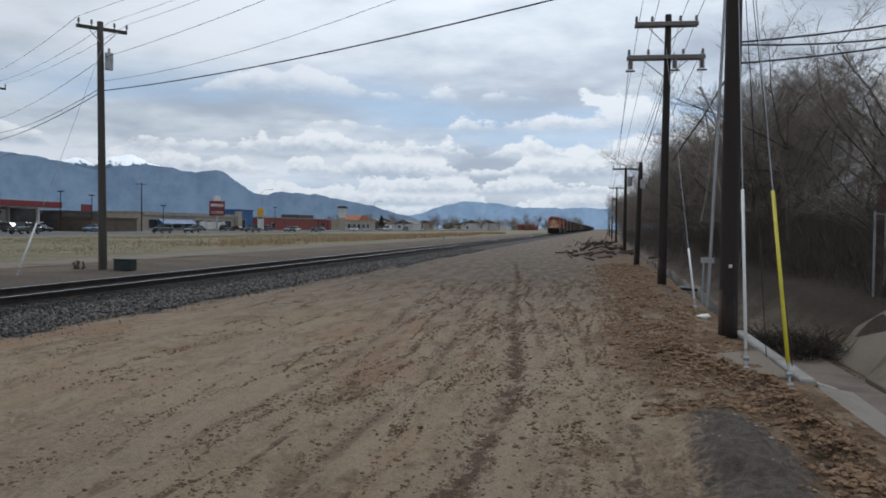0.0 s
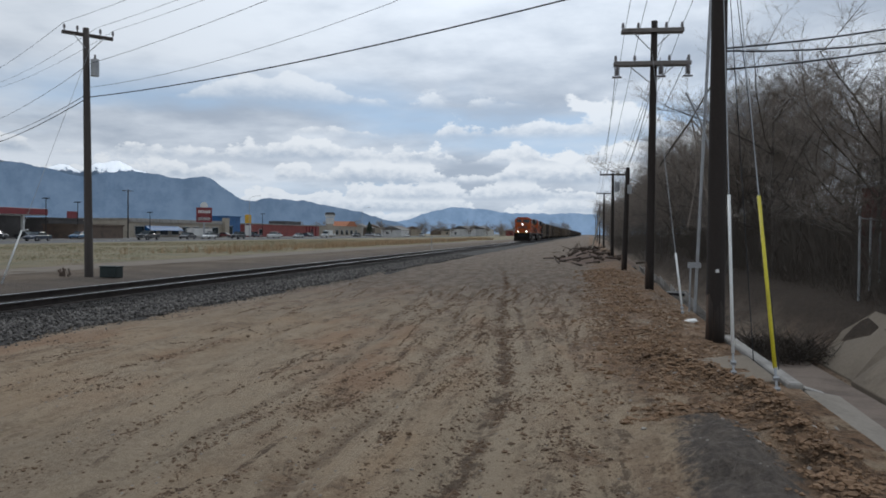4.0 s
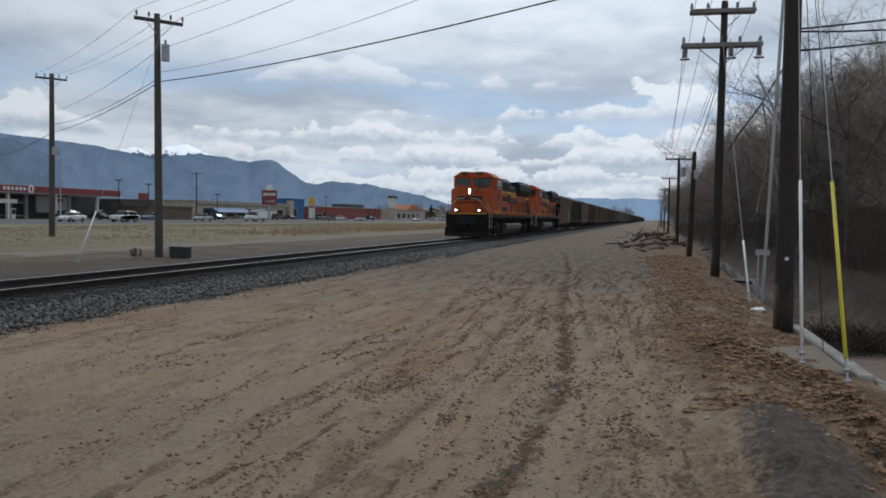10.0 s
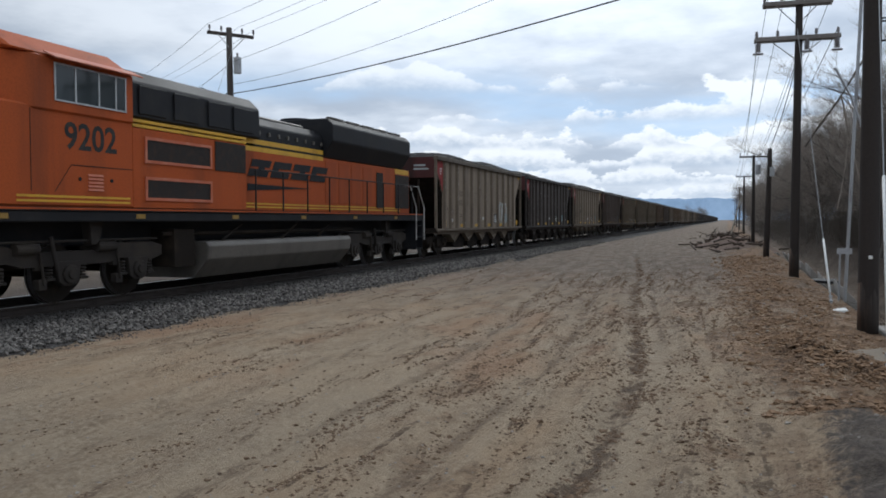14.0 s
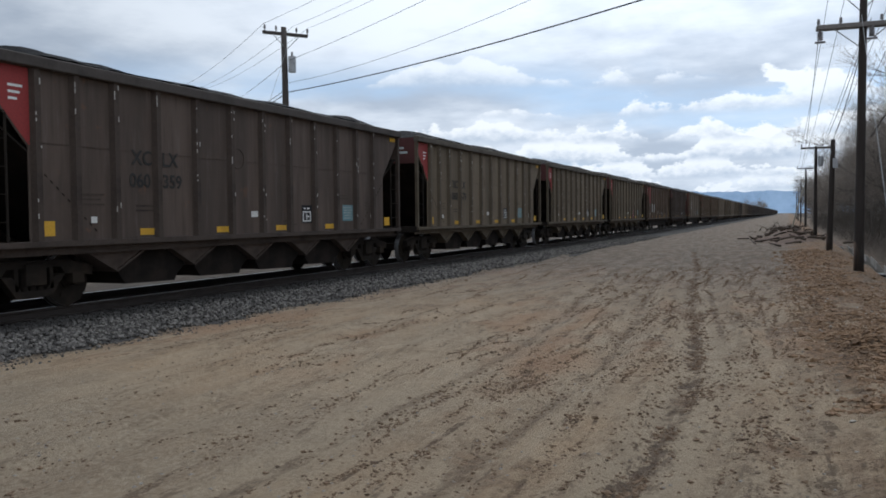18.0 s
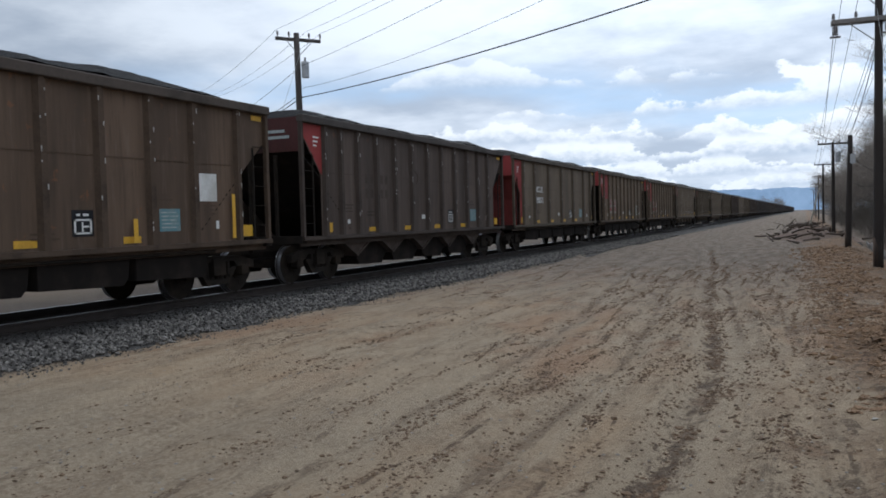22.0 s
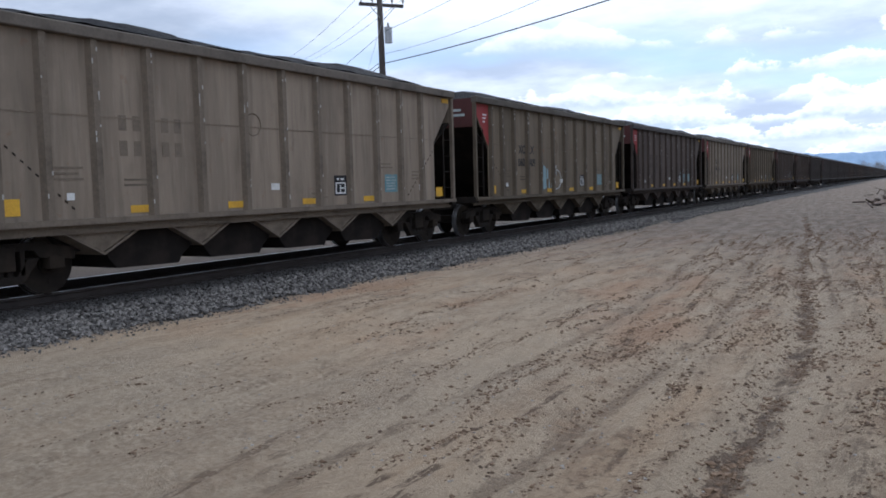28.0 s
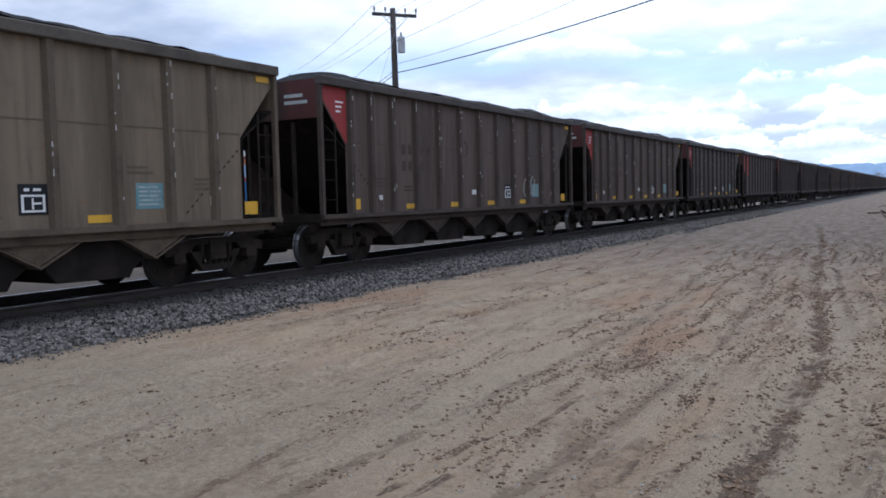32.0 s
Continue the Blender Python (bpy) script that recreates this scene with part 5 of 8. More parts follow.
    for y0, y1, z0, z1 in ((6.08, 8.32, 2.62, 3.14), (6.08, 8.32, 1.88, 2.35)):
        g = part("grille", box(fresh(), 1.462, 1.475, y0 + 0.06, y1 - 0.06, z0 + 0.06, z1 - 0.06), GRILLE, lo, "dark ventilation grille")
        bm = fresh()
        for a, b, c, d in ((y0, y1, z0, z0 + 0.06), (y0, y1, z1 - 0.06, z1), (y0, y0 + 0.06, z0 + 0.06, z1 - 0.06), (y1 - 0.06, y1, z0 + 0.06, z1 - 0.06)):
            box(bm, 1.462, 1.49, a, b, c, d)
        part("grille_frame", bm, SUNSHADE, g)
    part("grille", box(fresh(), 1.462, 1.478, 8.46, 9.7, 2.6, 3.26), GRILLE, lo, "dark ventilation grille")
    for z in (3.305, 3.40):
        part("yellow_stripe", box(fresh(), 1.3, 1.47, 5.74, 9.75, z, z + 0.06), YELLOW, lo)
    bm = prism(fresh(), [(-1.4, 3.5), (1.4, 3.5), (1.38, 4.2), (1.1, 4.47), (-1.1, 4.47), (-1.38, 4.2)], "y", 5.70, 10.5)
    part("upper_cabinet", bm, BLACK, lo, bevel=0.03)
    for y in (6.0, 7.1, 8.3, 9.3):
        part("hatch", box(fresh(), 1.402, 1.43, y, y + 0.85, 3.58, 4.14), BLACK, lo, bevel=0.01)
    bm = fresh()
    for i in range(3):
        rod(bm, (-0.3 + i * 0.25, 10.35, 4.62), (-0.3 + i * 0.25, 10.0 - 0.1 * i, 4.64), 0.035, 0.085, 8)
    box(bm, -0.4, 0.4, 10.3, 10.4, 4.45, 4.6)
    part("horn", bm, BLACK, lo)
    # long hood
    part("hood", box(fresh(), -1.22, 1.22, 9.76, 21.1, 1.72, 3.30), ORANGE, lo, bevel=0.02)
    part("hood_top", prism(fresh(), [(-1.22, 3.302), (1.22, 3.302), (1.22, 3.86), (1.0, 4.08), (-1.0, 4.08), (-1.22, 3.86)], "y", 10.51, 14.2), BLACK, lo, bevel=0.03)
    for z in (3.20, 3.38):
        part("yellow_stripe", box(fresh(), 1.222, 1.228, 9.9, 14.2, z, z + 0.12), YELLOW, lo)
    part("yellow_stripe", box(fresh(), 1.222, 1.228, 19.7, 21.0, 3.12, 3.29), YELLOW, lo)
    bm = fresh()
    for i in range(9):      # lifting eyes and hatch dogs along the stripe
        box(bm, 1.2, 1.26, 10.2 + i * 0.48, 10.26 + i * 0.48, 3.62, 3.72)
    part("hatch_dogs", bm, GREYP, lo)
    for z in (1.80, 1.88):
        part("yellow_stripe", box(fresh(), 1.222, 1.228, 10.05, 20.2, z, z + 0.04), YELLOW, lo)
        part("yellow_stripe", box(fresh(), 1.502, 1.507, 2.9, 5.6, z, z + 0.04), YELLOW, lo)
    part("radiator", prism(fresh(), [(-1.22, 3.302), (1.22, 3.302), (1.54, 3.78), (1.54, 4.26), (1.35, 4.44), (-1.35, 4.44), (-1.54, 4.26), (-1.54, 3.78)], "y", 14.2, 20.4), BLACK, lo, "flared black radiator housing", bevel=0.03)
    for i in range(5):
        part("radiator_fan", disc(fresh(), (0.0, 14.9 + i * 1.15, 4.47), "z", 0.5, 0.05, 18), BLACK, lo)
        part("radiator_cap_strip", box(fresh(), 1.2, 1.34, 14.45 + i * 1.15, 15.35 + i * 1.15, 4.445, 4.51), GREYP, lo)
    part("exhaust_hatch", box(fresh(), -0.7, 0.7, 11.0, 14.0, 4.08, 4.22), GREYP, lo, bevel=0.03)
    door = mesh_of("hood_door", box(fresh(), 1.222, 1.234, -0.42, 0.42, 1.98, 3.22), ORANGE, 0.006)
    for i in range(4):
        part("hood_door", door, None, lo, at=(0, 14.75 + i * 0.88, 0))
    for y0, y1 in ((18.05, 18.6), (19.7, 21.0)):
        part("grille", box(fresh(), 1.236, 1.245, y0, y1, 1.9, 3.08), GRILLE, lo, "dark ventilation grille")
    for i in range(4):      # four heavy slanting blocks in two tiers in place of letters
        y = 10.15 + i * 1.06
        part("logo_block", prism(fresh(), italic(y, 2.58, 0.92, 0.19, 0.11), "x", 1.232, 1.238), BLACK, lo)
        part("logo_block", prism(fresh(), italic(y + 0.14, 2.82, 0.92, 0.19, 0.11), "x", 1.232, 1.238), BLACK, lo)
        part("logo_block", prism(fresh(), italic(y + (0.12 if i % 2 else 0.5), 2.77, 0.3, 0.05, 0.03), "x", 1.232, 1.238), BLACK, lo)
    part("logo_swoosh", prism(fresh(), [(10.15, 2.22), (10.15, 2.39), (13.5, 2.37)], "x", 1.232, 1.238), BLACK, lo, "black tapering stripe of a logo")
    posts = mesh_of("handrail_post", rod(fresh(), (1.5, 0, 1.72), (1.5, 0, 2.72), 0.022, seg=6), BLACK)
    for i in range(9):
        part("handrail_post", posts, None, lo, at=(0, 10.1 + i * 1.32, 0))
    part("handrail", rod(fresh(), (1.5, 10.3, 2.72), (1.5, 20.9, 2.72), 0.02), BLACK, lo)
    # tank
    bm = prism(fresh(), [(-1.42, 1.02), (-1.5, 0.92), (-1.46, 0.62), (-1.1, 0.2), (1.1, 0.2), (1.46, 0.62), (1.5, 0.92), (1.42, 1.02)], "y", 8.15, 15.5)
    part("fuel_tank", bm, GREYP, lo, "dusty grey fuel tank", bevel=0.02)
    bm = fresh()
    for y in (8.9, 11.6, 13.6):
        rod(bm, (1.3, y, 1.0), (1.3, y + 0.9, 1.4), 0.03)
    box(bm, -1.3, 1.3, 7.2, 7.9, 0.5, 1.3)
    rod(bm, (1.2, 6.9, 1.2), (1.2, 16.2, 1.2), 0.05)
    part("air_piping", bm, STEEL, lo)
    loco_bogie(lo, 4.35), loco_bogie(lo, 18.3)
    letters(number, 0.66, INK, lo, on_side(4.6, 2.74, 1.503), "cab_number", "dark road number on the cab")
    return lo


loco_a, loco_b = locomotive("9231", True), locomotive("9202", False)
TRAIN = [(loco_a, 0.0), (loco_b, LOCOL)] + [(car, 2 * LOCOL + k * CARL) for k, car in enumerate(hoppers)]
for car in hoppers[:NEAR]:
    for ob in car.children_recursive:
        if ob.name.startswith("wheelset"):
            SPIN.append((ob, 0.457))


# ---- poles and wires ----
ARMW = mat("silvered_arm_wood", (0.24, 0.22, 0.205), (0.15, 0.137, 0.125), 1.2, 30, 0.9, 0, 0.4)


def crossarm(pole, z, half, along, name="crossarm", paired=False):
    """A wooden arm with braces and insulators. along: direction of the arm in the plan."""
    d = Vector((along[0], along[1], 0)).normalized()
    n = Vector((-d.y, d.x, 0))
    arm = part(name, fresh_arm(d, n, z, half), ARMW if paired else WOODB, pole)
    if paired:
        part("rear_arm", fresh_arm(d, n * -1, z, half), ARMW, arm)
        bm = fresh()
        for s in (-0.96, -0.5, 0.5, 0.96):
            p = d * (s * half)
            rod(bm, p - n * 0.2 + Vector((0, 0, z)), p + n * 0.2 + Vector((0, 0, z)), 0.012, seg=5)
        part("arm_bolt", bm, GALV, arm)
    for s in (-0.95, -0.45, 0.45, 0.95):
        p = d * (s * half)
        bm = rod(fresh(), (p.x, p.y, z + 0.05), (p.x, p.y, z + 0.24), 0.02, seg=6)
        rod(bm, (p.x, p.y, z + 0.12), (p.x, p.y, z + 0.26), 0.05, 0.035, 8)
        part("insulator", bm, CERAM, arm, "small ceramic insulator")
    bm = fresh()
    for s in (-1, 1):
        p = d * (s * half * 0.6)
        rod(bm, (p.x, p.y, z - 0.05), (0, 0, z - 0.62), 0.016, seg=5)
    part("brace", bm, GALV, arm)
    return arm


def fresh_arm(d, n, z, half):
    bm = fresh()
    vs = []
    for s in (-1, 1):
        for a in (-0.05, 0.05):
            for b in (-0.06, 0.06):
                p = d * (s * half) + n * (a + 0.12)
                vs.append(bm.verts.new((p.x, p.y, z + b)))
    for f in ((0, 1, 3, 2), (4, 6, 7, 5), (0, 4, 5, 1), (2, 3, 7, 6), (0, 2, 6, 4), (1, 5, 7, 3)):
        bm.faces.new([vs[i] for i in f])
    return bm


STAIN = mat("rust_stained_wood", (0.10, 0.058, 0.036), (0.036, 0.027, 0.022), 3.5, 30, 0.92, 0, 0.5, lo=0.40, hi=0.56, streak=True)


def utility_pole(x, y, h, r, wood, lean=(0, 0), tan_foot=0.0, label="tall dark wooden utility pole standing in dirt"):
    p = thing("utility_pole", label, "utility pole", "utility poles", m=pose(x, y, ground_z(x, y) - 0.05))
    bm = fresh()
    seg, prev = 10, None
    for i in range(6):
        t = i / 5
        rr = r * (1 - 0.3 * t)
        ring = [bm.verts.new((lean[0] * t + rr * math.cos(6.2832 * k / seg), lean[1] * t + rr * math.sin(6.2832 * k / seg), h * t)) for k in range(seg)]
        if prev:
            for k in range(seg):
                bm.faces.new((prev[k], prev[(k + 1) % seg], ring[(k + 1) % seg], ring[k]))
        prev = ring
    bm.faces.new(prev)
    part("shaft", bm, wood, p, smooth=True)
    if tan_foot:
        bm = rod(fresh(), (0, 0, 0), (0, 0, tan_foot), r + 0.006, r * (1 - 0.3 * tan_foot / h) + 0.003, 10)
        for v in bm.verts:      # the stain climbs unevenly
            if v.co.z > 0.1:
                v.co.z += 0.22 * math.sin(5.1 * v.co.x / r + 2.0 * v.co.y / r)
        part("treated_butt", bm, STAIN, p, "rust-stained lower end", smooth=True)
    return p


def wire(points, r=0.012, sag=0.4, name="overhead_wire", label="black overhead power line between wooden poles"):
    """A hanging wire through the points."""
    bm = fresh()
    for a, b in zip(points, points[1:]):
        a, b = Vector(a), Vector(b)
        n = 12
        pts = []
        for i in range(n + 1):
            t = i / n
            p = a.lerp(b, t)
            p.z -= sag * 4 * t * (1 - t)
            pts.append(p)
        bar(bm, pts, r, 4)
    return solid(name, bm, WIRE, label, "wire", "overhead wires")


NP, R2, P3, P4, P5 = (2.0, 13.75), (1.85, 26.2), (1.62, 39.0), (1.72, 62.5), (1.86, 106.0)
LP, LP2 = (-17.95, 27.6), (-37.6, 45.8)
near_pole = utility_pole(*NP, 9.6, 0.148, WOODP, tan_foot=0.6)
part("tag", box(fresh(), -0.025, 0.025, -0.168, -0.148, 1.15, 1.2), WHITE, near_pole)
crossarm(near_pole, 9.1, 0.95, (1, 0))
pole2 = utility_pole(*R2, 8.25, 0.135, WOODP, (0.06, 0), 0.7)
crossarm(pole2, 7.95, 0.93, (1, 0.05), paired=True), crossarm(pole2, 6.95, 1.15, (1, 0.05), paired=True)
for s in (-1, 0.25, 1):
    cut = rod(fresh(), (s * 1.05, -0.1, 6.62), (s * 1.05, -0.12, 6.9), 0.05, seg=8)
    for i in range(4):
        disc(cut, (s * 1.05, -0.1, 6.62 + i * 0.06), "z", 0.085, 0.012, 10)
    box(cut, s * 1.05 - 0.14, s * 1.05 + 0.14, -0.14, -0.06, 6.52, 6.57)
    part("cutout", cut, CERAM, pole2, "hanging fuse cutout")
pole3 = utility_pole(*P3, 4.8, 0.13, WOODP, (0.12, 0), 0.6)
part("pole_box", box(fresh(), 0.1, 0.3, -0.12, 0.12, 3.6, 4.0), GALV, pole3)
far_poles = []
for (x, y), h in ((P4, 6.3), (P5, 7.0), ((1.9, 150), 7.2), ((1.95, 195), 7.2), ((2.0, 245), 7.2)):
    q = utility_pole(x, y, h, 0.13, WOODP)
    crossarm(q, h - 0.12, 0.95, (1, 0))
    far_poles.append((x, y, h - 0.05))
part("transformer", rod(fresh(), (0.3, 0, 4.9), (0.3, 0, 5.6), 0.18, seg=12), GALV, bpy.data.objects["utility_pole.003"], "grey can transformer")
left_pole = utility_pole(*LP, 9.1, 0.155, WOODB, (-0.12, 0), 0, "tall grey wooden utility pole beside the track")
crossarm(left_pole, 8.85, 0.9, (0.62, 0.78))
tr = part("transformer", rod(fresh(), (0.24, 0, 7.35), (0.24, 0, 7.95), 0.15, seg=12), GALV, left_pole, "grey can transformer")
part("bushing", rod(fresh(), (0.24, 0, 7.95), (0.24, 0, 8.12), 0.04, seg=8), CERAM, tr)
left_far = utility_pole(*LP2, 10.5, 0.2, WOODB, (0, 0), 0, "tall weathered wooden utility pole in dry grass")
crossarm(left_far, 10.2, 0.95, (0.6, 0.8))
part("meter_box", box(fresh(), 0.12, 0.42, -0.15, 0.15, 5.3, 5.8), GALV, left_far)

for s in (-0.85, -0.4, 0.4, 0.85):      # power lines to the far poles on the right
    top = [(NP[0] + s, NP[1], 9.3), (R2[0] + s + 0.06, R2[1], 8.15)] + [(x + s, y, z + 0.2) for x, y, z in far_poles]
    wire(top, 0.008, 0.25)
for s in (-1.05, 0.25, 1.05):
    wire([(R2[0] + s, R2[1], 7.1), (P4[0] + s * 0.7, P4[1], 5.6), (P5[0] + s * 0.7, P5[1], 6.3)], 0.010, 0.3)
wire([(R2[0], R2[1], 6.2), (P3[0] + 0.1, P3[1], 4.75), (P4[0], P4[1], 5.0)], 0.012, 0.2)
arm_l = [(LP[0] + 0.56 * s, LP[1] + 0.7 * s, 9.1) for s in (-1, 0.3, 1)]
for i, a in enumerate(arm_l):
    s = (-0.85, 0.3, 0.85)[i]
    wire([(LP2[0] + 0.57 * s, LP2[1] + 0.76 * s, 10.45), a, (NP[0] + s * 0.5, NP[1] + s * 0.5, 9.4)], 0.008, 0.3)
wire([(LP2[0], LP2[1], 8.0), (LP[0], LP[1], 7.75), (NP[0], NP[1], 8.6)], 0.010, 0.3)
wire([(-60, 66, 6.8), (LP2[0], LP2[1], 6.7), (LP[0], LP[1], 6.55), (NP[0], NP[1], 6.05)], 0.02, 0.26, label="thick black telephone cable between wooden poles")
wire([(LP2[0], LP2[1], 7.2), (LP[0], LP[1], 6.7)], 0.014, 0.35)
wire([(LP[0], LP[1], 6.9), (NP[0] - 0.4, NP[1], 7.4)], 0.008, 0.55, label="thin slack service wire between wooden poles")
for z, z2, sag in ((4.65, 7.45, 0.25), (4.62, 7.45, 0.5), (4.32, 6.97, 0.25)):
    wire([(NP[0], NP[1], z), (11.5, 20.0, z2)], 0.015, sag, "service_cable", "thick black service cable leaving the pole")
for e in ((9.0, 11.0), (11.5, 14.0)):
    wire([(NP[0], NP[1], 9.3), (e[0], e[1] + 12, 6.0)], 0.008, 0.3)


# ---- guy wires with guards ----
def guy(base, top, length, colour, m, r=0.028, name="guy_wire"):
    g = thing(name, f"steel guy wire with a {colour} plastic guard, anchored in dirt", "guy wire", "guy wires", m=pose(*base, ground_z(*base) - 0.02))
    d = Vector((top[0] - base[0], top[1] - base[1], top[2]))
    u = d.normalized()
    part("cable", rod(fresh(), (0, 0, 0), d, 0.007, seg=5), GALV, g)
    part("guard", rod(fresh(), u * 0.32, u * (0.32 + length), r, seg=8), m, g, f"{colour} plastic guard", smooth=True)
    bm = rod(fresh(), (0, 0, 0), u * 0.34, 0.014, seg=6)
    for k in (0.08, 0.2):
        q = u * k
        rod(bm, q + Vector((-0.03, 0, 0)), q + Vector((0.03, 0, 0)), 0.03, seg=6)
    part("anchor_eye", bm, GALV, g)
    return g


YELG = mat("yellow_plastic", (0.72, 0.62, 0.03), (0.6, 0.5, 0.03), 3, 40, 0.45)
WHG = mat("white_plastic", (0.82, 0.82, 0.8), (0.65, 0.65, 0.62), 2, 40, 0.45)
guy((1.66, 9.95), (NP[0], NP[1], 7.0), 2.15, "white", WHG, 0.02)
guy((1.97, 9.15), (NP[0] + 0.02, NP[1], 8.2), 2.15, "yellow", YELG, 0.022)
guy((2.02, 18.5), (R2[0], R2[1], 7.3), 1.55, "white", WHG, 0.024)
guy((-18.1, 23.2), (LP[0], LP[1], 8.2), 1.6, "white", WHG, 0.03)
for b in ((2.3, 10.6), (2.15, 11.4)):
    wire([(b[0], b[1], ground_z(*b)), (NP[0], NP[1], 7.6)], 0.006, 0.0, "guy_strand", "bare steel guy strand up to the pole")

mast = thing("conduit_mast", "thin galvanised steel mast with a bracket at its foot", "mast", m=pose(2.35, 19.2, ground_z(2.35, 19.2)))
part("tube", rod(fresh(), (0, 0, 0), (0.35, 0, 9.5), 0.035, seg=8), GALV, mast)
part("bracket", box(fresh(), -0.16, 0.12, -0.04, 0.04, 1.0, 1.12), GALV, mast)
part("stay", bar(fresh(), [(-0.25, 0, 4.9), (0.05, -0.02, 4.3), (0.5, 0, 3.0)], 0.025), GALV, mast)
part("leg", rod(fresh(), (-0.12, 0, 0), (-0.1, 0, 1.0), 0.02), GALV, mast)

prop = solid("leaning_prop", rod(fresh(), (0, 0, 0), (0.75, 0.4, 3.1), 0.05, 0.04, 7), mat("bleached_timber", (0.4, 0.36, 0.29), None, 2, 30, 0.9), "pale bare timber prop leaning by the poles", "timber", m=pose(0.05, 57, 0))


# ---- ditch, bank and rubble beside the poles ----
def slab(name, pts, z0, z1, m, label, cat, grp="", jitter=0.03, seed=1):
    """A rough concrete slab over a plan of points with a height each."""
    r = random.Random(seed)
    bm = fresh()
    top = [bm.verts.new((x, y, z + r.uniform(-jitter, jitter))) for x, y, z in pts]
    low = [bm.verts.new((x, y, z - (z1 - z0))) for x, y, z in pts]
    n = len(pts)
    bm.faces.new(top), bm.faces.new(low[::-1])
    for i in range(n):
        bm.faces.new((top[i], top[(i + 1) % n], low[(i + 1) % n], low[i]))
    return solid(name, bm, m, label, cat, grp, bevel=0.012)


CONCT = mat("sandy_concrete", (0.21, 0.17, 0.125), (0.14, 0.112, 0.085), 0.9, 16, 0.95, 0, 0.6)
CONCA = mat("worn_grey_concrete", (0.27, 0.235, 0.195), (0.19, 0.165, 0.135), 0.9, 16, 0.95, 0, 0.6)
kerb = fresh()
prism(kerb, [(2.16, 14.2), (2.34, 14.2), (2.36, 9.7), (2.2, 9.7)], "z", -0.6, 0.07)
solid("concrete_kerb", kerb, CONC, "cracked pale concrete kerb along the ditch", "kerb", bevel=0.02)
slab("concrete_pad", [(1.15, 11.4, 0.06), (2.14, 11.9, 0.05), (2.16, 9.9, 0.04), (1.55, 9.85, 0.05)], 0, 0.3, CONCT, "sandy concrete pad half buried in dirt", "concrete slab")
slab("concrete_apron", [(2.36, 9.7, 0.03), (2.78, 9.85, -0.10), (2.62, 3.2, -0.12), (1.66, 3.2, 0.05)], 0, 0.4, CONCA, "pale concrete apron edging the ditch", "concrete slab")
slab("concrete_apron", [(2.38, 9.95, 0.04), (2.66, 10.1, -0.1), (2.64, 9.8, -0.08), (2.36, 9.66, 0.05)], 0, 0.3, CONC, "broken pale concrete corner of the ditch edging", "concrete slab")
rr = random.Random(5)
bank = [(4.7, 5.5, 4.4), (4.72, 10.0, 3.4), (4.78, 13.6, 2.9), (4.95, 16.7, 2.8), (5.15, 19.7, 3.6)]
for i, (x, y, ln) in enumerate(bank):
    slab("bank_slab", [(x, y, -1.0), (x + 0.6, y + 0.1, -0.42), (x + 1.15, y + 0.3, 0.04), (x + 1.2, y + ln - 0.2, 0.08), (x + 0.6, y + ln + 0.1, -0.40), (x + 0.02, y + ln - 0.15, -1.0)], 0, 0.3, CONCT, "tilted sandy concrete slab lining the ditch bank", "concrete slab", "ditch bank slabs", 0.06, i)
for i in range(8):
    y = 24 + i * 5.2
    x = 2.9 + rr.uniform(-0.2, 0.2)
    slab("bank_slab", [(x, y, -0.2), (x + 0.5, y, -0.7), (x + 0.6, y + 3.6, -0.75), (x + 0.1, y + 3.5, -0.15)], 0, 0.25, CONC, "pale broken concrete slab on the ditch side", "concrete slab", "ditch side slabs", 0.07, i + 20)
floor = mat("ditch_silt", (0.20, 0.155, 0.125), (0.13, 0.10, 0.082), 1.2, 20, 0.95, 0, 0.5, space="World")
tagged(slab("ditch_floor", [(2.7, 2.0, -0.95), (4.75, 2.0, -0.98), (4.75, 24, -1.08), (3.0, 24, -1.08)], 0, 0.3, floor, "flat brown silted ditch floor", "ditch"), kind="structure")


def brush_pile(x, y, z, w, n, seed, label, m, thick=0.02, big=1.0):
    r = random.Random(seed)
    bm = fresh()
    for _ in range(n):
        a, e = r.uniform(0, 6.28), r.uniform(-0.25, 0.9)
        ln = r.uniform(0.3, 1.1) * big
        p = Vector((r.gauss(0, w * 0.4), r.gauss(0, w * 0.4), r.uniform(0.02, 0.35) * big))
        d = Vector((math.cos(a) * math.cos(e), math.sin(a) * math.cos(e), math.sin(e))) * ln
        mid = p + d * 0.5 + Vector((r.uniform(-1, 1), r.uniform(-1, 1), r.uniform(-0.5, 1))) * 0.08 * big
        t = thick * r.uniform(0.4, 1.2)
        rod(bm, p, mid, t, t * 0.8, 4, False), rod(bm, mid, p + d, t * 0.8, t * 0.3, 4, False)
    return solid("brush_pile", bm, m, label, "brush pile", kind="stuff", m=pose(x, y, z))


BARK = mat("grey_bark", (0.15, 0.13, 0.112), (0.08, 0.07, 0.06), 3, 30, 0.95, 0, 0.5)
SHOOT = mat("dark_shoots", (0.15, 0.128, 0.106), (0.08, 0.068, 0.058), 2, 20, 0.95, 0, 0)
DEADW = mat("dark_dead_wood", (0.07, 0.055, 0.042), (0.03, 0.024, 0.02), 3, 30, 0.95, 0, 0)
TWIG = mat("bare_twigs", (0.32, 0.275, 0.235), (0.19, 0.165, 0.14), 2, 20, 0.95, 0, 0)
brush_pile(4.2, 19.6, -1.05, 1.35, 1500, 3, "tangled dead brush pile in the ditch", DEADW, 0.008, 0.75)
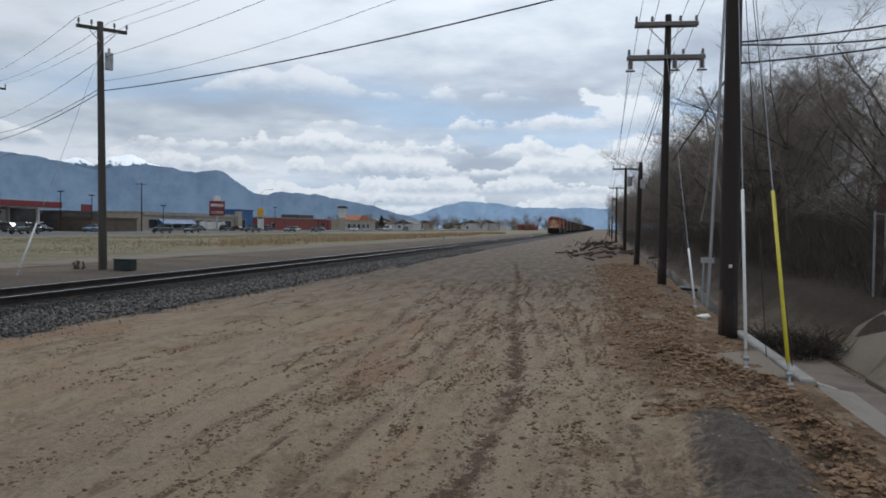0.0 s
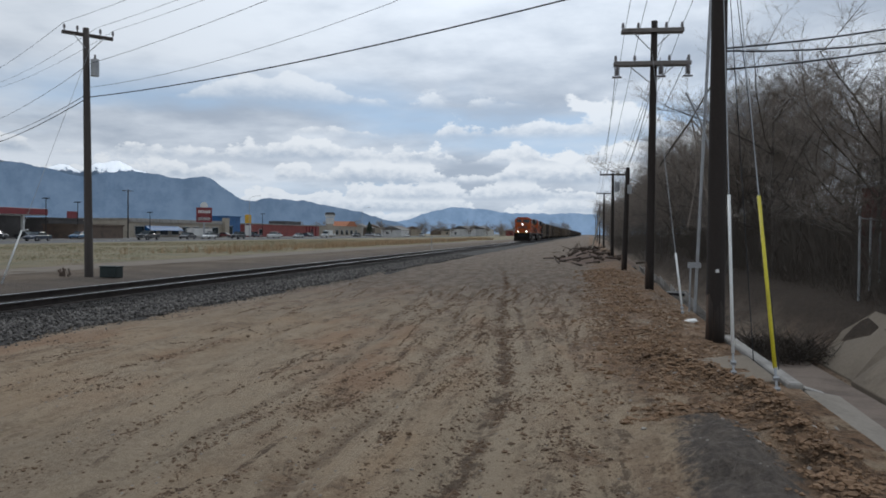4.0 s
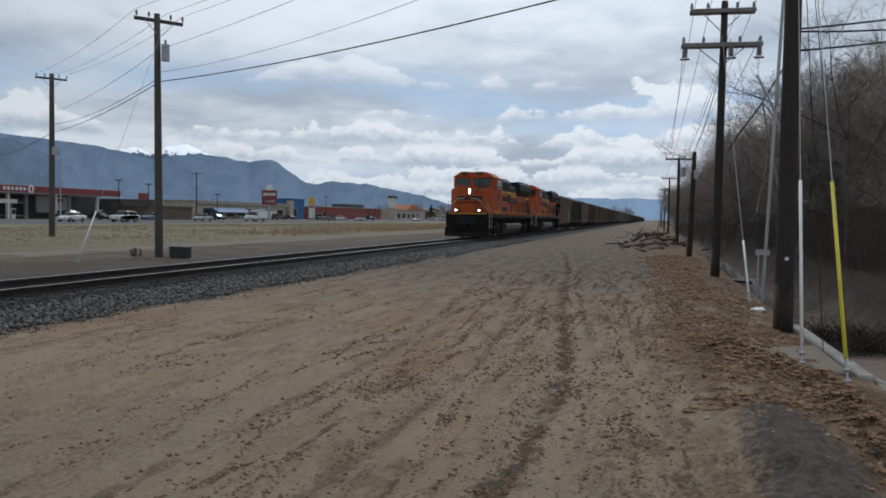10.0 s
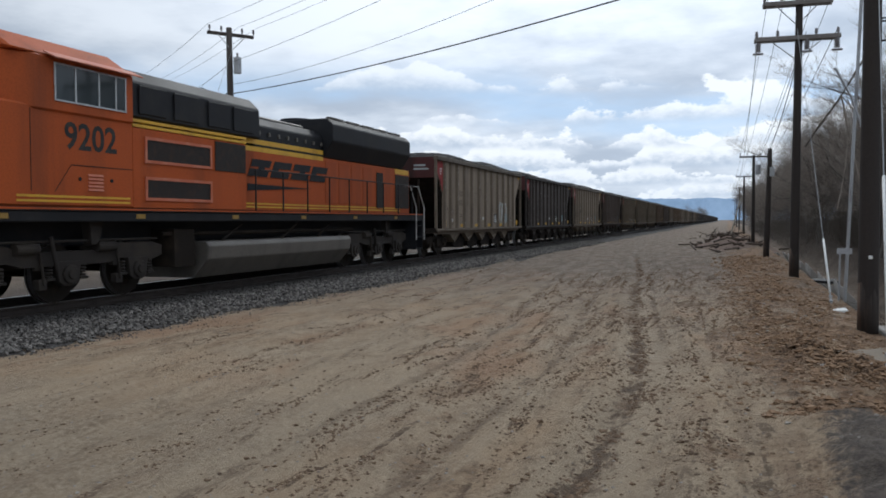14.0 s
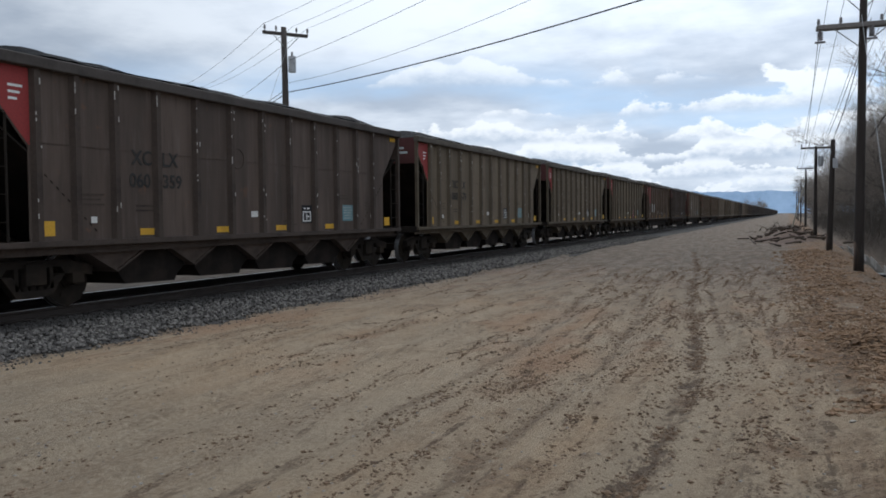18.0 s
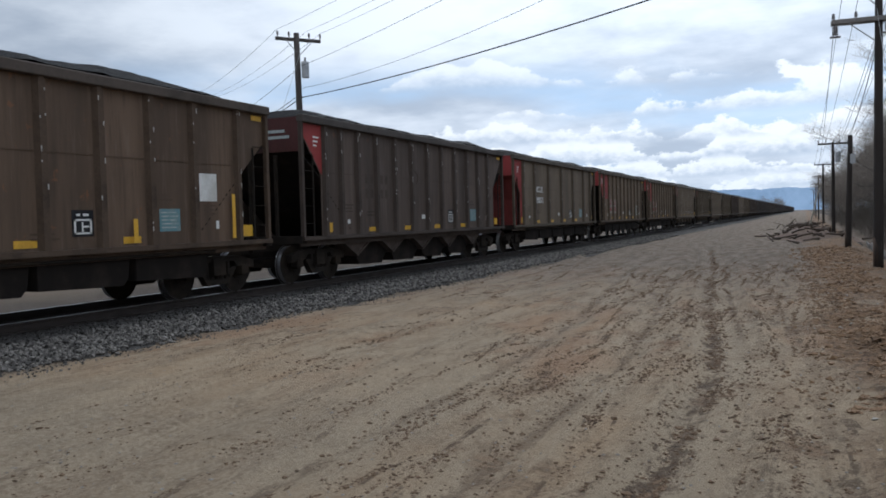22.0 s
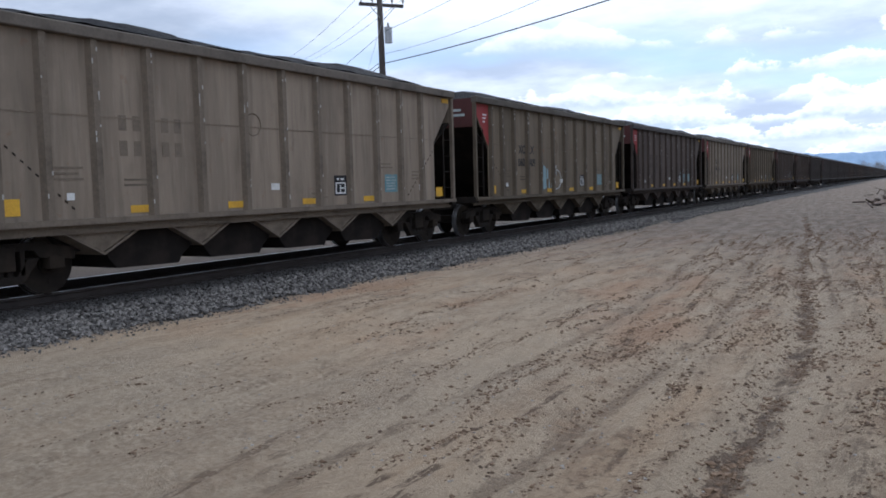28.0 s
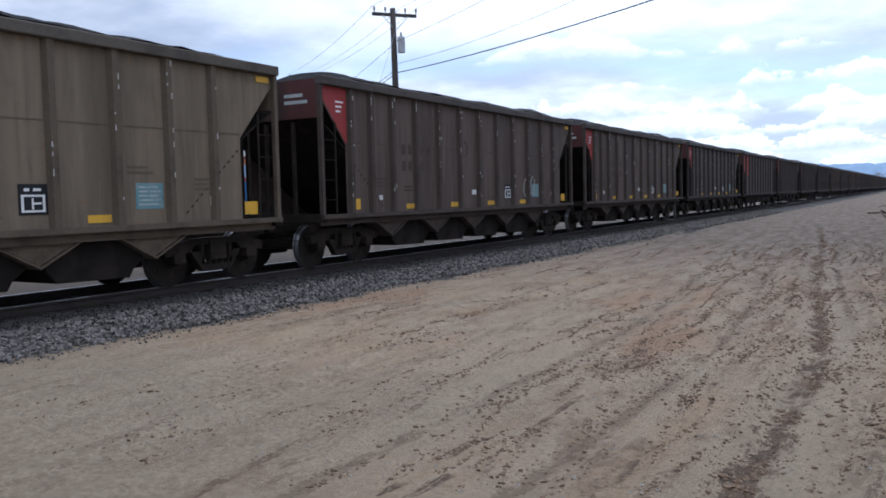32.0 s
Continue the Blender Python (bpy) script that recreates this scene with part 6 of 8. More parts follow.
brush_pile(3.2, 24.0, -1.0, 1.6, 160, 8, "grey dead branches lying in the ditch", BARK, 0.01, 1.0)
OLDW = mat("old_broken_timber", (0.10, 0.072, 0.054), (0.05, 0.036, 0.028), 1.5, 24, 0.95, 0, 0.5)
rr = random.Random(8)
heap = fresh()
g = 14
verts = [[heap.verts.new((-2.6 + 5.2 * i / g, -11 + 22 * j / g, 0.82 * math.exp(-((-2.6 + 5.2 * i / g) / 1.25) ** 2 - ((-11 + 22 * j / g) / 6.0) ** 2) + 0.06 * noise.fractal((i * 0.9, j * 0.9, 2.0), 0.8, 2, 3) - 0.06)) for i in range(g + 1)] for j in range(g + 1)]
for j in range(g):
    for i in range(g):
        heap.faces.new((verts[j][i], verts[j][i + 1], verts[j + 1][i + 1], verts[j + 1][i]))
solid("earth_mound", heap, mat("dark_earth", (0.12, 0.075, 0.052), (0.17, 0.11, 0.076), 1.2, 12, 0.95, 0, 0.9, 0.05), "low heap of dark earth under broken timbers", "earth heap", m=pose(0.1, 58, 0.0), smooth=True)
for i in range(64):
    x, y = rr.gauss(0.0, 1.0), 57 + rr.gauss(0, 5.0)
    ln, a, e = rr.uniform(0.3, 1.25), rr.uniform(0, 6.28), rr.uniform(-0.05, 0.25)
    d = Vector((math.cos(a), math.sin(a), math.tan(e))) * ln * 0.5
    z = 0.78 * math.exp(-((x - 0.1) / 1.25) ** 2 - ((y - 58) / 6.0) ** 2)
    bm = rod(fresh(), -d, d, rr.uniform(0.03, 0.09), rr.uniform(0.025, 0.06), 6)
    solid("broken_timber", bm, OLDW, "broken weathered timber thrown on an earth heap", "timber", "timbers on the heap", m=pose(x, y, z + abs(d.z) + 0.04))
brush_pile(-0.4, 60, 0.35, 2.0, 70, 21, "dead branches heaped with old timbers", OLDW, 0.03, 0.9)

# clods of turned soil along the berm, and pebbles
CLOD = mat("soil_clods", (0.27, 0.165, 0.092), (0.125, 0.078, 0.046), 4, 25, 0.95, 0, 0.4, space="World")
CRUMB = mat("damp_crumbs", (0.19, 0.12, 0.07), (0.09, 0.057, 0.035), 4, 25, 0.95, 0, 0.4, space="World")
PEB = mat("pale_pebbles", (0.42, 0.38, 0.33), (0.26, 0.22, 0.18), 4, 30, 0.9, space="World")


def scatter(name, spots, m, label, cat):
    v, f = [], []
    base = [(1, 0, 0), (-1, 0, 0), (0, 1, 0), (0, -1, 0), (0, 0, 1), (0, 0, -1)]
    tri = [(4, 0, 2), (4, 2, 1), (4, 1, 3), (4, 3, 0), (5, 2, 0), (5, 1, 2), (5, 3, 1), (5, 0, 3)]
    for x, y, r in spots:
        o = len(v)
        rot = Euler((rr.random() * 6, rr.random() * 6, rr.random() * 6)).to_matrix()
        z = ground_z(x, y)
        for p in base:
            q = rot @ Vector(p) * r * rr.uniform(0.6, 1.25)
            v.append((x + q.x * 1.2, y + q.y * 1.2, z + q.z * 0.6 + r * 0.15))
        f.extend([tuple(o + i for i in t) for t in tri])
    me = bpy.data.meshes.new(name)
    me.from_pydata(v, [], f)
    me.materials.append(m)
    return tagged(new(name, me), label, cat, kind="stuff")


heap_spots, spots = [], []
for _ in range(17000):      # debris over the berm, larger where it lies thick
    y = 7.5 + 32 * rr.random() ** 1.3
    x = rr.gauss(1.05, 0.5) - 0.35 * sm(y, 15, 40)
    if x < 2.1 and noise.noise((x * 1.5, y * 1.1, 6.0)) + 0.35 * rr.random() > 0.05:
        heap_spots.append((x, y, abs(rr.gauss(0, 0.013)) * (1 + y / 25) + 0.003))
for _ in range(7000):       # ridge of turned soil round the grit heap
    y = rr.uniform(4.6, 12.6)
    x = ridge_x(y) + rr.gauss(0, 0.16)
    heap_spots.append((x, y, abs(rr.gauss(0, 0.012)) + 0.004 + 0.02 * (rr.random() < 0.06)))
for _ in range(3600):       # churned main rut
    y = 3.8 + 36 * rr.random() ** 2.0
    k = RUTS[0] if rr.random() < 0.8 else rr.choice(RUTS[1:4] + RUTS[8:9])
    x = rut_x(k[0], k[1], y) + 0.10 * noise.noise((0.0, y * 1.1, 4.0)) + rr.gauss(0, 0.065)
    if -8.6 < x < 2.0 and noise.noise((k[0] * 9, y * 0.9, 2.0)) > -0.25:
        spots.append((x, y, abs(rr.gauss(0, 0.010)) * (1 + y / 40) + 0.004))
for _ in range(270):        # scraped lines of crumbs, those near the rails dragged askew
    x0, y0 = (rr.uniform(-8.0, 0.3) if rr.random() < 0.35 else rr.uniform(-4.2, 0.6)), 3.8 + 22 * rr.random() ** 1.3
    drift = rr.gauss(0.55, 0.08) if x0 < -4.2 and y0 < 6 else rr.gauss(-0.02, 0.11)
    ln, wd = rr.uniform(0.4, 1.6) * (1 + y0 / 14), rr.uniform(0.010, 0.038)
    bend = rr.uniform(-0.06, 0.06)
    for _ in range(int(rr.uniform(30, 90))):
        t = rr.random()
        x, y = x0 + drift * ln * t + bend * t * t + rr.gauss(0, wd), y0 + ln * t
        if -8.7 < x < 1.9:
            spots.append((x, y, abs(rr.gauss(0, 0.0062)) * (1 + y / 20) + 0.002))
for cx, cy, sx, sy, n in ((-1.85, 13.4, 0.38, 1.5, 900), (-1.4, 9.6, 0.16, 0.5, 260), (-0.15, 6.7, 0.22, 0.35, 260), (-0.5, 9.3, 0.14, 0.9, 300), (-3.0, 6.6, 0.12, 0.9, 240), (-2.3, 8.2, 0.3, 0.8, 380), (-5.5, 8.4, 0.5, 0.5, 260)):
    for _ in range(n):      # churned patches of crumbs
        spots.append((rr.gauss(cx, sx), rr.gauss(cy, sy), abs(rr.gauss(0, 0.009)) + 0.003))
lumps = 0
while lumps < 2200:      # crumbs thrown up in rows by the tyres
    y = 3.6 + 24 * rr.random() ** 1.5
    x = rr.uniform(-8.2, 0.6)
    lane = x + 0.105 * (y - BEND)
    n = noise.fractal((lane * 2.3, y * 0.22, 7.7), 0.8, 2.1, 3) + 0.5 * noise.noise((x * 1.3, y * 0.8, 3.1))
    if n > 0.22 + 0.3 * rr.random():
        spots.append((x + rr.gauss(0, 0.02), y, abs(rr.gauss(0, 0.0065)) * (1 + y / 30) + 0.002))
        lumps += 1
scatter("berm_clods", heap_spots, CLOD, "brown clods of turned soil along the berm", "soil")
scatter("soil_clods", spots, CRUMB, "dark damp crumbs of soil in the wheel tracks", "soil")
scatter("pebbles", [(rr.uniform(-8.5, 2.0), 4 + 26 * rr.random() ** 1.6, rr.uniform(0.005, 0.016)) for _ in range(1500)] + [(rr.gauss(1.1, 0.5), 6 + 22 * rr.random(), rr.uniform(0.008, 0.03)) for _ in range(150)], PEB, "small pale pebbles scattered on the dirt", "pebbles")
slab("litter_slab", [(1.75, 16.9, 0.05), (2.1, 17.0, 0.04), (2.1, 16.6, 0.04), (1.8, 16.55, 0.05)], 0, 0.06, WHITE, "white scrap of board lying on the berm", "scrap")
slab("litter_slab", [(2.3, 27.9, -0.1), (3.2, 28.2, -0.15), (3.2, 27.6, -0.2), (2.35, 27.4, -0.12)], 0, 0.08, BLACK, "black sheet of scrap beside the ditch", "scrap")


# ---- bare trees ----
def grow(seed, h):
    """Trunk, limbs and a crown of fine bare twigs."""
    r = random.Random(seed)
    wood, tw = fresh(), ([], [])

    def twig(p, q, a, b):
        """One thin three-sided length of twig."""
        v, f = tw
        o = len(v)
        u = (q - p).orthogonal().normalized()
        w = (q - p).normalized().cross(u)
        ring = (u, u * -0.5 + w * 0.87, u * -0.5 - w * 0.87)
        if b:
            v.extend([p + c * a for c in ring] + [q + c * b for c in ring])
            f.extend([(o, o + 1, o + 4, o + 3), (o + 1, o + 2, o + 5, o + 4), (o + 2, o, o + 3, o + 5)])
        else:
            v.extend([p + c * a for c in ring] + [q])
            f.extend([(o, o + 1, o + 3), (o + 1, o + 2, o + 3), (o + 2, o, o + 3)])

    def branch(p, d, ln, w, lev):
        pts, n = [p], (5, 4, 3, 2, 1)[lev]
        for i in range(n):
            d = (d + Vector((r.uniform(-1, 1), r.uniform(-1, 1), r.uniform(-0.4, 0.7))) * (0.22 if lev else 0.1)).normalized()
            pts.append(pts[-1] + d * ln / n)
        for i in range(n):
            a, b = w * (1 - 0.6 * i / n), w * (1 - 0.6 * (i + 1) / n)
            if lev < 3:
                rod(wood, pts[i], pts[i + 1], a, b, (7, 5, 4)[lev], False)
            else:
                twig(pts[i], pts[i + 1], a, b if lev == 3 else 0)
        if lev >= 4:
            return
        for k in range((11, 7, 8, 13)[lev]):
            t = r.uniform(0.15, 1.0) if lev else r.uniform(0.2, 1.0)
            i = min(n - 1, int(t * n))
            q = pts[i].lerp(pts[i + 1], t * n - i)
            side = Vector((r.uniform(-1, 1), r.uniform(-1, 1), r.uniform(-0.35, 0.45))).normalized()
            dd = (d * r.uniform(0.3, 0.9) + side * r.uniform(0.6, 1.05) + Vector((0, 0, 0.14))).normalized()
            branch(q, dd, ln * r.uniform(0.42, 0.66), max(w * 0.40, 0.0038), lev + 1)

    branch(Vector((0, 0, 0)), Vector((r.uniform(-0.1, 0.1), r.uniform(-0.1, 0.1), 1)).normalized(), h * 0.56, h * 0.0085, 0)
    me = bpy.data.meshes.new("crown")
    me.from_pydata([tuple(p) for p in tw[0]], [], tw[1])
    me.materials.append(TWIG)
    return mesh_of("trunk", wood, BARK), me


KINDS = [grow(s, h) for s, h in ((2, 11.5), (5, 10.5), (9, 9.5), (14, 8.0), (23, 11.0))]


def tree(x, y, k, turn, s):
    t = thing("bare_tree", "leafless grey-brown tree with dense fine twigs", "tree", "bare trees along the ditch", m=pose(x, y, ground_z(x, y) - 0.1, 0, 0, turn) @ Matrix.Scale(s, 4))
    part("trunk", KINDS[k][0], None, t)
    part("crown", KINDS[k][1], None, t)


rr = random.Random(17)
for i in range(62):
    y = 20 + 2.3 * i + 0.022 * i * i + rr.uniform(-0.8, 0.8)
    x = 6.6 + rr.uniform(-0.9, 4.2) * (1 if y < 60 else 0.7) - 1.2 * sm(y, 60, 140)
    tree(x, y, rr.randrange(5), rr.uniform(0, 360), rr.uniform(0.85, 1.05) * (0.88 + 0.20 * sm(y, 26, 48)))
for i in range(26):
    tree(6.2 + rr.uniform(-0.5, 5.0), 36 + i * 3.4, rr.randrange(5), rr.uniform(0, 360), rr.uniform(0.8, 1.05))
for i in range(6):
    tree(rr.uniform(11, 17), 26 + i * 7, rr.randrange(5), rr.uniform(0, 360), rr.uniform(0.72, 0.85) + 0.2 * sm(i, 1, 5))


# a dead limb that leans out of the trees towards the poles, its tip split and hanging
snag = thing("leaning_snag", "dead leaning tree with a pale split limb hanging down", "tree", m=pose(3.87, 26.6, ground_z(3.87, 26.6) - 0.1))
part("trunk", bar(fresh(), [(0, 0, 0), (0.02, -0.2, 3.0), (0.0, -0.4, 6.0), (-0.05, -0.6, 8.1)], 0.07, 7), DEADW, snag)
part("limb", bar(fresh(), [(-0.02, -0.55, 7.9), (-0.5, -0.9, 7.1), (-0.95, -1.0, 6.3), (-1.5, -1.0, 5.5), (-1.8, -0.9, 5.0)], 0.028, 6), BARK, snag)
split = fresh()
bar(split, [(-0.9, -1.0, 6.4), (-0.75, -1.05, 5.6), (-0.55, -1.1, 4.6), (-0.42, -1.1, 4.0)], 0.028, 5)
bar(split, [(-0.88, -1.0, 6.36), (-0.6, -1.05, 6.0), (-0.5, -1.05, 5.5)], 0.022, 5)
bar(split, [(-0.72, -1.04, 5.6), (-0.78, -1.1, 4.4), (-0.98, -1.1, 3.2)], 0.02, 5)
part("split_wood", split, TWIG, snag, "pale bare split wood")


def thicket(y0, y1, n, x0, x1, hmax, seed, label):
    """Undergrowth of upright shoots; nobody could count them."""
    r = random.Random(seed)
    v, f = [], []
    for _ in range(n):
        x, y = r.uniform(x0, x1), r.uniform(y0, y1)
        h = hmax * (0.2 + 0.8 * r.random() ** 1.8)
        p = Vector((x, y, ground_z(x, y) - 0.05))
        d = Vector((r.uniform(-0.7, 0.7), r.uniform(-0.7, 0.7), 1)).normalized()
        w = 0.004 + 0.005 * r.random()
        for k in range(3):
            q = p + d * h / 3
            u = Vector((w * (1 - k * 0.28), 0, 0))
            u2 = Vector((0, w * (1 - k * 0.28), 0))
            o = len(v)
            v.extend([p + u, p - u, p + u2, q + u * 0.7, q - u * 0.7, q + u2 * 0.7])
            f.extend([(o, o + 1, o + 4, o + 3), (o + 1, o + 2, o + 5, o + 4), (o + 2, o, o + 3, o + 5)])
            for _ in range(5):
                e = (d + Vector((r.uniform(-1, 1), r.uniform(-1, 1), r.uniform(-0.2, 0.6)))).normalized() * h * r.uniform(0.15, 0.35)
                o = len(v)
                v.extend([q + u * 0.5, q - u * 0.5, q + e])
                f.append((o, o + 1, o + 2))
            p = q
            d = (d + Vector((r.uniform(-0.3, 0.3), r.uniform(-0.3, 0.3), 0.1))).normalized()
    me = bpy.data.meshes.new("undergrowth")
    me.from_pydata([tuple(a) for a in v], [], f)
    me.materials.append(SHOOT)
    return tagged(new("undergrowth", me), label, "undergrowth", kind="stuff")


thicket(14, 60, 6500, 6.6, 12.0, 3.2, 31, "dense dark leafless undergrowth below the trees")
thicket(60, 190, 3000, 5.0, 10.0, 4.2, 32, "far leafless undergrowth along the ditch")
thicket(18, 110, 9000, 10.0, 19.0, 5.5, 33, "deep leafless thicket behind the trees")

# house and shed among the trees
SIDING = mat("white_siding", (0.62, 0.62, 0.6), (0.5, 0.5, 0.48), 1, 20, 0.7)
house = thing("house", "white lap-sided house with a low dark roof among trees", "house", m=pose(8.5, 18.2, ground_z(8.5, 18.2)))
part("wall", box(fresh(), 0.03, 6, 0.03, 7, 0, 3.5), SIDING, house)
board = mesh_of("siding_board", prism(fresh(), [(-0.012, 0.0), (0.03, 0.0), (0.03, 0.145), (0.012, 0.145)], "y", 0, 7.03), SIDING)
board2 = mesh_of("siding_board", prism(fresh(), [(-0.012, 0.0), (0.03, 0.0), (0.03, 0.145), (0.012, 0.145)], "x", 0, 6.0), SIDING)
for i in range(23):
    part("siding_board", board, None, house, at=(0, 0, 0.05 + i * 0.15))
    part("siding_board", board2, None, house, at=(0, 0, 0.05 + i * 0.15))
part("roof", prism(fresh(), [(-0.5, 3.3), (3, 4.9), (6.5, 3.3), (6.5, 3.45), (3, 5.08), (-0.5, 3.45)], "y", -0.6, 7.6), mat("dark_shingles", (0.06, 0.055, 0.052), None, 2, 40, 0.9), house)
part("footing", box(fresh(), -0.05, 6, -0.05, 7, -0.3, 0.06), CONC, house)
shed = thing("shed", "dark red metal shed standing behind trees", "shed", m=pose(9.5, 27.5, ground_z(9.5, 27.5)))
part("wall", box(fresh(), 0, 5, 0, 4, 0, 2.9), mat("dull_red_metal", (0.16, 0.03, 0.028), (0.1, 0.025, 0.022), 1, 20, 0.7), shed)
for i in range(12):
    part("wall_rib", box(fresh(), 0.1 + i * 0.41, 0.16 + i * 0.41, -0.02, 0.0, 0, 2.9), RED, shed)
part("roof", prism(fresh(), [(-0.2, 2.9), (5.2, 2.9), (5.2, 3.0), (2.5, 3.6), (-0.2, 3.0)], "y", -0.2, 4.2), GALV, shed)
fence = thing("fence", "grey steel fence posts with thin rails by the trees", "fence", m=pose(6.6, 22.0, ground_z(6.6, 22.0)))
for i in range(5):
    part("post", rod(fresh(), (i * 0.75, i * 1.6, 0), (i * 0.75, i * 1.6, 2.1), 0.03, seg=6), GALV, fence)
part("rail", rod(fresh(), (0, 0, 2.05), (3.0, 6.4, 2.05), 0.02, seg=6), GALV, fence)


# ---- far side: utility box, road, town ----
box_ob = thing("utility_box", "dark green utility box standing beside the pole", "utility box", m=pose(-17.15, 27.75, ground_z(-17.15, 27.75)))
GREENB = mat("dark_green_plastic", (0.02, 0.032, 0.03), None, 2, 20, 0.6)
part("body", box(fresh(), -0.33, 0.33, -0.25, 0.25, 0, 0.38), GREENB, box_ob, bevel=0.03)
part("lid", box(fresh(), -0.35, 0.35, -0.27, 0.27, 0.382, 0.43), GREENB, box_ob, bevel=0.02)
rr = random.Random(4)
for i in range(7):
    bm = rod(fresh(), (0, 0, 0.03), (rr.uniform(-0.25, 0.25), rr.uniform(-0.1, 0.1), rr.uniform(0.05, 0.35)), 0.04, 0.03, 6)
    solid("scrap_wood", bm, OLDW, "small dark scrap of wood in the grass", "scrap", "scraps by the pole", m=pose(-18.6 - rr.random() * 0.5, 27.2 + rr.random(), ground_z(-18.7, 27.5)))

ASPH = mat("worn_asphalt", (0.11, 0.108, 0.105), (0.075, 0.074, 0.072), 0.4, 12, 0.9, 0, 0.3, space="World")
LOT = mat("pale_lot_asphalt", (0.17, 0.165, 0.158), (0.12, 0.118, 0.115), 0.15, 8, 0.9, 0, 0.3, space="World")


def strip(name, x0, x1, y0, y1, z, m, label, cat):
    n = 40
    v = [(x, y0 + (y1 - y0) * i / n, z) for i in range(n + 1) for x in (x0, x1)]
    me = bpy.data.meshes.new(name)
    me.from_pydata(v, [], [(2 * i, 2 * i + 1, 2 * i + 3, 2 * i + 2) for i in range(n)])
    me.materials.append(m)
    return tagged(new(name, me), label, cat, kind="structure")


strip("road", -90, -70, -400, 1500, 0.012, ASPH, "grey asphalt road with traffic", "road")
strip("parking_lot", -135, -91.2, -100, 480, 0.010, LOT, "pale asphalt parking lot before shops", "parking lot")
strip("dirt_track", -24.5, -21.5, -60, 300, 0.02, mat("pale_dirt", (0.20, 0.16, 0.12), (0.14, 0.112, 0.085), 0.5, 8, 0.95, space="World"), "pale dirt track along the grass", "dirt track")
bm = fresh()
for i in range(60):
    box(bm, -80.1, -79.9, -100 + i * 12, -96 + i * 12, 0.016, 0.02)
tagged(solid("lane_line", bm, WHITE, "worn white lane dashes on asphalt", "road marking"), kind="stuff")
solid("roadside_kerb", box(fresh(), -91.2, -90.9, -100, 480, -0.05, 0.15), CONC, "long pale concrete kerb beside the road", "kerb", kind="structure")


def facade(name, label, cat, x, y0, y1, h, depth, wall, trim=None, roof=None, windows=(), band=None):
    b = thing(name, label, cat, "shops along the road", m=pose(x, 0, 0))
    part("wall", box(fresh(), -depth, 0, y0, y1, 0, h), wall, b)
    part("roof", box(fresh(), -depth - 0.2, 0.25, y0 - 0.2, y1 + 0.2, h + 0.002, h + 0.35), roof or trim or CONC, b)
    for wy, w, z0, z1 in windows:
        win = part("window", box(fresh(), 0.002, 0.05, wy, wy + w, z0, z1), GLASS, b)
        bm = fresh()
        for a, c, d, e in ((wy - 0.1, wy + w + 0.1, z1, z1 + 0.1), (wy - 0.1, wy + w + 0.1, z0 - 0.1, z0), (wy - 0.1, wy, z0, z1), (wy + w, wy + w + 0.1, z0, z1)):
            box(bm, 0.002, 0.09, a, c, d, e)
        part("window_frame", bm, SASH, win)
    if band:
        part("fascia", box(fresh(), 0.003, 0.4, y0, y1, band[0], band[1]), band[2], b)
    return b


BEIGE = mat("beige_stucco", (0.40, 0.35, 0.28), (0.32, 0.28, 0.22), 0.3, 6, 0.9)
BRICKR = mat("dull_red_wall", (0.26, 0.065, 0.055), (0.19, 0.055, 0.05), 0.3, 8, 0.85)
WHITEW = mat("white_stucco", (0.66, 0.65, 0.62), (0.52, 0.51, 0.49), 0.3, 8, 0.85)
DARKW = mat("dark_shopfront", (0.06, 0.055, 0.052), (0.10, 0.09, 0.085), 0.4, 6, 0.7)
REDF = mat("red_canopy_fascia", (0.22, 0.028, 0.034), (0.15, 0.026, 0.028), 0.4, 8, 0.55)
BLUEA = mat("blue_awning", (0.02, 0.11, 0.28), (0.02, 0.085, 0.22), 0.5, 8, 0.6)
BROWNW = mat("brown_wood_wall", (0.14, 0.10, 0.075), (0.09, 0.07, 0.055), 0.5, 8, 0.9)
TERRA = mat("terracotta_roof", (0.45, 0.17, 0.08), (0.35, 0.14, 0.07), 0.6, 8, 0.9)

gas = facade("gas_station_store", "low gas station store with dark windows and white panel", "shop", -118, 112, 158, 4.6, 14, DARKW, CONC, None, [(116 + i * 4.2, 3.4, 0.6, 2.9) for i in range(5)])
part("white_panel", box(fresh(), 0.06, 0.5, 139, 147.5, 1.2, 4.4), WHITEW, gas, "white stucco panel")
part("white_panel", box(fresh(), 0.06, 0.3, 112.5, 118.5, 0.4, 3.9), WHITEW, gas, "white stucco panel")
part("red_board", box(fresh(), 0.5, 0.56, 144, 146.2, 3.4, 4.1), REDF, gas)
canopy = thing("fuel_canopy", "wide red fuel canopy on white columns over pumps", "canopy", m=pose(-108, 0, 0))
part("fascia", box(fresh(), -9, 0, 106, 152, 4.75, 6.0), REDF, canopy, bevel=0.05)
part("soffit", box(fresh(), -8.9, -0.1, 106.1, 151.9, 4.66, 4.748), WHITEW, canopy)
for y in (110, 122, 134, 146):
    for x in (-1.2, -7.8):
        part("column", box(fresh(), x - 0.25, x + 0.25, y - 0.25, y + 0.25, 0, 4.66), WHITEW, canopy)
    pm = part("fuel_pump", box(fresh(), -1.8, -1.3, y + 1.0, y + 2.0, 0, 1.9), WHITE, canopy, bevel=0.04)
    part("pump_panel", box(fresh(), -1.298, -1.28, y + 1.1, y + 1.9, 0.9, 1.7), BLACK, pm)
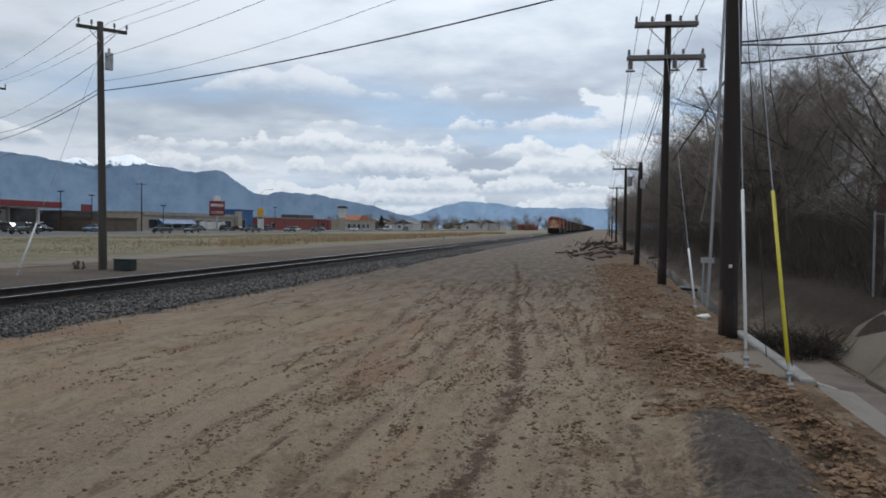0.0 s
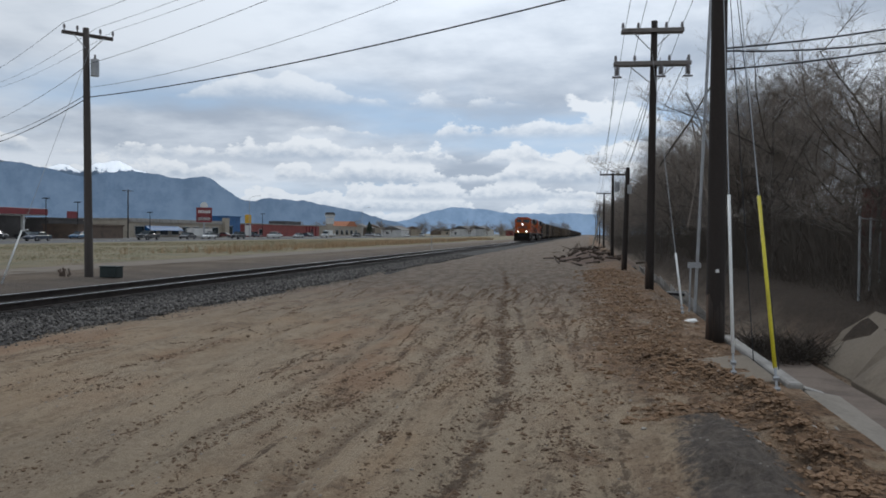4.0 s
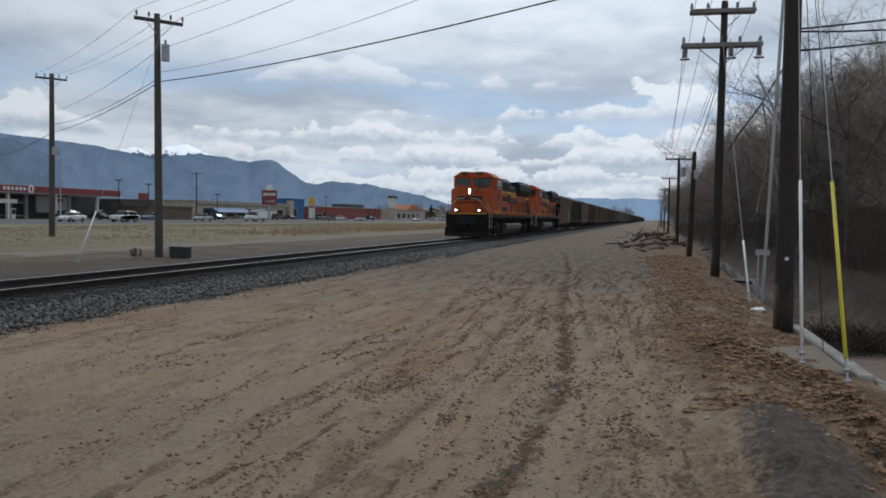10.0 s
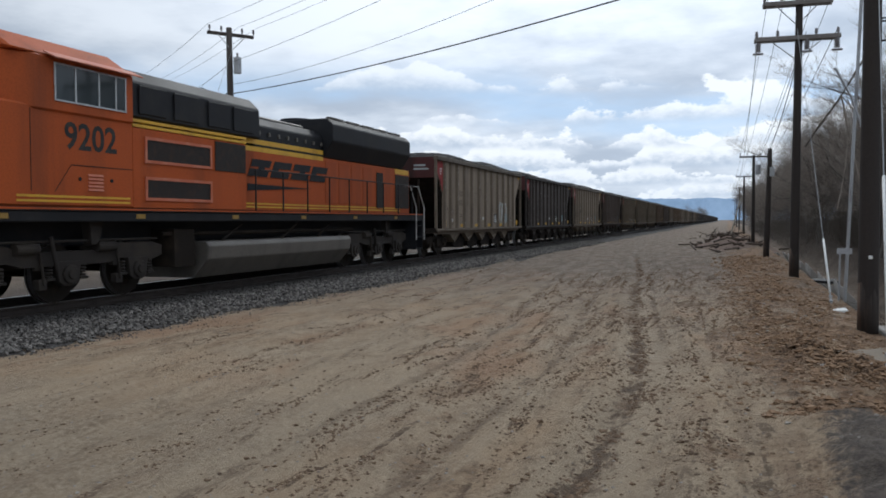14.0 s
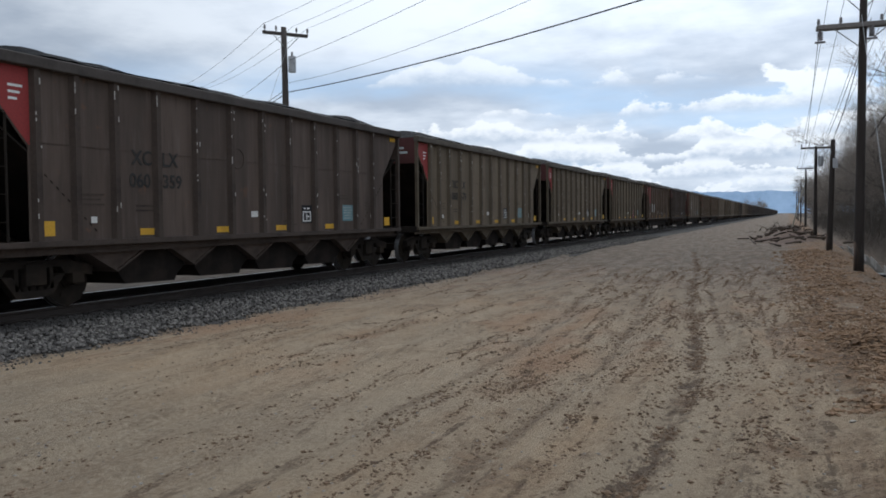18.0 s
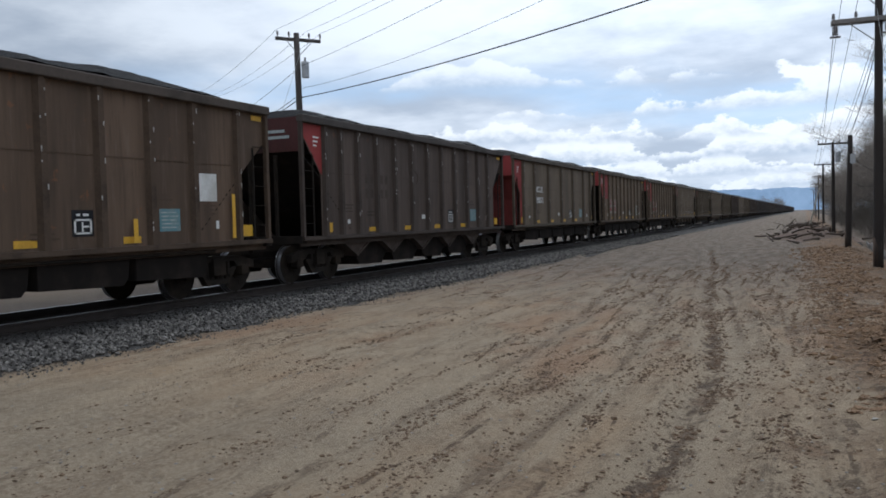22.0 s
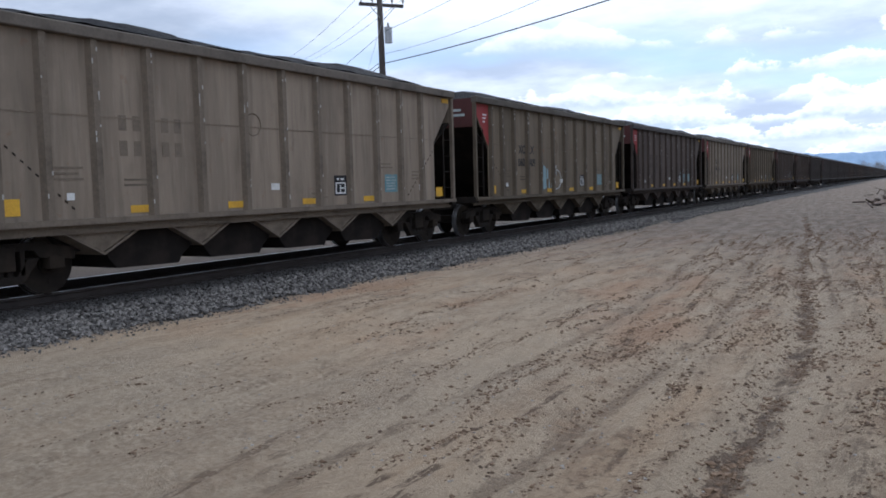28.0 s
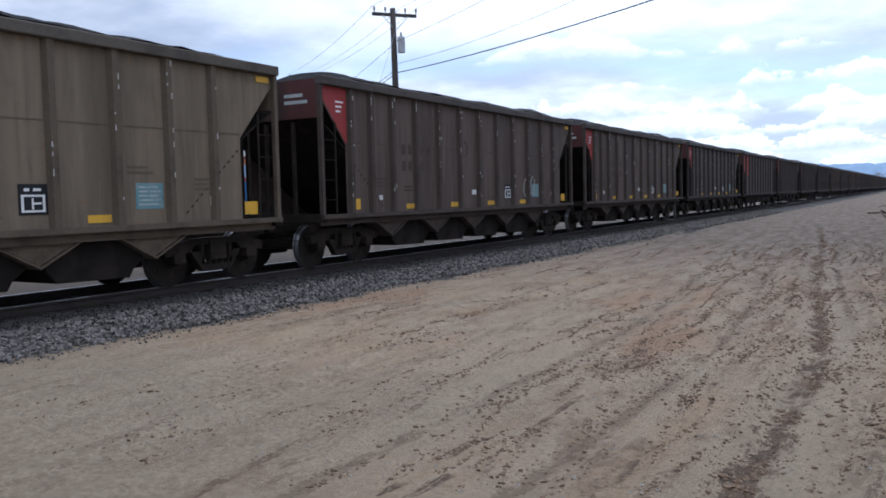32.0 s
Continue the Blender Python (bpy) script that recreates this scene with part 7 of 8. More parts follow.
part("sign_band", box(fresh(), -1.6, -0.9, 115.0, 124.0, 2.8, 3.5), WHITEW, canopy, "white board over the pumps", bevel=0.04)
bm = disc(fresh(), (0.03, 126.2, 5.38), "x", 0.75, 0.03, 24)
part("round_badge", bm, WHITE, canopy, "round white badge of a logo")
part("badge_mark", box(fresh(), 0.062, 0.07, 125.95, 126.45, 5.0, 5.8), REDF, canopy)
bm = fresh()
for i in range(6):
    box(bm, 0.004, 0.03, 119.6 + i * 0.95, 120.2 + i * 0.95, 5.1, 5.65)
part("brand_bars", bm, WHITE, canopy, "white bars in place of brand letters")
facade("cafe", "dark low cafe with a small red roof sign", "shop", -114, 160, 173, 4.1, 10, DARKW, DARKW, None, [(162, 3, 0.7, 2.6), (167, 3, 0.7, 2.6)], (3.2, 3.9, DARKW))
solid("roof_sign", box(fresh(), -115.4, -115.1, 169.0, 172.6, 4.45, 6.0), REDF, "square red sign over the cafe", "sign")
facade("brown_shop", "low brown wooden shop beside the parking lot", "shop", -104, 156, 173, 2.7, 8, BROWNW, BROWNW)
mall = facade("strip_mall", "long beige strip mall with a flat roof", "shop", -114, 192, 248, 4.6, 18, BEIGE, CONC, None, [(195 + i * 6.3, 4.2, 0.7, 2.9) for i in range(8)], (4.0, 4.6, CONC))
part("awning", prism(fresh(), [(0.42, 3.1), (2.2, 1.9), (2.2, 1.75), (0.42, 1.75)], "y", 199, 217), BLUEA, mall, "bright blue awning")
part("white_shopfront", box(fresh(), 0.05, 0.6, 222, 238, 0.3, 2.6), WHITEW, mall)
arch = facade("blue_arch_shop", "tall shop with a rounded blue front", "shop", -114, 249, 260, 6.4, 10, BLUEA, BLUEA, None, [(251, 3, 0.5, 3.5)])
part("pale_pillar", box(fresh(), 0.05, 1.2, 246, 249, 0, 6.0), BEIGE, arch)
red = facade("red_warehouse", "long dull red store with a raised dark parapet", "shop", -114, 270, 342, 4.3, 20, BRICKR, CONC, None, [(276, 3, 0.6, 2.6), (330, 2.5, 0.6, 3.0)])
part("parapet", box(fresh(), -6, 0.3, 300, 318, 4.66, 5.9), DARKW, red)
for i in range(4):
    part("red_pier", box(fresh(), 0.02, 0.4, 325 + i * 4, 326.2 + i * 4, 0, 4.2), REDF, red)
far_b = facade("terracotta_shop", "beige shop with an orange tiled roof", "shop", -116, 366, 420, 4.4, 20, BEIGE, BEIGE, None, [(372 + i * 8, 4, 0.6, 2.8) for i in range(5)])
part("hip_roof", prism(fresh(), [(388, 4.76), (408, 4.76), (402, 7.2), (394, 7.2)], "x", -10, 0.4), TERRA, far_b)
rr = random.Random(44)
for i in range(26):     # houses and sheds far down the road
    x, y = rr.uniform(-150, -40), rr.uniform(440, 820)
    w, h = rr.uniform(9, 18), rr.uniform(3.2, 5.0)
    hs = thing("far_house", "small far house with a pitched roof", "house", "far houses", m=pose(x, y, 0, 0, 0, rr.uniform(-20, 20)))
    part("wall", box(fresh(), -w / 2, w / 2, -5, 5, 0, h), rr.choice((BEIGE, WHITEW, BROWNW, BRICKR)), hs)
    part("roof", prism(fresh(), [(-w / 2 - 0.5, h), (w / 2 + 0.5, h), (0, h + 2.2)], "y", -5.4, 5.4), rr.choice((DARKW, BROWNW, CONC)), hs)
    part("window", box(fresh(), -w / 4, -w / 4 + 1.6, -5.05, -5.002, 1.0, 2.4), GLASS, hs)
for i in range(90):
    k = rr.randrange(5)
    t = thing("far_tree", "far bare tree among houses", "tree", "far trees", m=pose(rr.uniform(-150, -14), rr.uniform(400, 800), -0.1, 0, 0, rr.uniform(0, 360)) @ Matrix.Scale(rr.uniform(0.7, 1.15), 4))
    part("trunk", KINDS[k][0], None, t)
    part("crown", KINDS[k][1], None, t)


def pole_sign(name, label, x, y, top, boards, posts):
    s = thing(name, label, "sign", "roadside signs", m=pose(x, y, 0, 0, 0, 35))
    for px, w in posts:
        part("post", box(fresh(), px - w, px + w, -w, w, 0, top - 0.3), GALV, s)
    for x0, x1, z0, z1, m, nm in boards:
        part(nm, box(fresh(), x0, x1, -0.22, 0.22, z0, z1), m, s, bevel=0.03)
        part("panel_edge", box(fresh(), x0 + 0.12, x1 - 0.12, -0.232, -0.222, z0 + 0.12, z1 - 0.12), m, s)
    return s


ORGS = mat("orange_sign_panel", (0.55, 0.16, 0.05), None, 1, 10, 0.6)
ks = pole_sign("gas_price_sign", "tall gas sign with a red top board on two posts", -100, 105.2, 10.9, [(-0.95, 0.95, 8.6, 10.9, REDF, "top_board"), (-0.95, 0.95, 7.75, 8.55, ORGS, "orange_board"), (-0.95, 0.95, 1.0, 4.9, BLUEA, "price_board"), (-0.95, 0.95, 0.0, 0.95, WHITEW, "base_board")], ((-0.9, 0.08), (0.9, 0.08)))
bm = disc(fresh(), (0, -0.26, 9.75), "y", 0.72, 0.03, 24)
part("round_badge", bm, WHITE, ks, "round white badge of a logo")
bm = fresh()
box(bm, -0.28, 0.28, -0.31, -0.292, 9.4, 10.1)
part("badge_mark", bm, REDF, ks)
rs = pole_sign("restaurant_sign", "red restaurant sign with white bars and a round top", -100, 205, 8.3, [(-2.0, 2.0, 4.1, 8.0, REDF, "red_board"), (-1.7, 1.7, 4.5, 5.5, WHITE, "message_board")], ((0, 0.2),))
part("round_top", disc(fresh(), (0, 0, 8.5), "y", 0.95, 0.18, 20), WHITE, rs)
bm = fresh()
for i in range(6):
    prism(bm, [(-1.6 + i * 0.55, 6.5 + 0.1 * (i % 2)), (-1.25 + i * 0.55, 6.5), (-1.15 + i * 0.55, 7.2), (-1.5 + i * 0.55, 7.3)], "y", -0.25, -0.235)
part("white_bars", bm, WHITE, rs, "white bars in place of brand letters")
pole_sign("yellow_sign", "yellow and white pylon sign by the road", -98, 229, 6.7, [(-0.9, 0.9, 4.2, 6.7, YELLOW, "yellow_board"), (-0.9, 0.9, 0.6, 3.6, WHITEW, "white_board")], ((-0.8, 0.1), (0.8, 0.1)))
ps = pole_sign("pylon_sign", "tall white pylon sign of a shopping plaza", -98, 307, 9.4, [(-1.9, 1.9, 7.6, 8.6, WHITEW, "upper_board"), (-1.6, 1.6, 4.9, 7.4, WHITEW, "middle_board"), (-1.3, 1.3, 0.0, 4.8, BEIGE, "pylon_base")], ((0, 0.2),))
part("cap", prism(fresh(), [(-2.2, 8.6), (2.2, 8.6), (1.4, 9.4), (-1.4, 9.4)], "y", -0.5, 0.5), DARKW, ps)


def street_light(x, y, h):
    s = thing("street_lamp", "tall pale steel street lamp with a curved arm", "street lamp", "street lamps", m=pose(x, y, 0))
    part("column", rod(fresh(), (0, 0, 0), (0, 0, h - 0.7), 0.1, 0.06, 8), GALV, s)
    part("arm", bar(fresh(), [(0, 0, h - 0.7), (0.7, 0.1, h - 0.2), (1.7, 0.3, h), (2.5, 0.45, h + 0.05)], 0.04), GALV, s)
    part("lamp_head", box(fresh(), 2.3, 3.1, 0.3, 0.6, h - 0.02, h + 0.12), GALV, s, bevel=0.03)


street_light(-91.6, 113.5, 12.2), street_light(-91.6, 215, 11.5), street_light(-91.6, 330, 12)
mp = utility_pole(-104, 175, 11.2, 0.16, WOODP, label="dark wooden utility pole behind the parking lot")
crossarm(mp, 10.9, 1.3, (0.5, 0.85))
for y, h in ((190, 6.2), (150, 8.0), (262, 7.6), (160.5, 7.6)):
    lp = thing("lot_lamp", "dark parking lot lamp post", "lamp post", "lot lamps", m=pose(-107, y, 0))
    part("column", rod(fresh(), (0, 0, 0), (0, 0, h), 0.08, seg=6), BLACK, lp)
    part("lamp_head", box(fresh(), -0.7, 0.7, -0.2, 0.2, h, h + 0.2), BLACK, lp)
tagged(solid("marker_post", rod(fresh(), (0, 0, 0), (0, 0, 1.3), 0.06, seg=6), mat("grey_marker", (0.35, 0.33, 0.3), None), "weathered short marker post beside the track", "post", m=pose(-16.5, 87, 0)))
con = thing("evergreen_tree", "small dark green conifer by the shops", "tree", m=pose(-103, 384, 0))
part("trunk", rod(fresh(), (0, 0, 0), (0, 0, 6), 0.2, 0.05, 6), BARK, con)
v, f = [], []
for i in range(1500):
    t = rr.random() ** 0.7
    a, rad = rr.uniform(0, 6.28), (1 - t) * 2.6 * rr.uniform(0.5, 1.05)
    p = Vector((rad * math.cos(a), rad * math.sin(a), 0.5 + t * 6.6))
    q = p + Vector((math.cos(a) * 0.5, math.sin(a) * 0.5, -0.2))
    w = Vector((-math.sin(a), math.cos(a), 0)) * 0.18
    o = len(v)
    v.extend([tuple(p + w), tuple(p - w), tuple(q)])
    f.append((o, o + 1, o + 2))
me = bpy.data.meshes.new("needles")
me.from_pydata(v, [], f)
me.materials.append(mat("dark_needles", (0.03, 0.05, 0.025), None, 2, 10, 0.9))
part("needles", me, None, con)


# ---- vehicles ----
TYRE = mat("rubber", (0.02, 0.02, 0.02), None, 4, 40, 0.9)
HUB = mat("wheel_hub", (0.35, 0.35, 0.36), None, 4, 40, 0.4, 0.7)
wb = disc(fresh(), (0, 0, 0), "x", 0.34, 0.11, 20)
TYRE_ME = mesh_of("wheel", wb, TYRE, 0.02)
hb = disc(fresh(), (0, 0, 0), "x", 0.2, 0.118, 5)
HUB_ME = mesh_of("hub", hb, HUB)


def car_paint(name, c):
    m, nt, b = tree_of(name)
    tc = nt.nodes.new("ShaderNodeTexCoord")
    n = noise_node(nt, tc.outputs["Object"], 3, 4)
    nt.links.new(blend(nt, ramp(nt, n, 0.4, 0.7), c, tuple(a * 0.8 for a in c)), b.inputs["Base Color"])
    b.inputs["Roughness"].default_value, b.inputs["Coat Weight"].default_value = 0.45, 0.2
    return m


COLS = {"white": (0.7, 0.7, 0.69), "black": (0.015, 0.015, 0.017), "silver": (0.36, 0.37, 0.38), "dark blue": (0.03, 0.045, 0.075), "dark grey": (0.05, 0.05, 0.053), "blue": (0.05, 0.14, 0.26), "maroon": (0.12, 0.02, 0.02)}
PAINTC = {k: car_paint("car_paint", c) for k, c in COLS.items()}
SHAPES = {   # side outline of body and glasshouse, length runs along y, front towards -y
    "sedan": ([(-2.3, 0.35), (-2.3, 0.72), (-1.25, 0.92), (1.4, 0.98), (2.3, 0.92), (2.3, 0.35)], [(-1.15, 0.9), (-0.4, 1.4), (0.85, 1.42), (1.6, 0.96)]),
    "suv": ([(-2.35, 0.4), (-2.35, 0.95), (-1.3, 1.08), (2.3, 1.12), (2.35, 0.4)], [(-1.2, 1.05), (-0.6, 1.68), (2.0, 1.68), (2.25, 1.1)]),
    "pickup": ([(-2.75, 0.45), (-2.75, 1.02), (-1.6, 1.12), (0.75, 1.12), (0.75, 1.12), (2.7, 1.12), (2.7, 0.45)], [(-1.45, 1.1), (-0.8, 1.75), (0.55, 1.75), (0.7, 1.1)]),
    "truck": ([(-3.2, 0.5), (-3.2, 1.15), (-2.2, 1.28), (-0.6, 1.3), (-0.6, 0.5)], [(-2.0, 1.25), (-1.55, 2.05), (-0.65, 2.05), (-0.6, 1.25)])}


def vehicle(kind, colour, m, moving=False):
    names = {"sedan": "car", "suv": "suv", "pickup": "pickup_truck", "truck": "work_truck"}
    v = thing(names[kind], f"{colour} {names[kind].replace('_', ' ')} " + ("driving on the road" if moving else "parked before the shops"), "truck" if kind in ("pickup", "truck") else "car", "vehicles", m=m)
    body, glass = SHAPES[kind]
    p = PAINTC[colour]
    part("body", prism(fresh(), body, "x", -0.88, 0.88), p, v, bevel=0.06)
    inner = [(y, z) for y, z in glass]
    part("cabin", prism(fresh(), inner, "x", -0.74, 0.74), GLASS, v, "dark tinted glass", bevel=0.05)
    top = max(z for _, z in glass)
    ys = [y for y, z in glass if z > top - 0.1]
    part("roof", box(fresh(), -0.72, 0.72, min(ys) - 0.03, max(ys) + 0.03, top - 0.03, top + 0.04), p, v, bevel=0.02)
    bm = fresh()
    mid = (glass[0][0] + glass[-1][0]) / 2 + 0.1
    for s in (-1, 1):
        box(bm, s * 0.735 - 0.015, s * 0.735 + 0.015, mid - 0.05, mid + 0.05, glass[0][1], top)
    part("pillar", bm, p, v)
    y0, y1 = body[0][0], body[-1][0]
    for s in (-1, 1):
        part("headlamp", box(fresh(), s * 0.62 - 0.16, s * 0.62 + 0.16, y0 - 0.02, y0 + 0.05, 0.6, 0.78), SASH, v)
        part("tail_lamp", box(fresh(), s * 0.7 - 0.1, s * 0.7 + 0.1, y1 - 0.05, y1 + 0.02, 0.7, 0.9), REDF, v)
    if kind == "truck":
        part("cargo_body", box(fresh(), -1.0, 1.0, -0.45, 3.2, 0.75, 2.3), WHITE, v, "white service body", bevel=0.04)
        part("ladder_rack", bar(fresh(), [(-0.8, -0.4, 2.5), (-0.8, 3.1, 2.5), (0.8, 3.1, 2.5), (0.8, -0.4, 2.5)], 0.04), GALV, v)
    ends = (-1.42, 1.4) if kind in ("sedan", "suv") else (-1.85, 1.7) if kind == "pickup" else (-2.3, 2.1)
    for s in (-1, 1):
        for y in ends:
            w = part("wheel", TYRE_ME, None, v, at=(s * 0.8, y, 0.34))
            part("hub", HUB_ME, None, w)
            if moving:
                ROLL.append((w, moving))
    return v


ROLL, DRIVES = [], []
TRAFFIC = [("pickup", "dark grey", -83.6, 109, 11.0), ("suv", "black", -80.2, 142, 11.0), ("sedan", "dark blue", -83.6, 160, 11.2), ("pickup", "dark grey", -80.2, 183, 10.3), ("sedan", "dark grey", -83.6, 215, 12.8),
           ("pickup", "white", -80.2, 264, 15.0), ("sedan", "silver", -83.6, 291, 14.8), ("truck", "white", -80.2, 308, 15.0), ("sedan", "white", -83.6, 219, 11.3), ("suv", "black", -80.2, 227, 11.3),
           ("suv", "dark grey", -83.6, 352, 14.5), ("sedan", "silver", -80.2, 372, 15.0), ("sedan", "white", -80.2, 420, 14.0), ("suv", "silver", -83.6, 470, 14.0)]
for kind, colour, x, y, v in TRAFFIC:
    DRIVES.append((vehicle(kind, colour, pose(x, y, 0.012), v), x, y, v))
rr = random.Random(12)
for i, (kind, colour, y) in enumerate([("suv", "dark grey", 128), ("sedan", "blue", 150), ("sedan", "black", 140), ("sedan", "dark grey", 178), ("sedan", "dark grey", 200), ("suv", "black", 214), ("sedan", "maroon", 226), ("suv", "dark blue", 238),
                                      ("sedan", "white", 256), ("sedan", "dark blue", 284), ("suv", "black", 296), ("pickup", "white", 312), ("sedan", "white", 360), ("suv", "silver", 372), ("sedan", "dark grey", 392)]):
    vehicle(kind, colour, pose(-99 - rr.uniform(0, 5), y, 0.01, 0, 0, rr.choice((0, 180, 90, 75))))


# ---- dry grass ----
def tufts(name, n, x0, x1, y0, y1, h0, h1, col, label, seed, w=0.012, power=1.0):
    r = random.Random(seed)
    v, f = [], []
    for _ in range(n):
        x, y = r.uniform(x0, x1), y0 + (y1 - y0) * r.random() ** power
        if noise.noise((x * 0.12, y * 0.08, seed)) < -0.15:
            continue
        z = ground_z(x, y)
        for _ in range(5):
            a, h = r.uniform(0, 6.28), r.uniform(h0, h1)
            px, py = x + r.gauss(0, 0.12), y + r.gauss(0, 0.12)
            ww = w * (1 + math.hypot(x, y) / 50)
            o = len(v)
            v.extend([(px - ww * math.sin(a), py + ww * math.cos(a), z), (px + ww * math.sin(a), py - ww * math.cos(a), z), (px + h * 0.4 * math.cos(a), py + h * 0.4 * math.sin(a), z + h)])
            f.append((o, o + 1, o + 2))
    me = bpy.data.meshes.new(name)
    me.from_pydata(v, [], f)
    me.materials.append(mat("dry_grass", col, tuple(c * 0.75 for c in col), 1.0, 6, 0.95, 0, 0, space="World"))
    return tagged(new(name, me), label, "grass", kind="stuff")


tufts("dry_grass", 9000, -62, -26, 25, 190, 0.04, 0.14, (0.44, 0.37, 0.245), "short dry yellow grass in a strip", 5)
tufts("dry_grass", 2200, -34, -27, 55, 240, 0.3, 0.8, (0.46, 0.33, 0.2), "taller tan weeds along the strip", 6, power=0.8)
tufts("dry_grass", 3500, -64, -30, 25, 160, 0.05, 0.14, (0.29, 0.275, 0.15), "thin greenish grass between dry tufts", 7)


# ---- mountains on the horizon ----
def range_mesh(name, base, rise, peaks, dist, depth, mtl, seed, label, a0=-75, a1=40):
    n, rows = 420, 26
    v = []
    for j in range(rows):
        t = j / (rows - 1)
        for i in range(n + 1):
            a = a0 + (a1 - a0) * i / n
            el = base + rise * sm(-a, 14, 33) + sum(p * math.exp(-((a - c) / w) ** 2) for c, p, w in peaks)
            el += 0.17 * noise.fractal((a * 0.5, seed, 0), 0.75, 2.2, 6)
            ridge = dist * math.tan(radians(max(el, 0.0)))
            d = dist - depth * (1 - t)
            z = ridge * (t ** 1.15) * (1 + 0.09 * (1 - t) * noise.fractal((a * 0.5 + t * 0.8, t * 2.0, seed + 3), 0.8, 2.1, 6)) * (d / dist)
            v.append((d * math.sin(radians(a)), d * math.cos(radians(a)), z - 2.0))
    k = n + 1
    me = bpy.data.meshes.new(name)
    me.from_pydata(v, [], [(j * k + i, j * k + i + 1, (j + 1) * k + i + 1, (j + 1) * k + i) for j in range(rows - 1) for i in range(n)])
    me.polygons.foreach_set("use_smooth", [True] * len(me.polygons))
    me.materials.append(mtl)
    return tagged(new(name, me), label, "mountains", kind="structure")


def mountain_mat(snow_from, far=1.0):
    m, nt, b = tree_of("haze_painted_mountain")
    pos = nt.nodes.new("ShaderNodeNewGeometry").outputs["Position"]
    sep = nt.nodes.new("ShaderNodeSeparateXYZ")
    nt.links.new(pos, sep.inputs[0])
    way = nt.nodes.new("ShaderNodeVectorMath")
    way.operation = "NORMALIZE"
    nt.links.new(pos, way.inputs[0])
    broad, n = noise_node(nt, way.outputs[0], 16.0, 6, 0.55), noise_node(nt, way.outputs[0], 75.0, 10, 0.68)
    # blue haze of the distance is painted into the colour; far brightens it
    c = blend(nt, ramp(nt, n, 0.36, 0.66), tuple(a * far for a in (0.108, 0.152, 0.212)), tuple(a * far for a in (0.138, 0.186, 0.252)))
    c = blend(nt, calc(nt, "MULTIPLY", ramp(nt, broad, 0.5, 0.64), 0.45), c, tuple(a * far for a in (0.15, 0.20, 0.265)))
    if snow_from:
        crag = noise_node(nt, way.outputs[0], 110.0, 8, 0.7)
        h = calc(nt, "ADD", sep.outputs[2], calc(nt, "MULTIPLY", calc(nt, "SUBTRACT", crag, 0.5), 150.0))
        snow = ramp(nt, h, snow_from, snow_from + 22)
        c = blend(nt, snow, c, (0.9, 0.92, 0.95))
        # the snow emits a little, standing in for sunlight on it
        b.inputs["Emission Color"].default_value = (0.9, 0.95, 1.0, 1)
        nt.links.new(calc(nt, "MULTIPLY", snow, 0.38), b.inputs["Emission Strength"])
    nt.links.new(c, b.inputs["Base Color"])
    b.inputs["Roughness"].default_value = 1.0
    b.inputs["Specular IOR Level"].default_value = 0.0
    return m


range_mesh("backdrop_front_range", 1.5, 2.75, [(-52, 0.2, 6), (-46, -0.5, 1.8), (-42.3, 0.4, 3), (-34.2, -0.6, 1.8), (-31.2, -0.5, 2.4), (-30.6, 0.28, 1.3), (-27.8, -0.15, 1.2), (-26.0, 0.32, 1.2), (-23.4, -0.65, 1.5), (-18.8, 0.15, 1.2), (-13.2, -0.62, 1.7), (-11.0, -1.6, 1.4)], 3900, 1500, mountain_mat(0, 1.42), 4.0, "wooded mountain range on the horizon, blue haze in its paint", -75, -11)
range_mesh("backdrop_near_ridge", 0.7, 0.0, [(-42.3, 3.5, 5.0), (-54, 3.3, 7.0), (-34, 0.7, 4.0)], 3500, 1100, mountain_mat(0, 1.16), 6.0, "wooded ridge before the mountain range, dark blue haze in its paint", -75, -28)
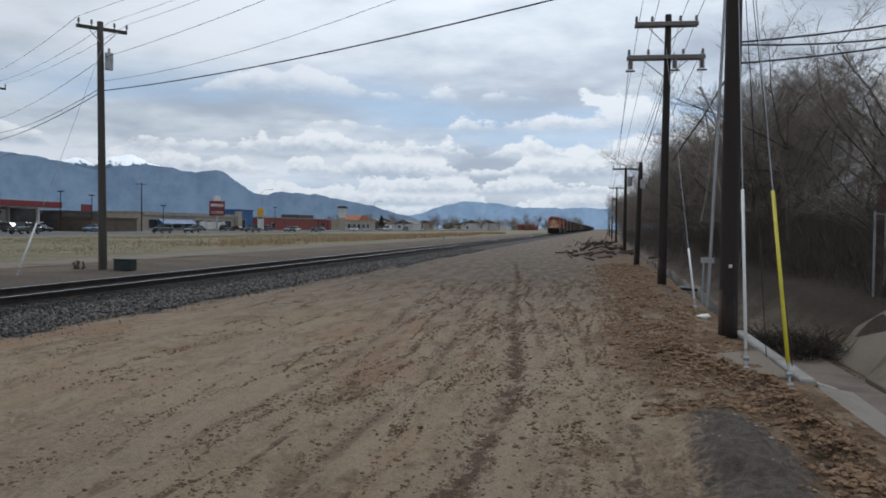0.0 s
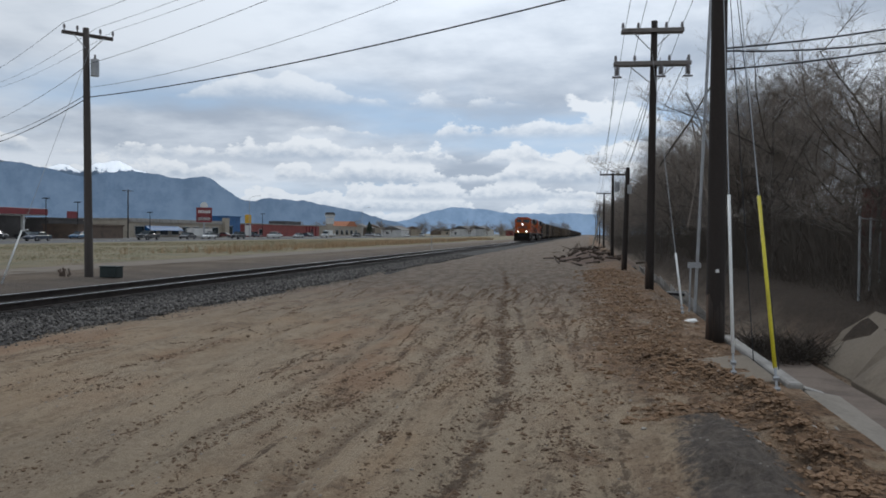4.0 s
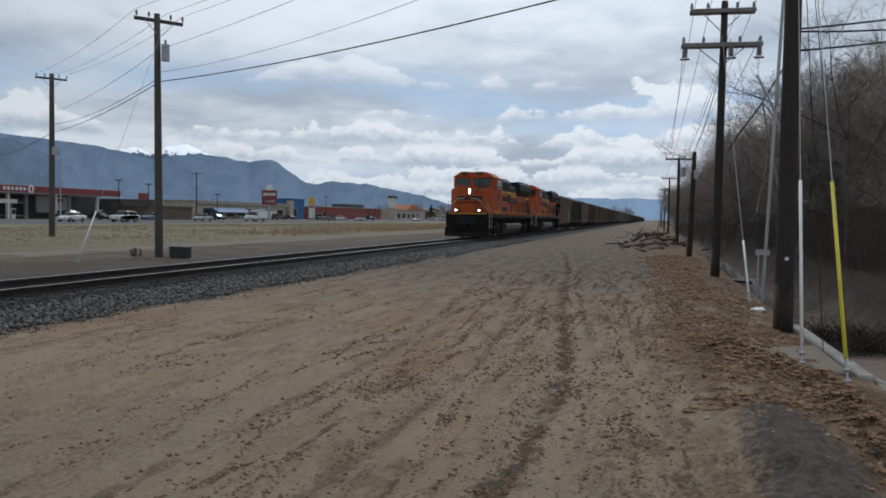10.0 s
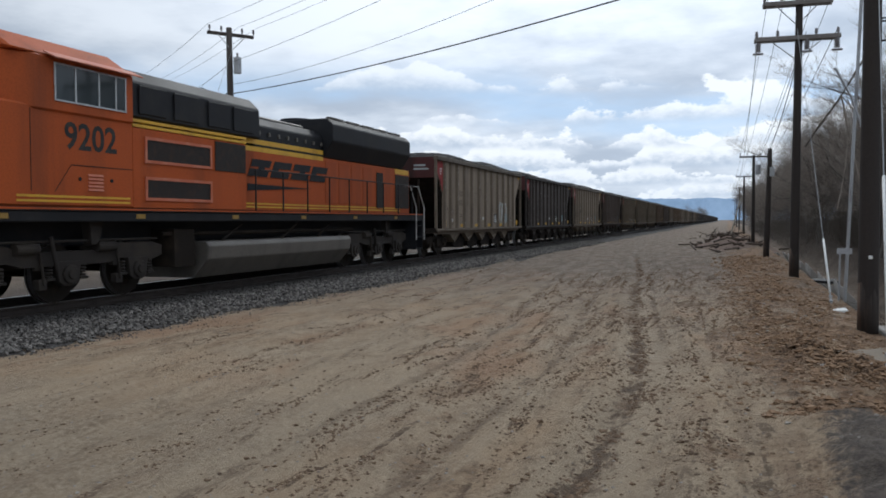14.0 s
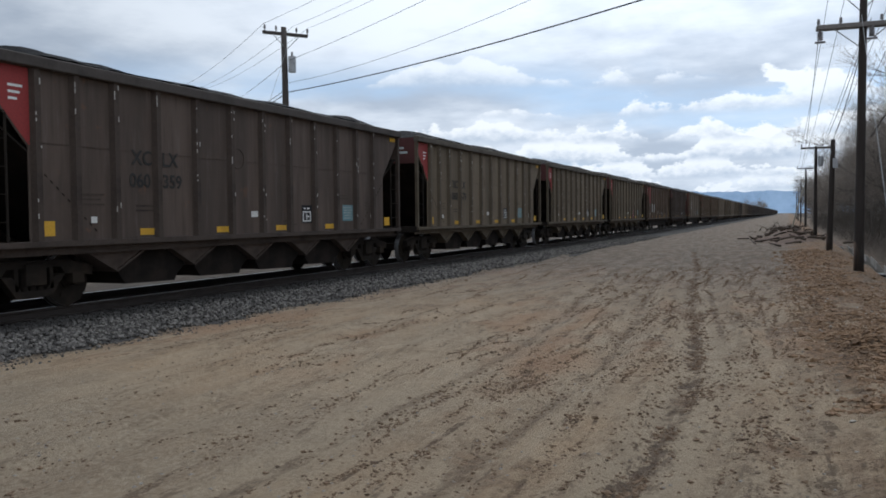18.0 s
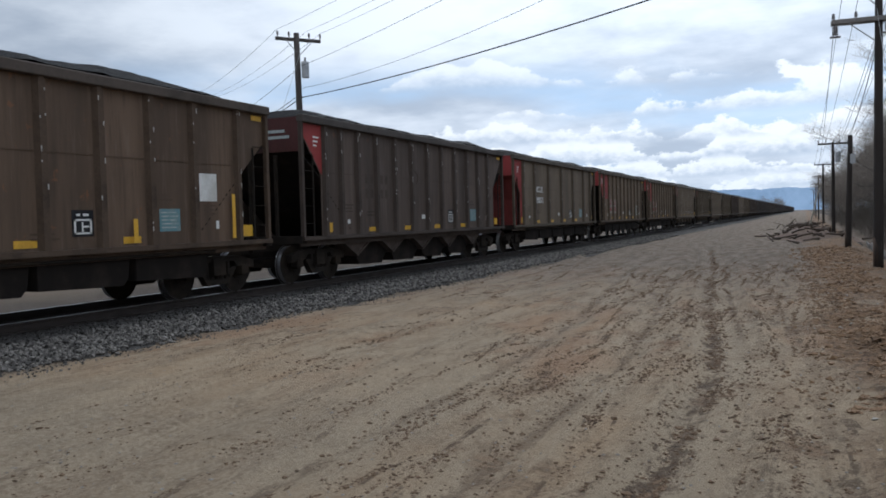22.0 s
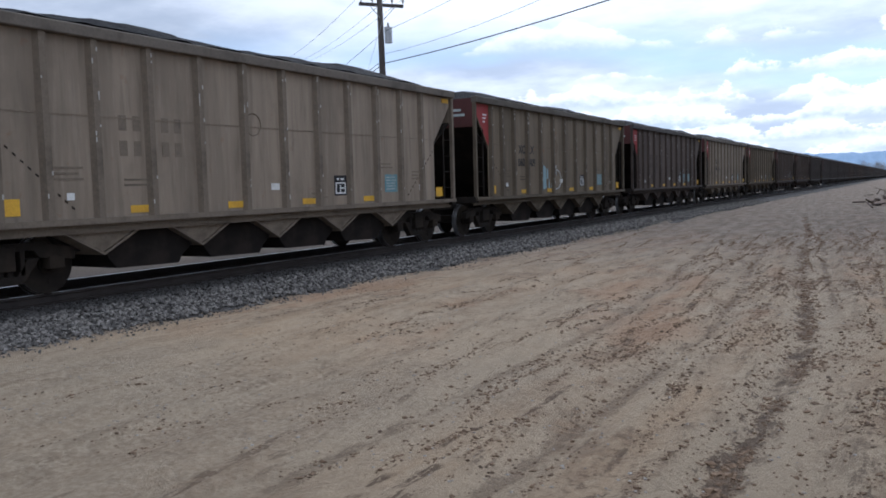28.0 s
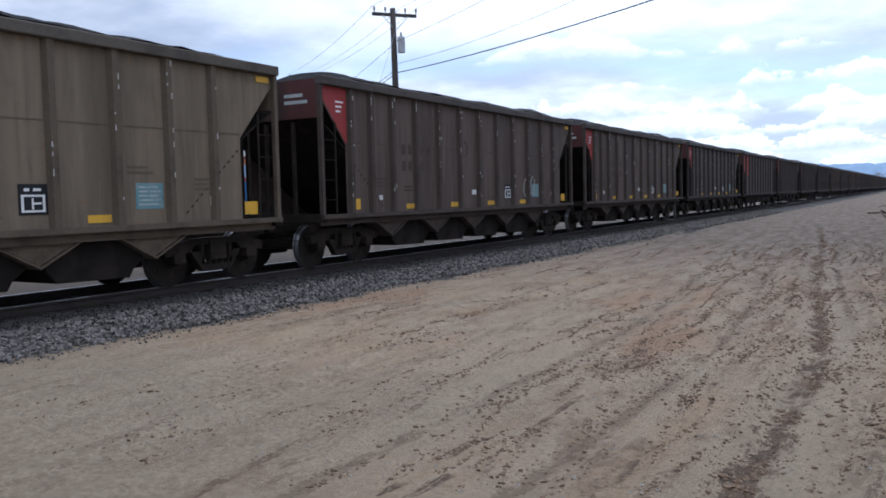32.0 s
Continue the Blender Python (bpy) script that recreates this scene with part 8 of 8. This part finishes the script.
range_mesh("backdrop_far_hills", 1.45, 0.0, [(-13.2, -0.62, 1.7), (-8.7, 0.35, 2.4), (-18, -1.2, 3.0)], 4250, 900, mountain_mat(0, 2.4), 4.0, "far hills on the horizon, pale blue haze in their paint", -17, 40)
range_mesh("backdrop_snow_peak", 0.7, 2.95, [(-34.7, 0.5, 0.9), (-32.6, 0.5, 0.7), (-31.3, 0.9, 1.0), (-29.6, 0.35, 1.0)], 4500, 1200, mountain_mat(285), 9.0, "far snow-capped peak with faintly glowing snow behind the blue range", -50, -18)


# ---- movement ----
SLACK = [(0, 0), (10.5, 0), (12, 0.95), (12.5, 0.6), (13, -0.3), (14, -0.8), (17, -0.4), (18, -0.2), (19, 0.25), (20, -0.1), (21, -0.4), (22, -0.1), (23, -0.2), (24, 0), (26, 0), (29, 0.5), (30, 0.05), (31, 0.1), (32, 0.25)]


def train_front(t):
    """Where the leading coupler is along the track at t seconds; the train gathers a little speed until it passes."""
    back = max(0.0, 12.5 - t)
    slack = 0.0      # the slack that runs in and out between the cars
    for (a, p), (b, q) in zip(SLACK, SLACK[1:]):
        if a <= t <= b:
            slack = p + (q - p) * sm(t, a, b)
    return 11.7 + 17.33 * (12.5 - t) - 0.0487 * back * back + slack


def spin(ob, turn):
    loc = ob.matrix_basis.translation.copy()
    walk(ob, [(i / 30, Matrix.Translation(loc) @ Matrix.Rotation(turn(i / 30), 4, "X")) for i in range(961)])


def motions():
    for ob, off in TRAIN:
        walk(ob, [(float(t), pose(XT, train_front(t) + off, RAIL)) for t in (i / 2 for i in range(65))])
    first = {}
    for ob, r in SPIN:      # wheelsets that sit alike in their bogies turn alike
        key = (r, round(ob.matrix_basis.translation.y, 3))
        if key in first:
            ob.rotation_mode = "QUATERNION"
            keys = ob.animation_data_create()
            keys.action, keys.action_slot = first[key].animation_data.action, first[key].animation_data.action_slot
        else:
            first[key] = ob
            spin(ob, lambda t: (train_front(t) - train_front(0)) / r)
    for ob, x, y, v in DRIVES:
        walk(ob, [(float(t), pose(x, y - v * t, 0.012)) for t in range(33)])
    for ob, v in ROLL:
        spin(ob, lambda t: -v * t / 0.34)


motions()
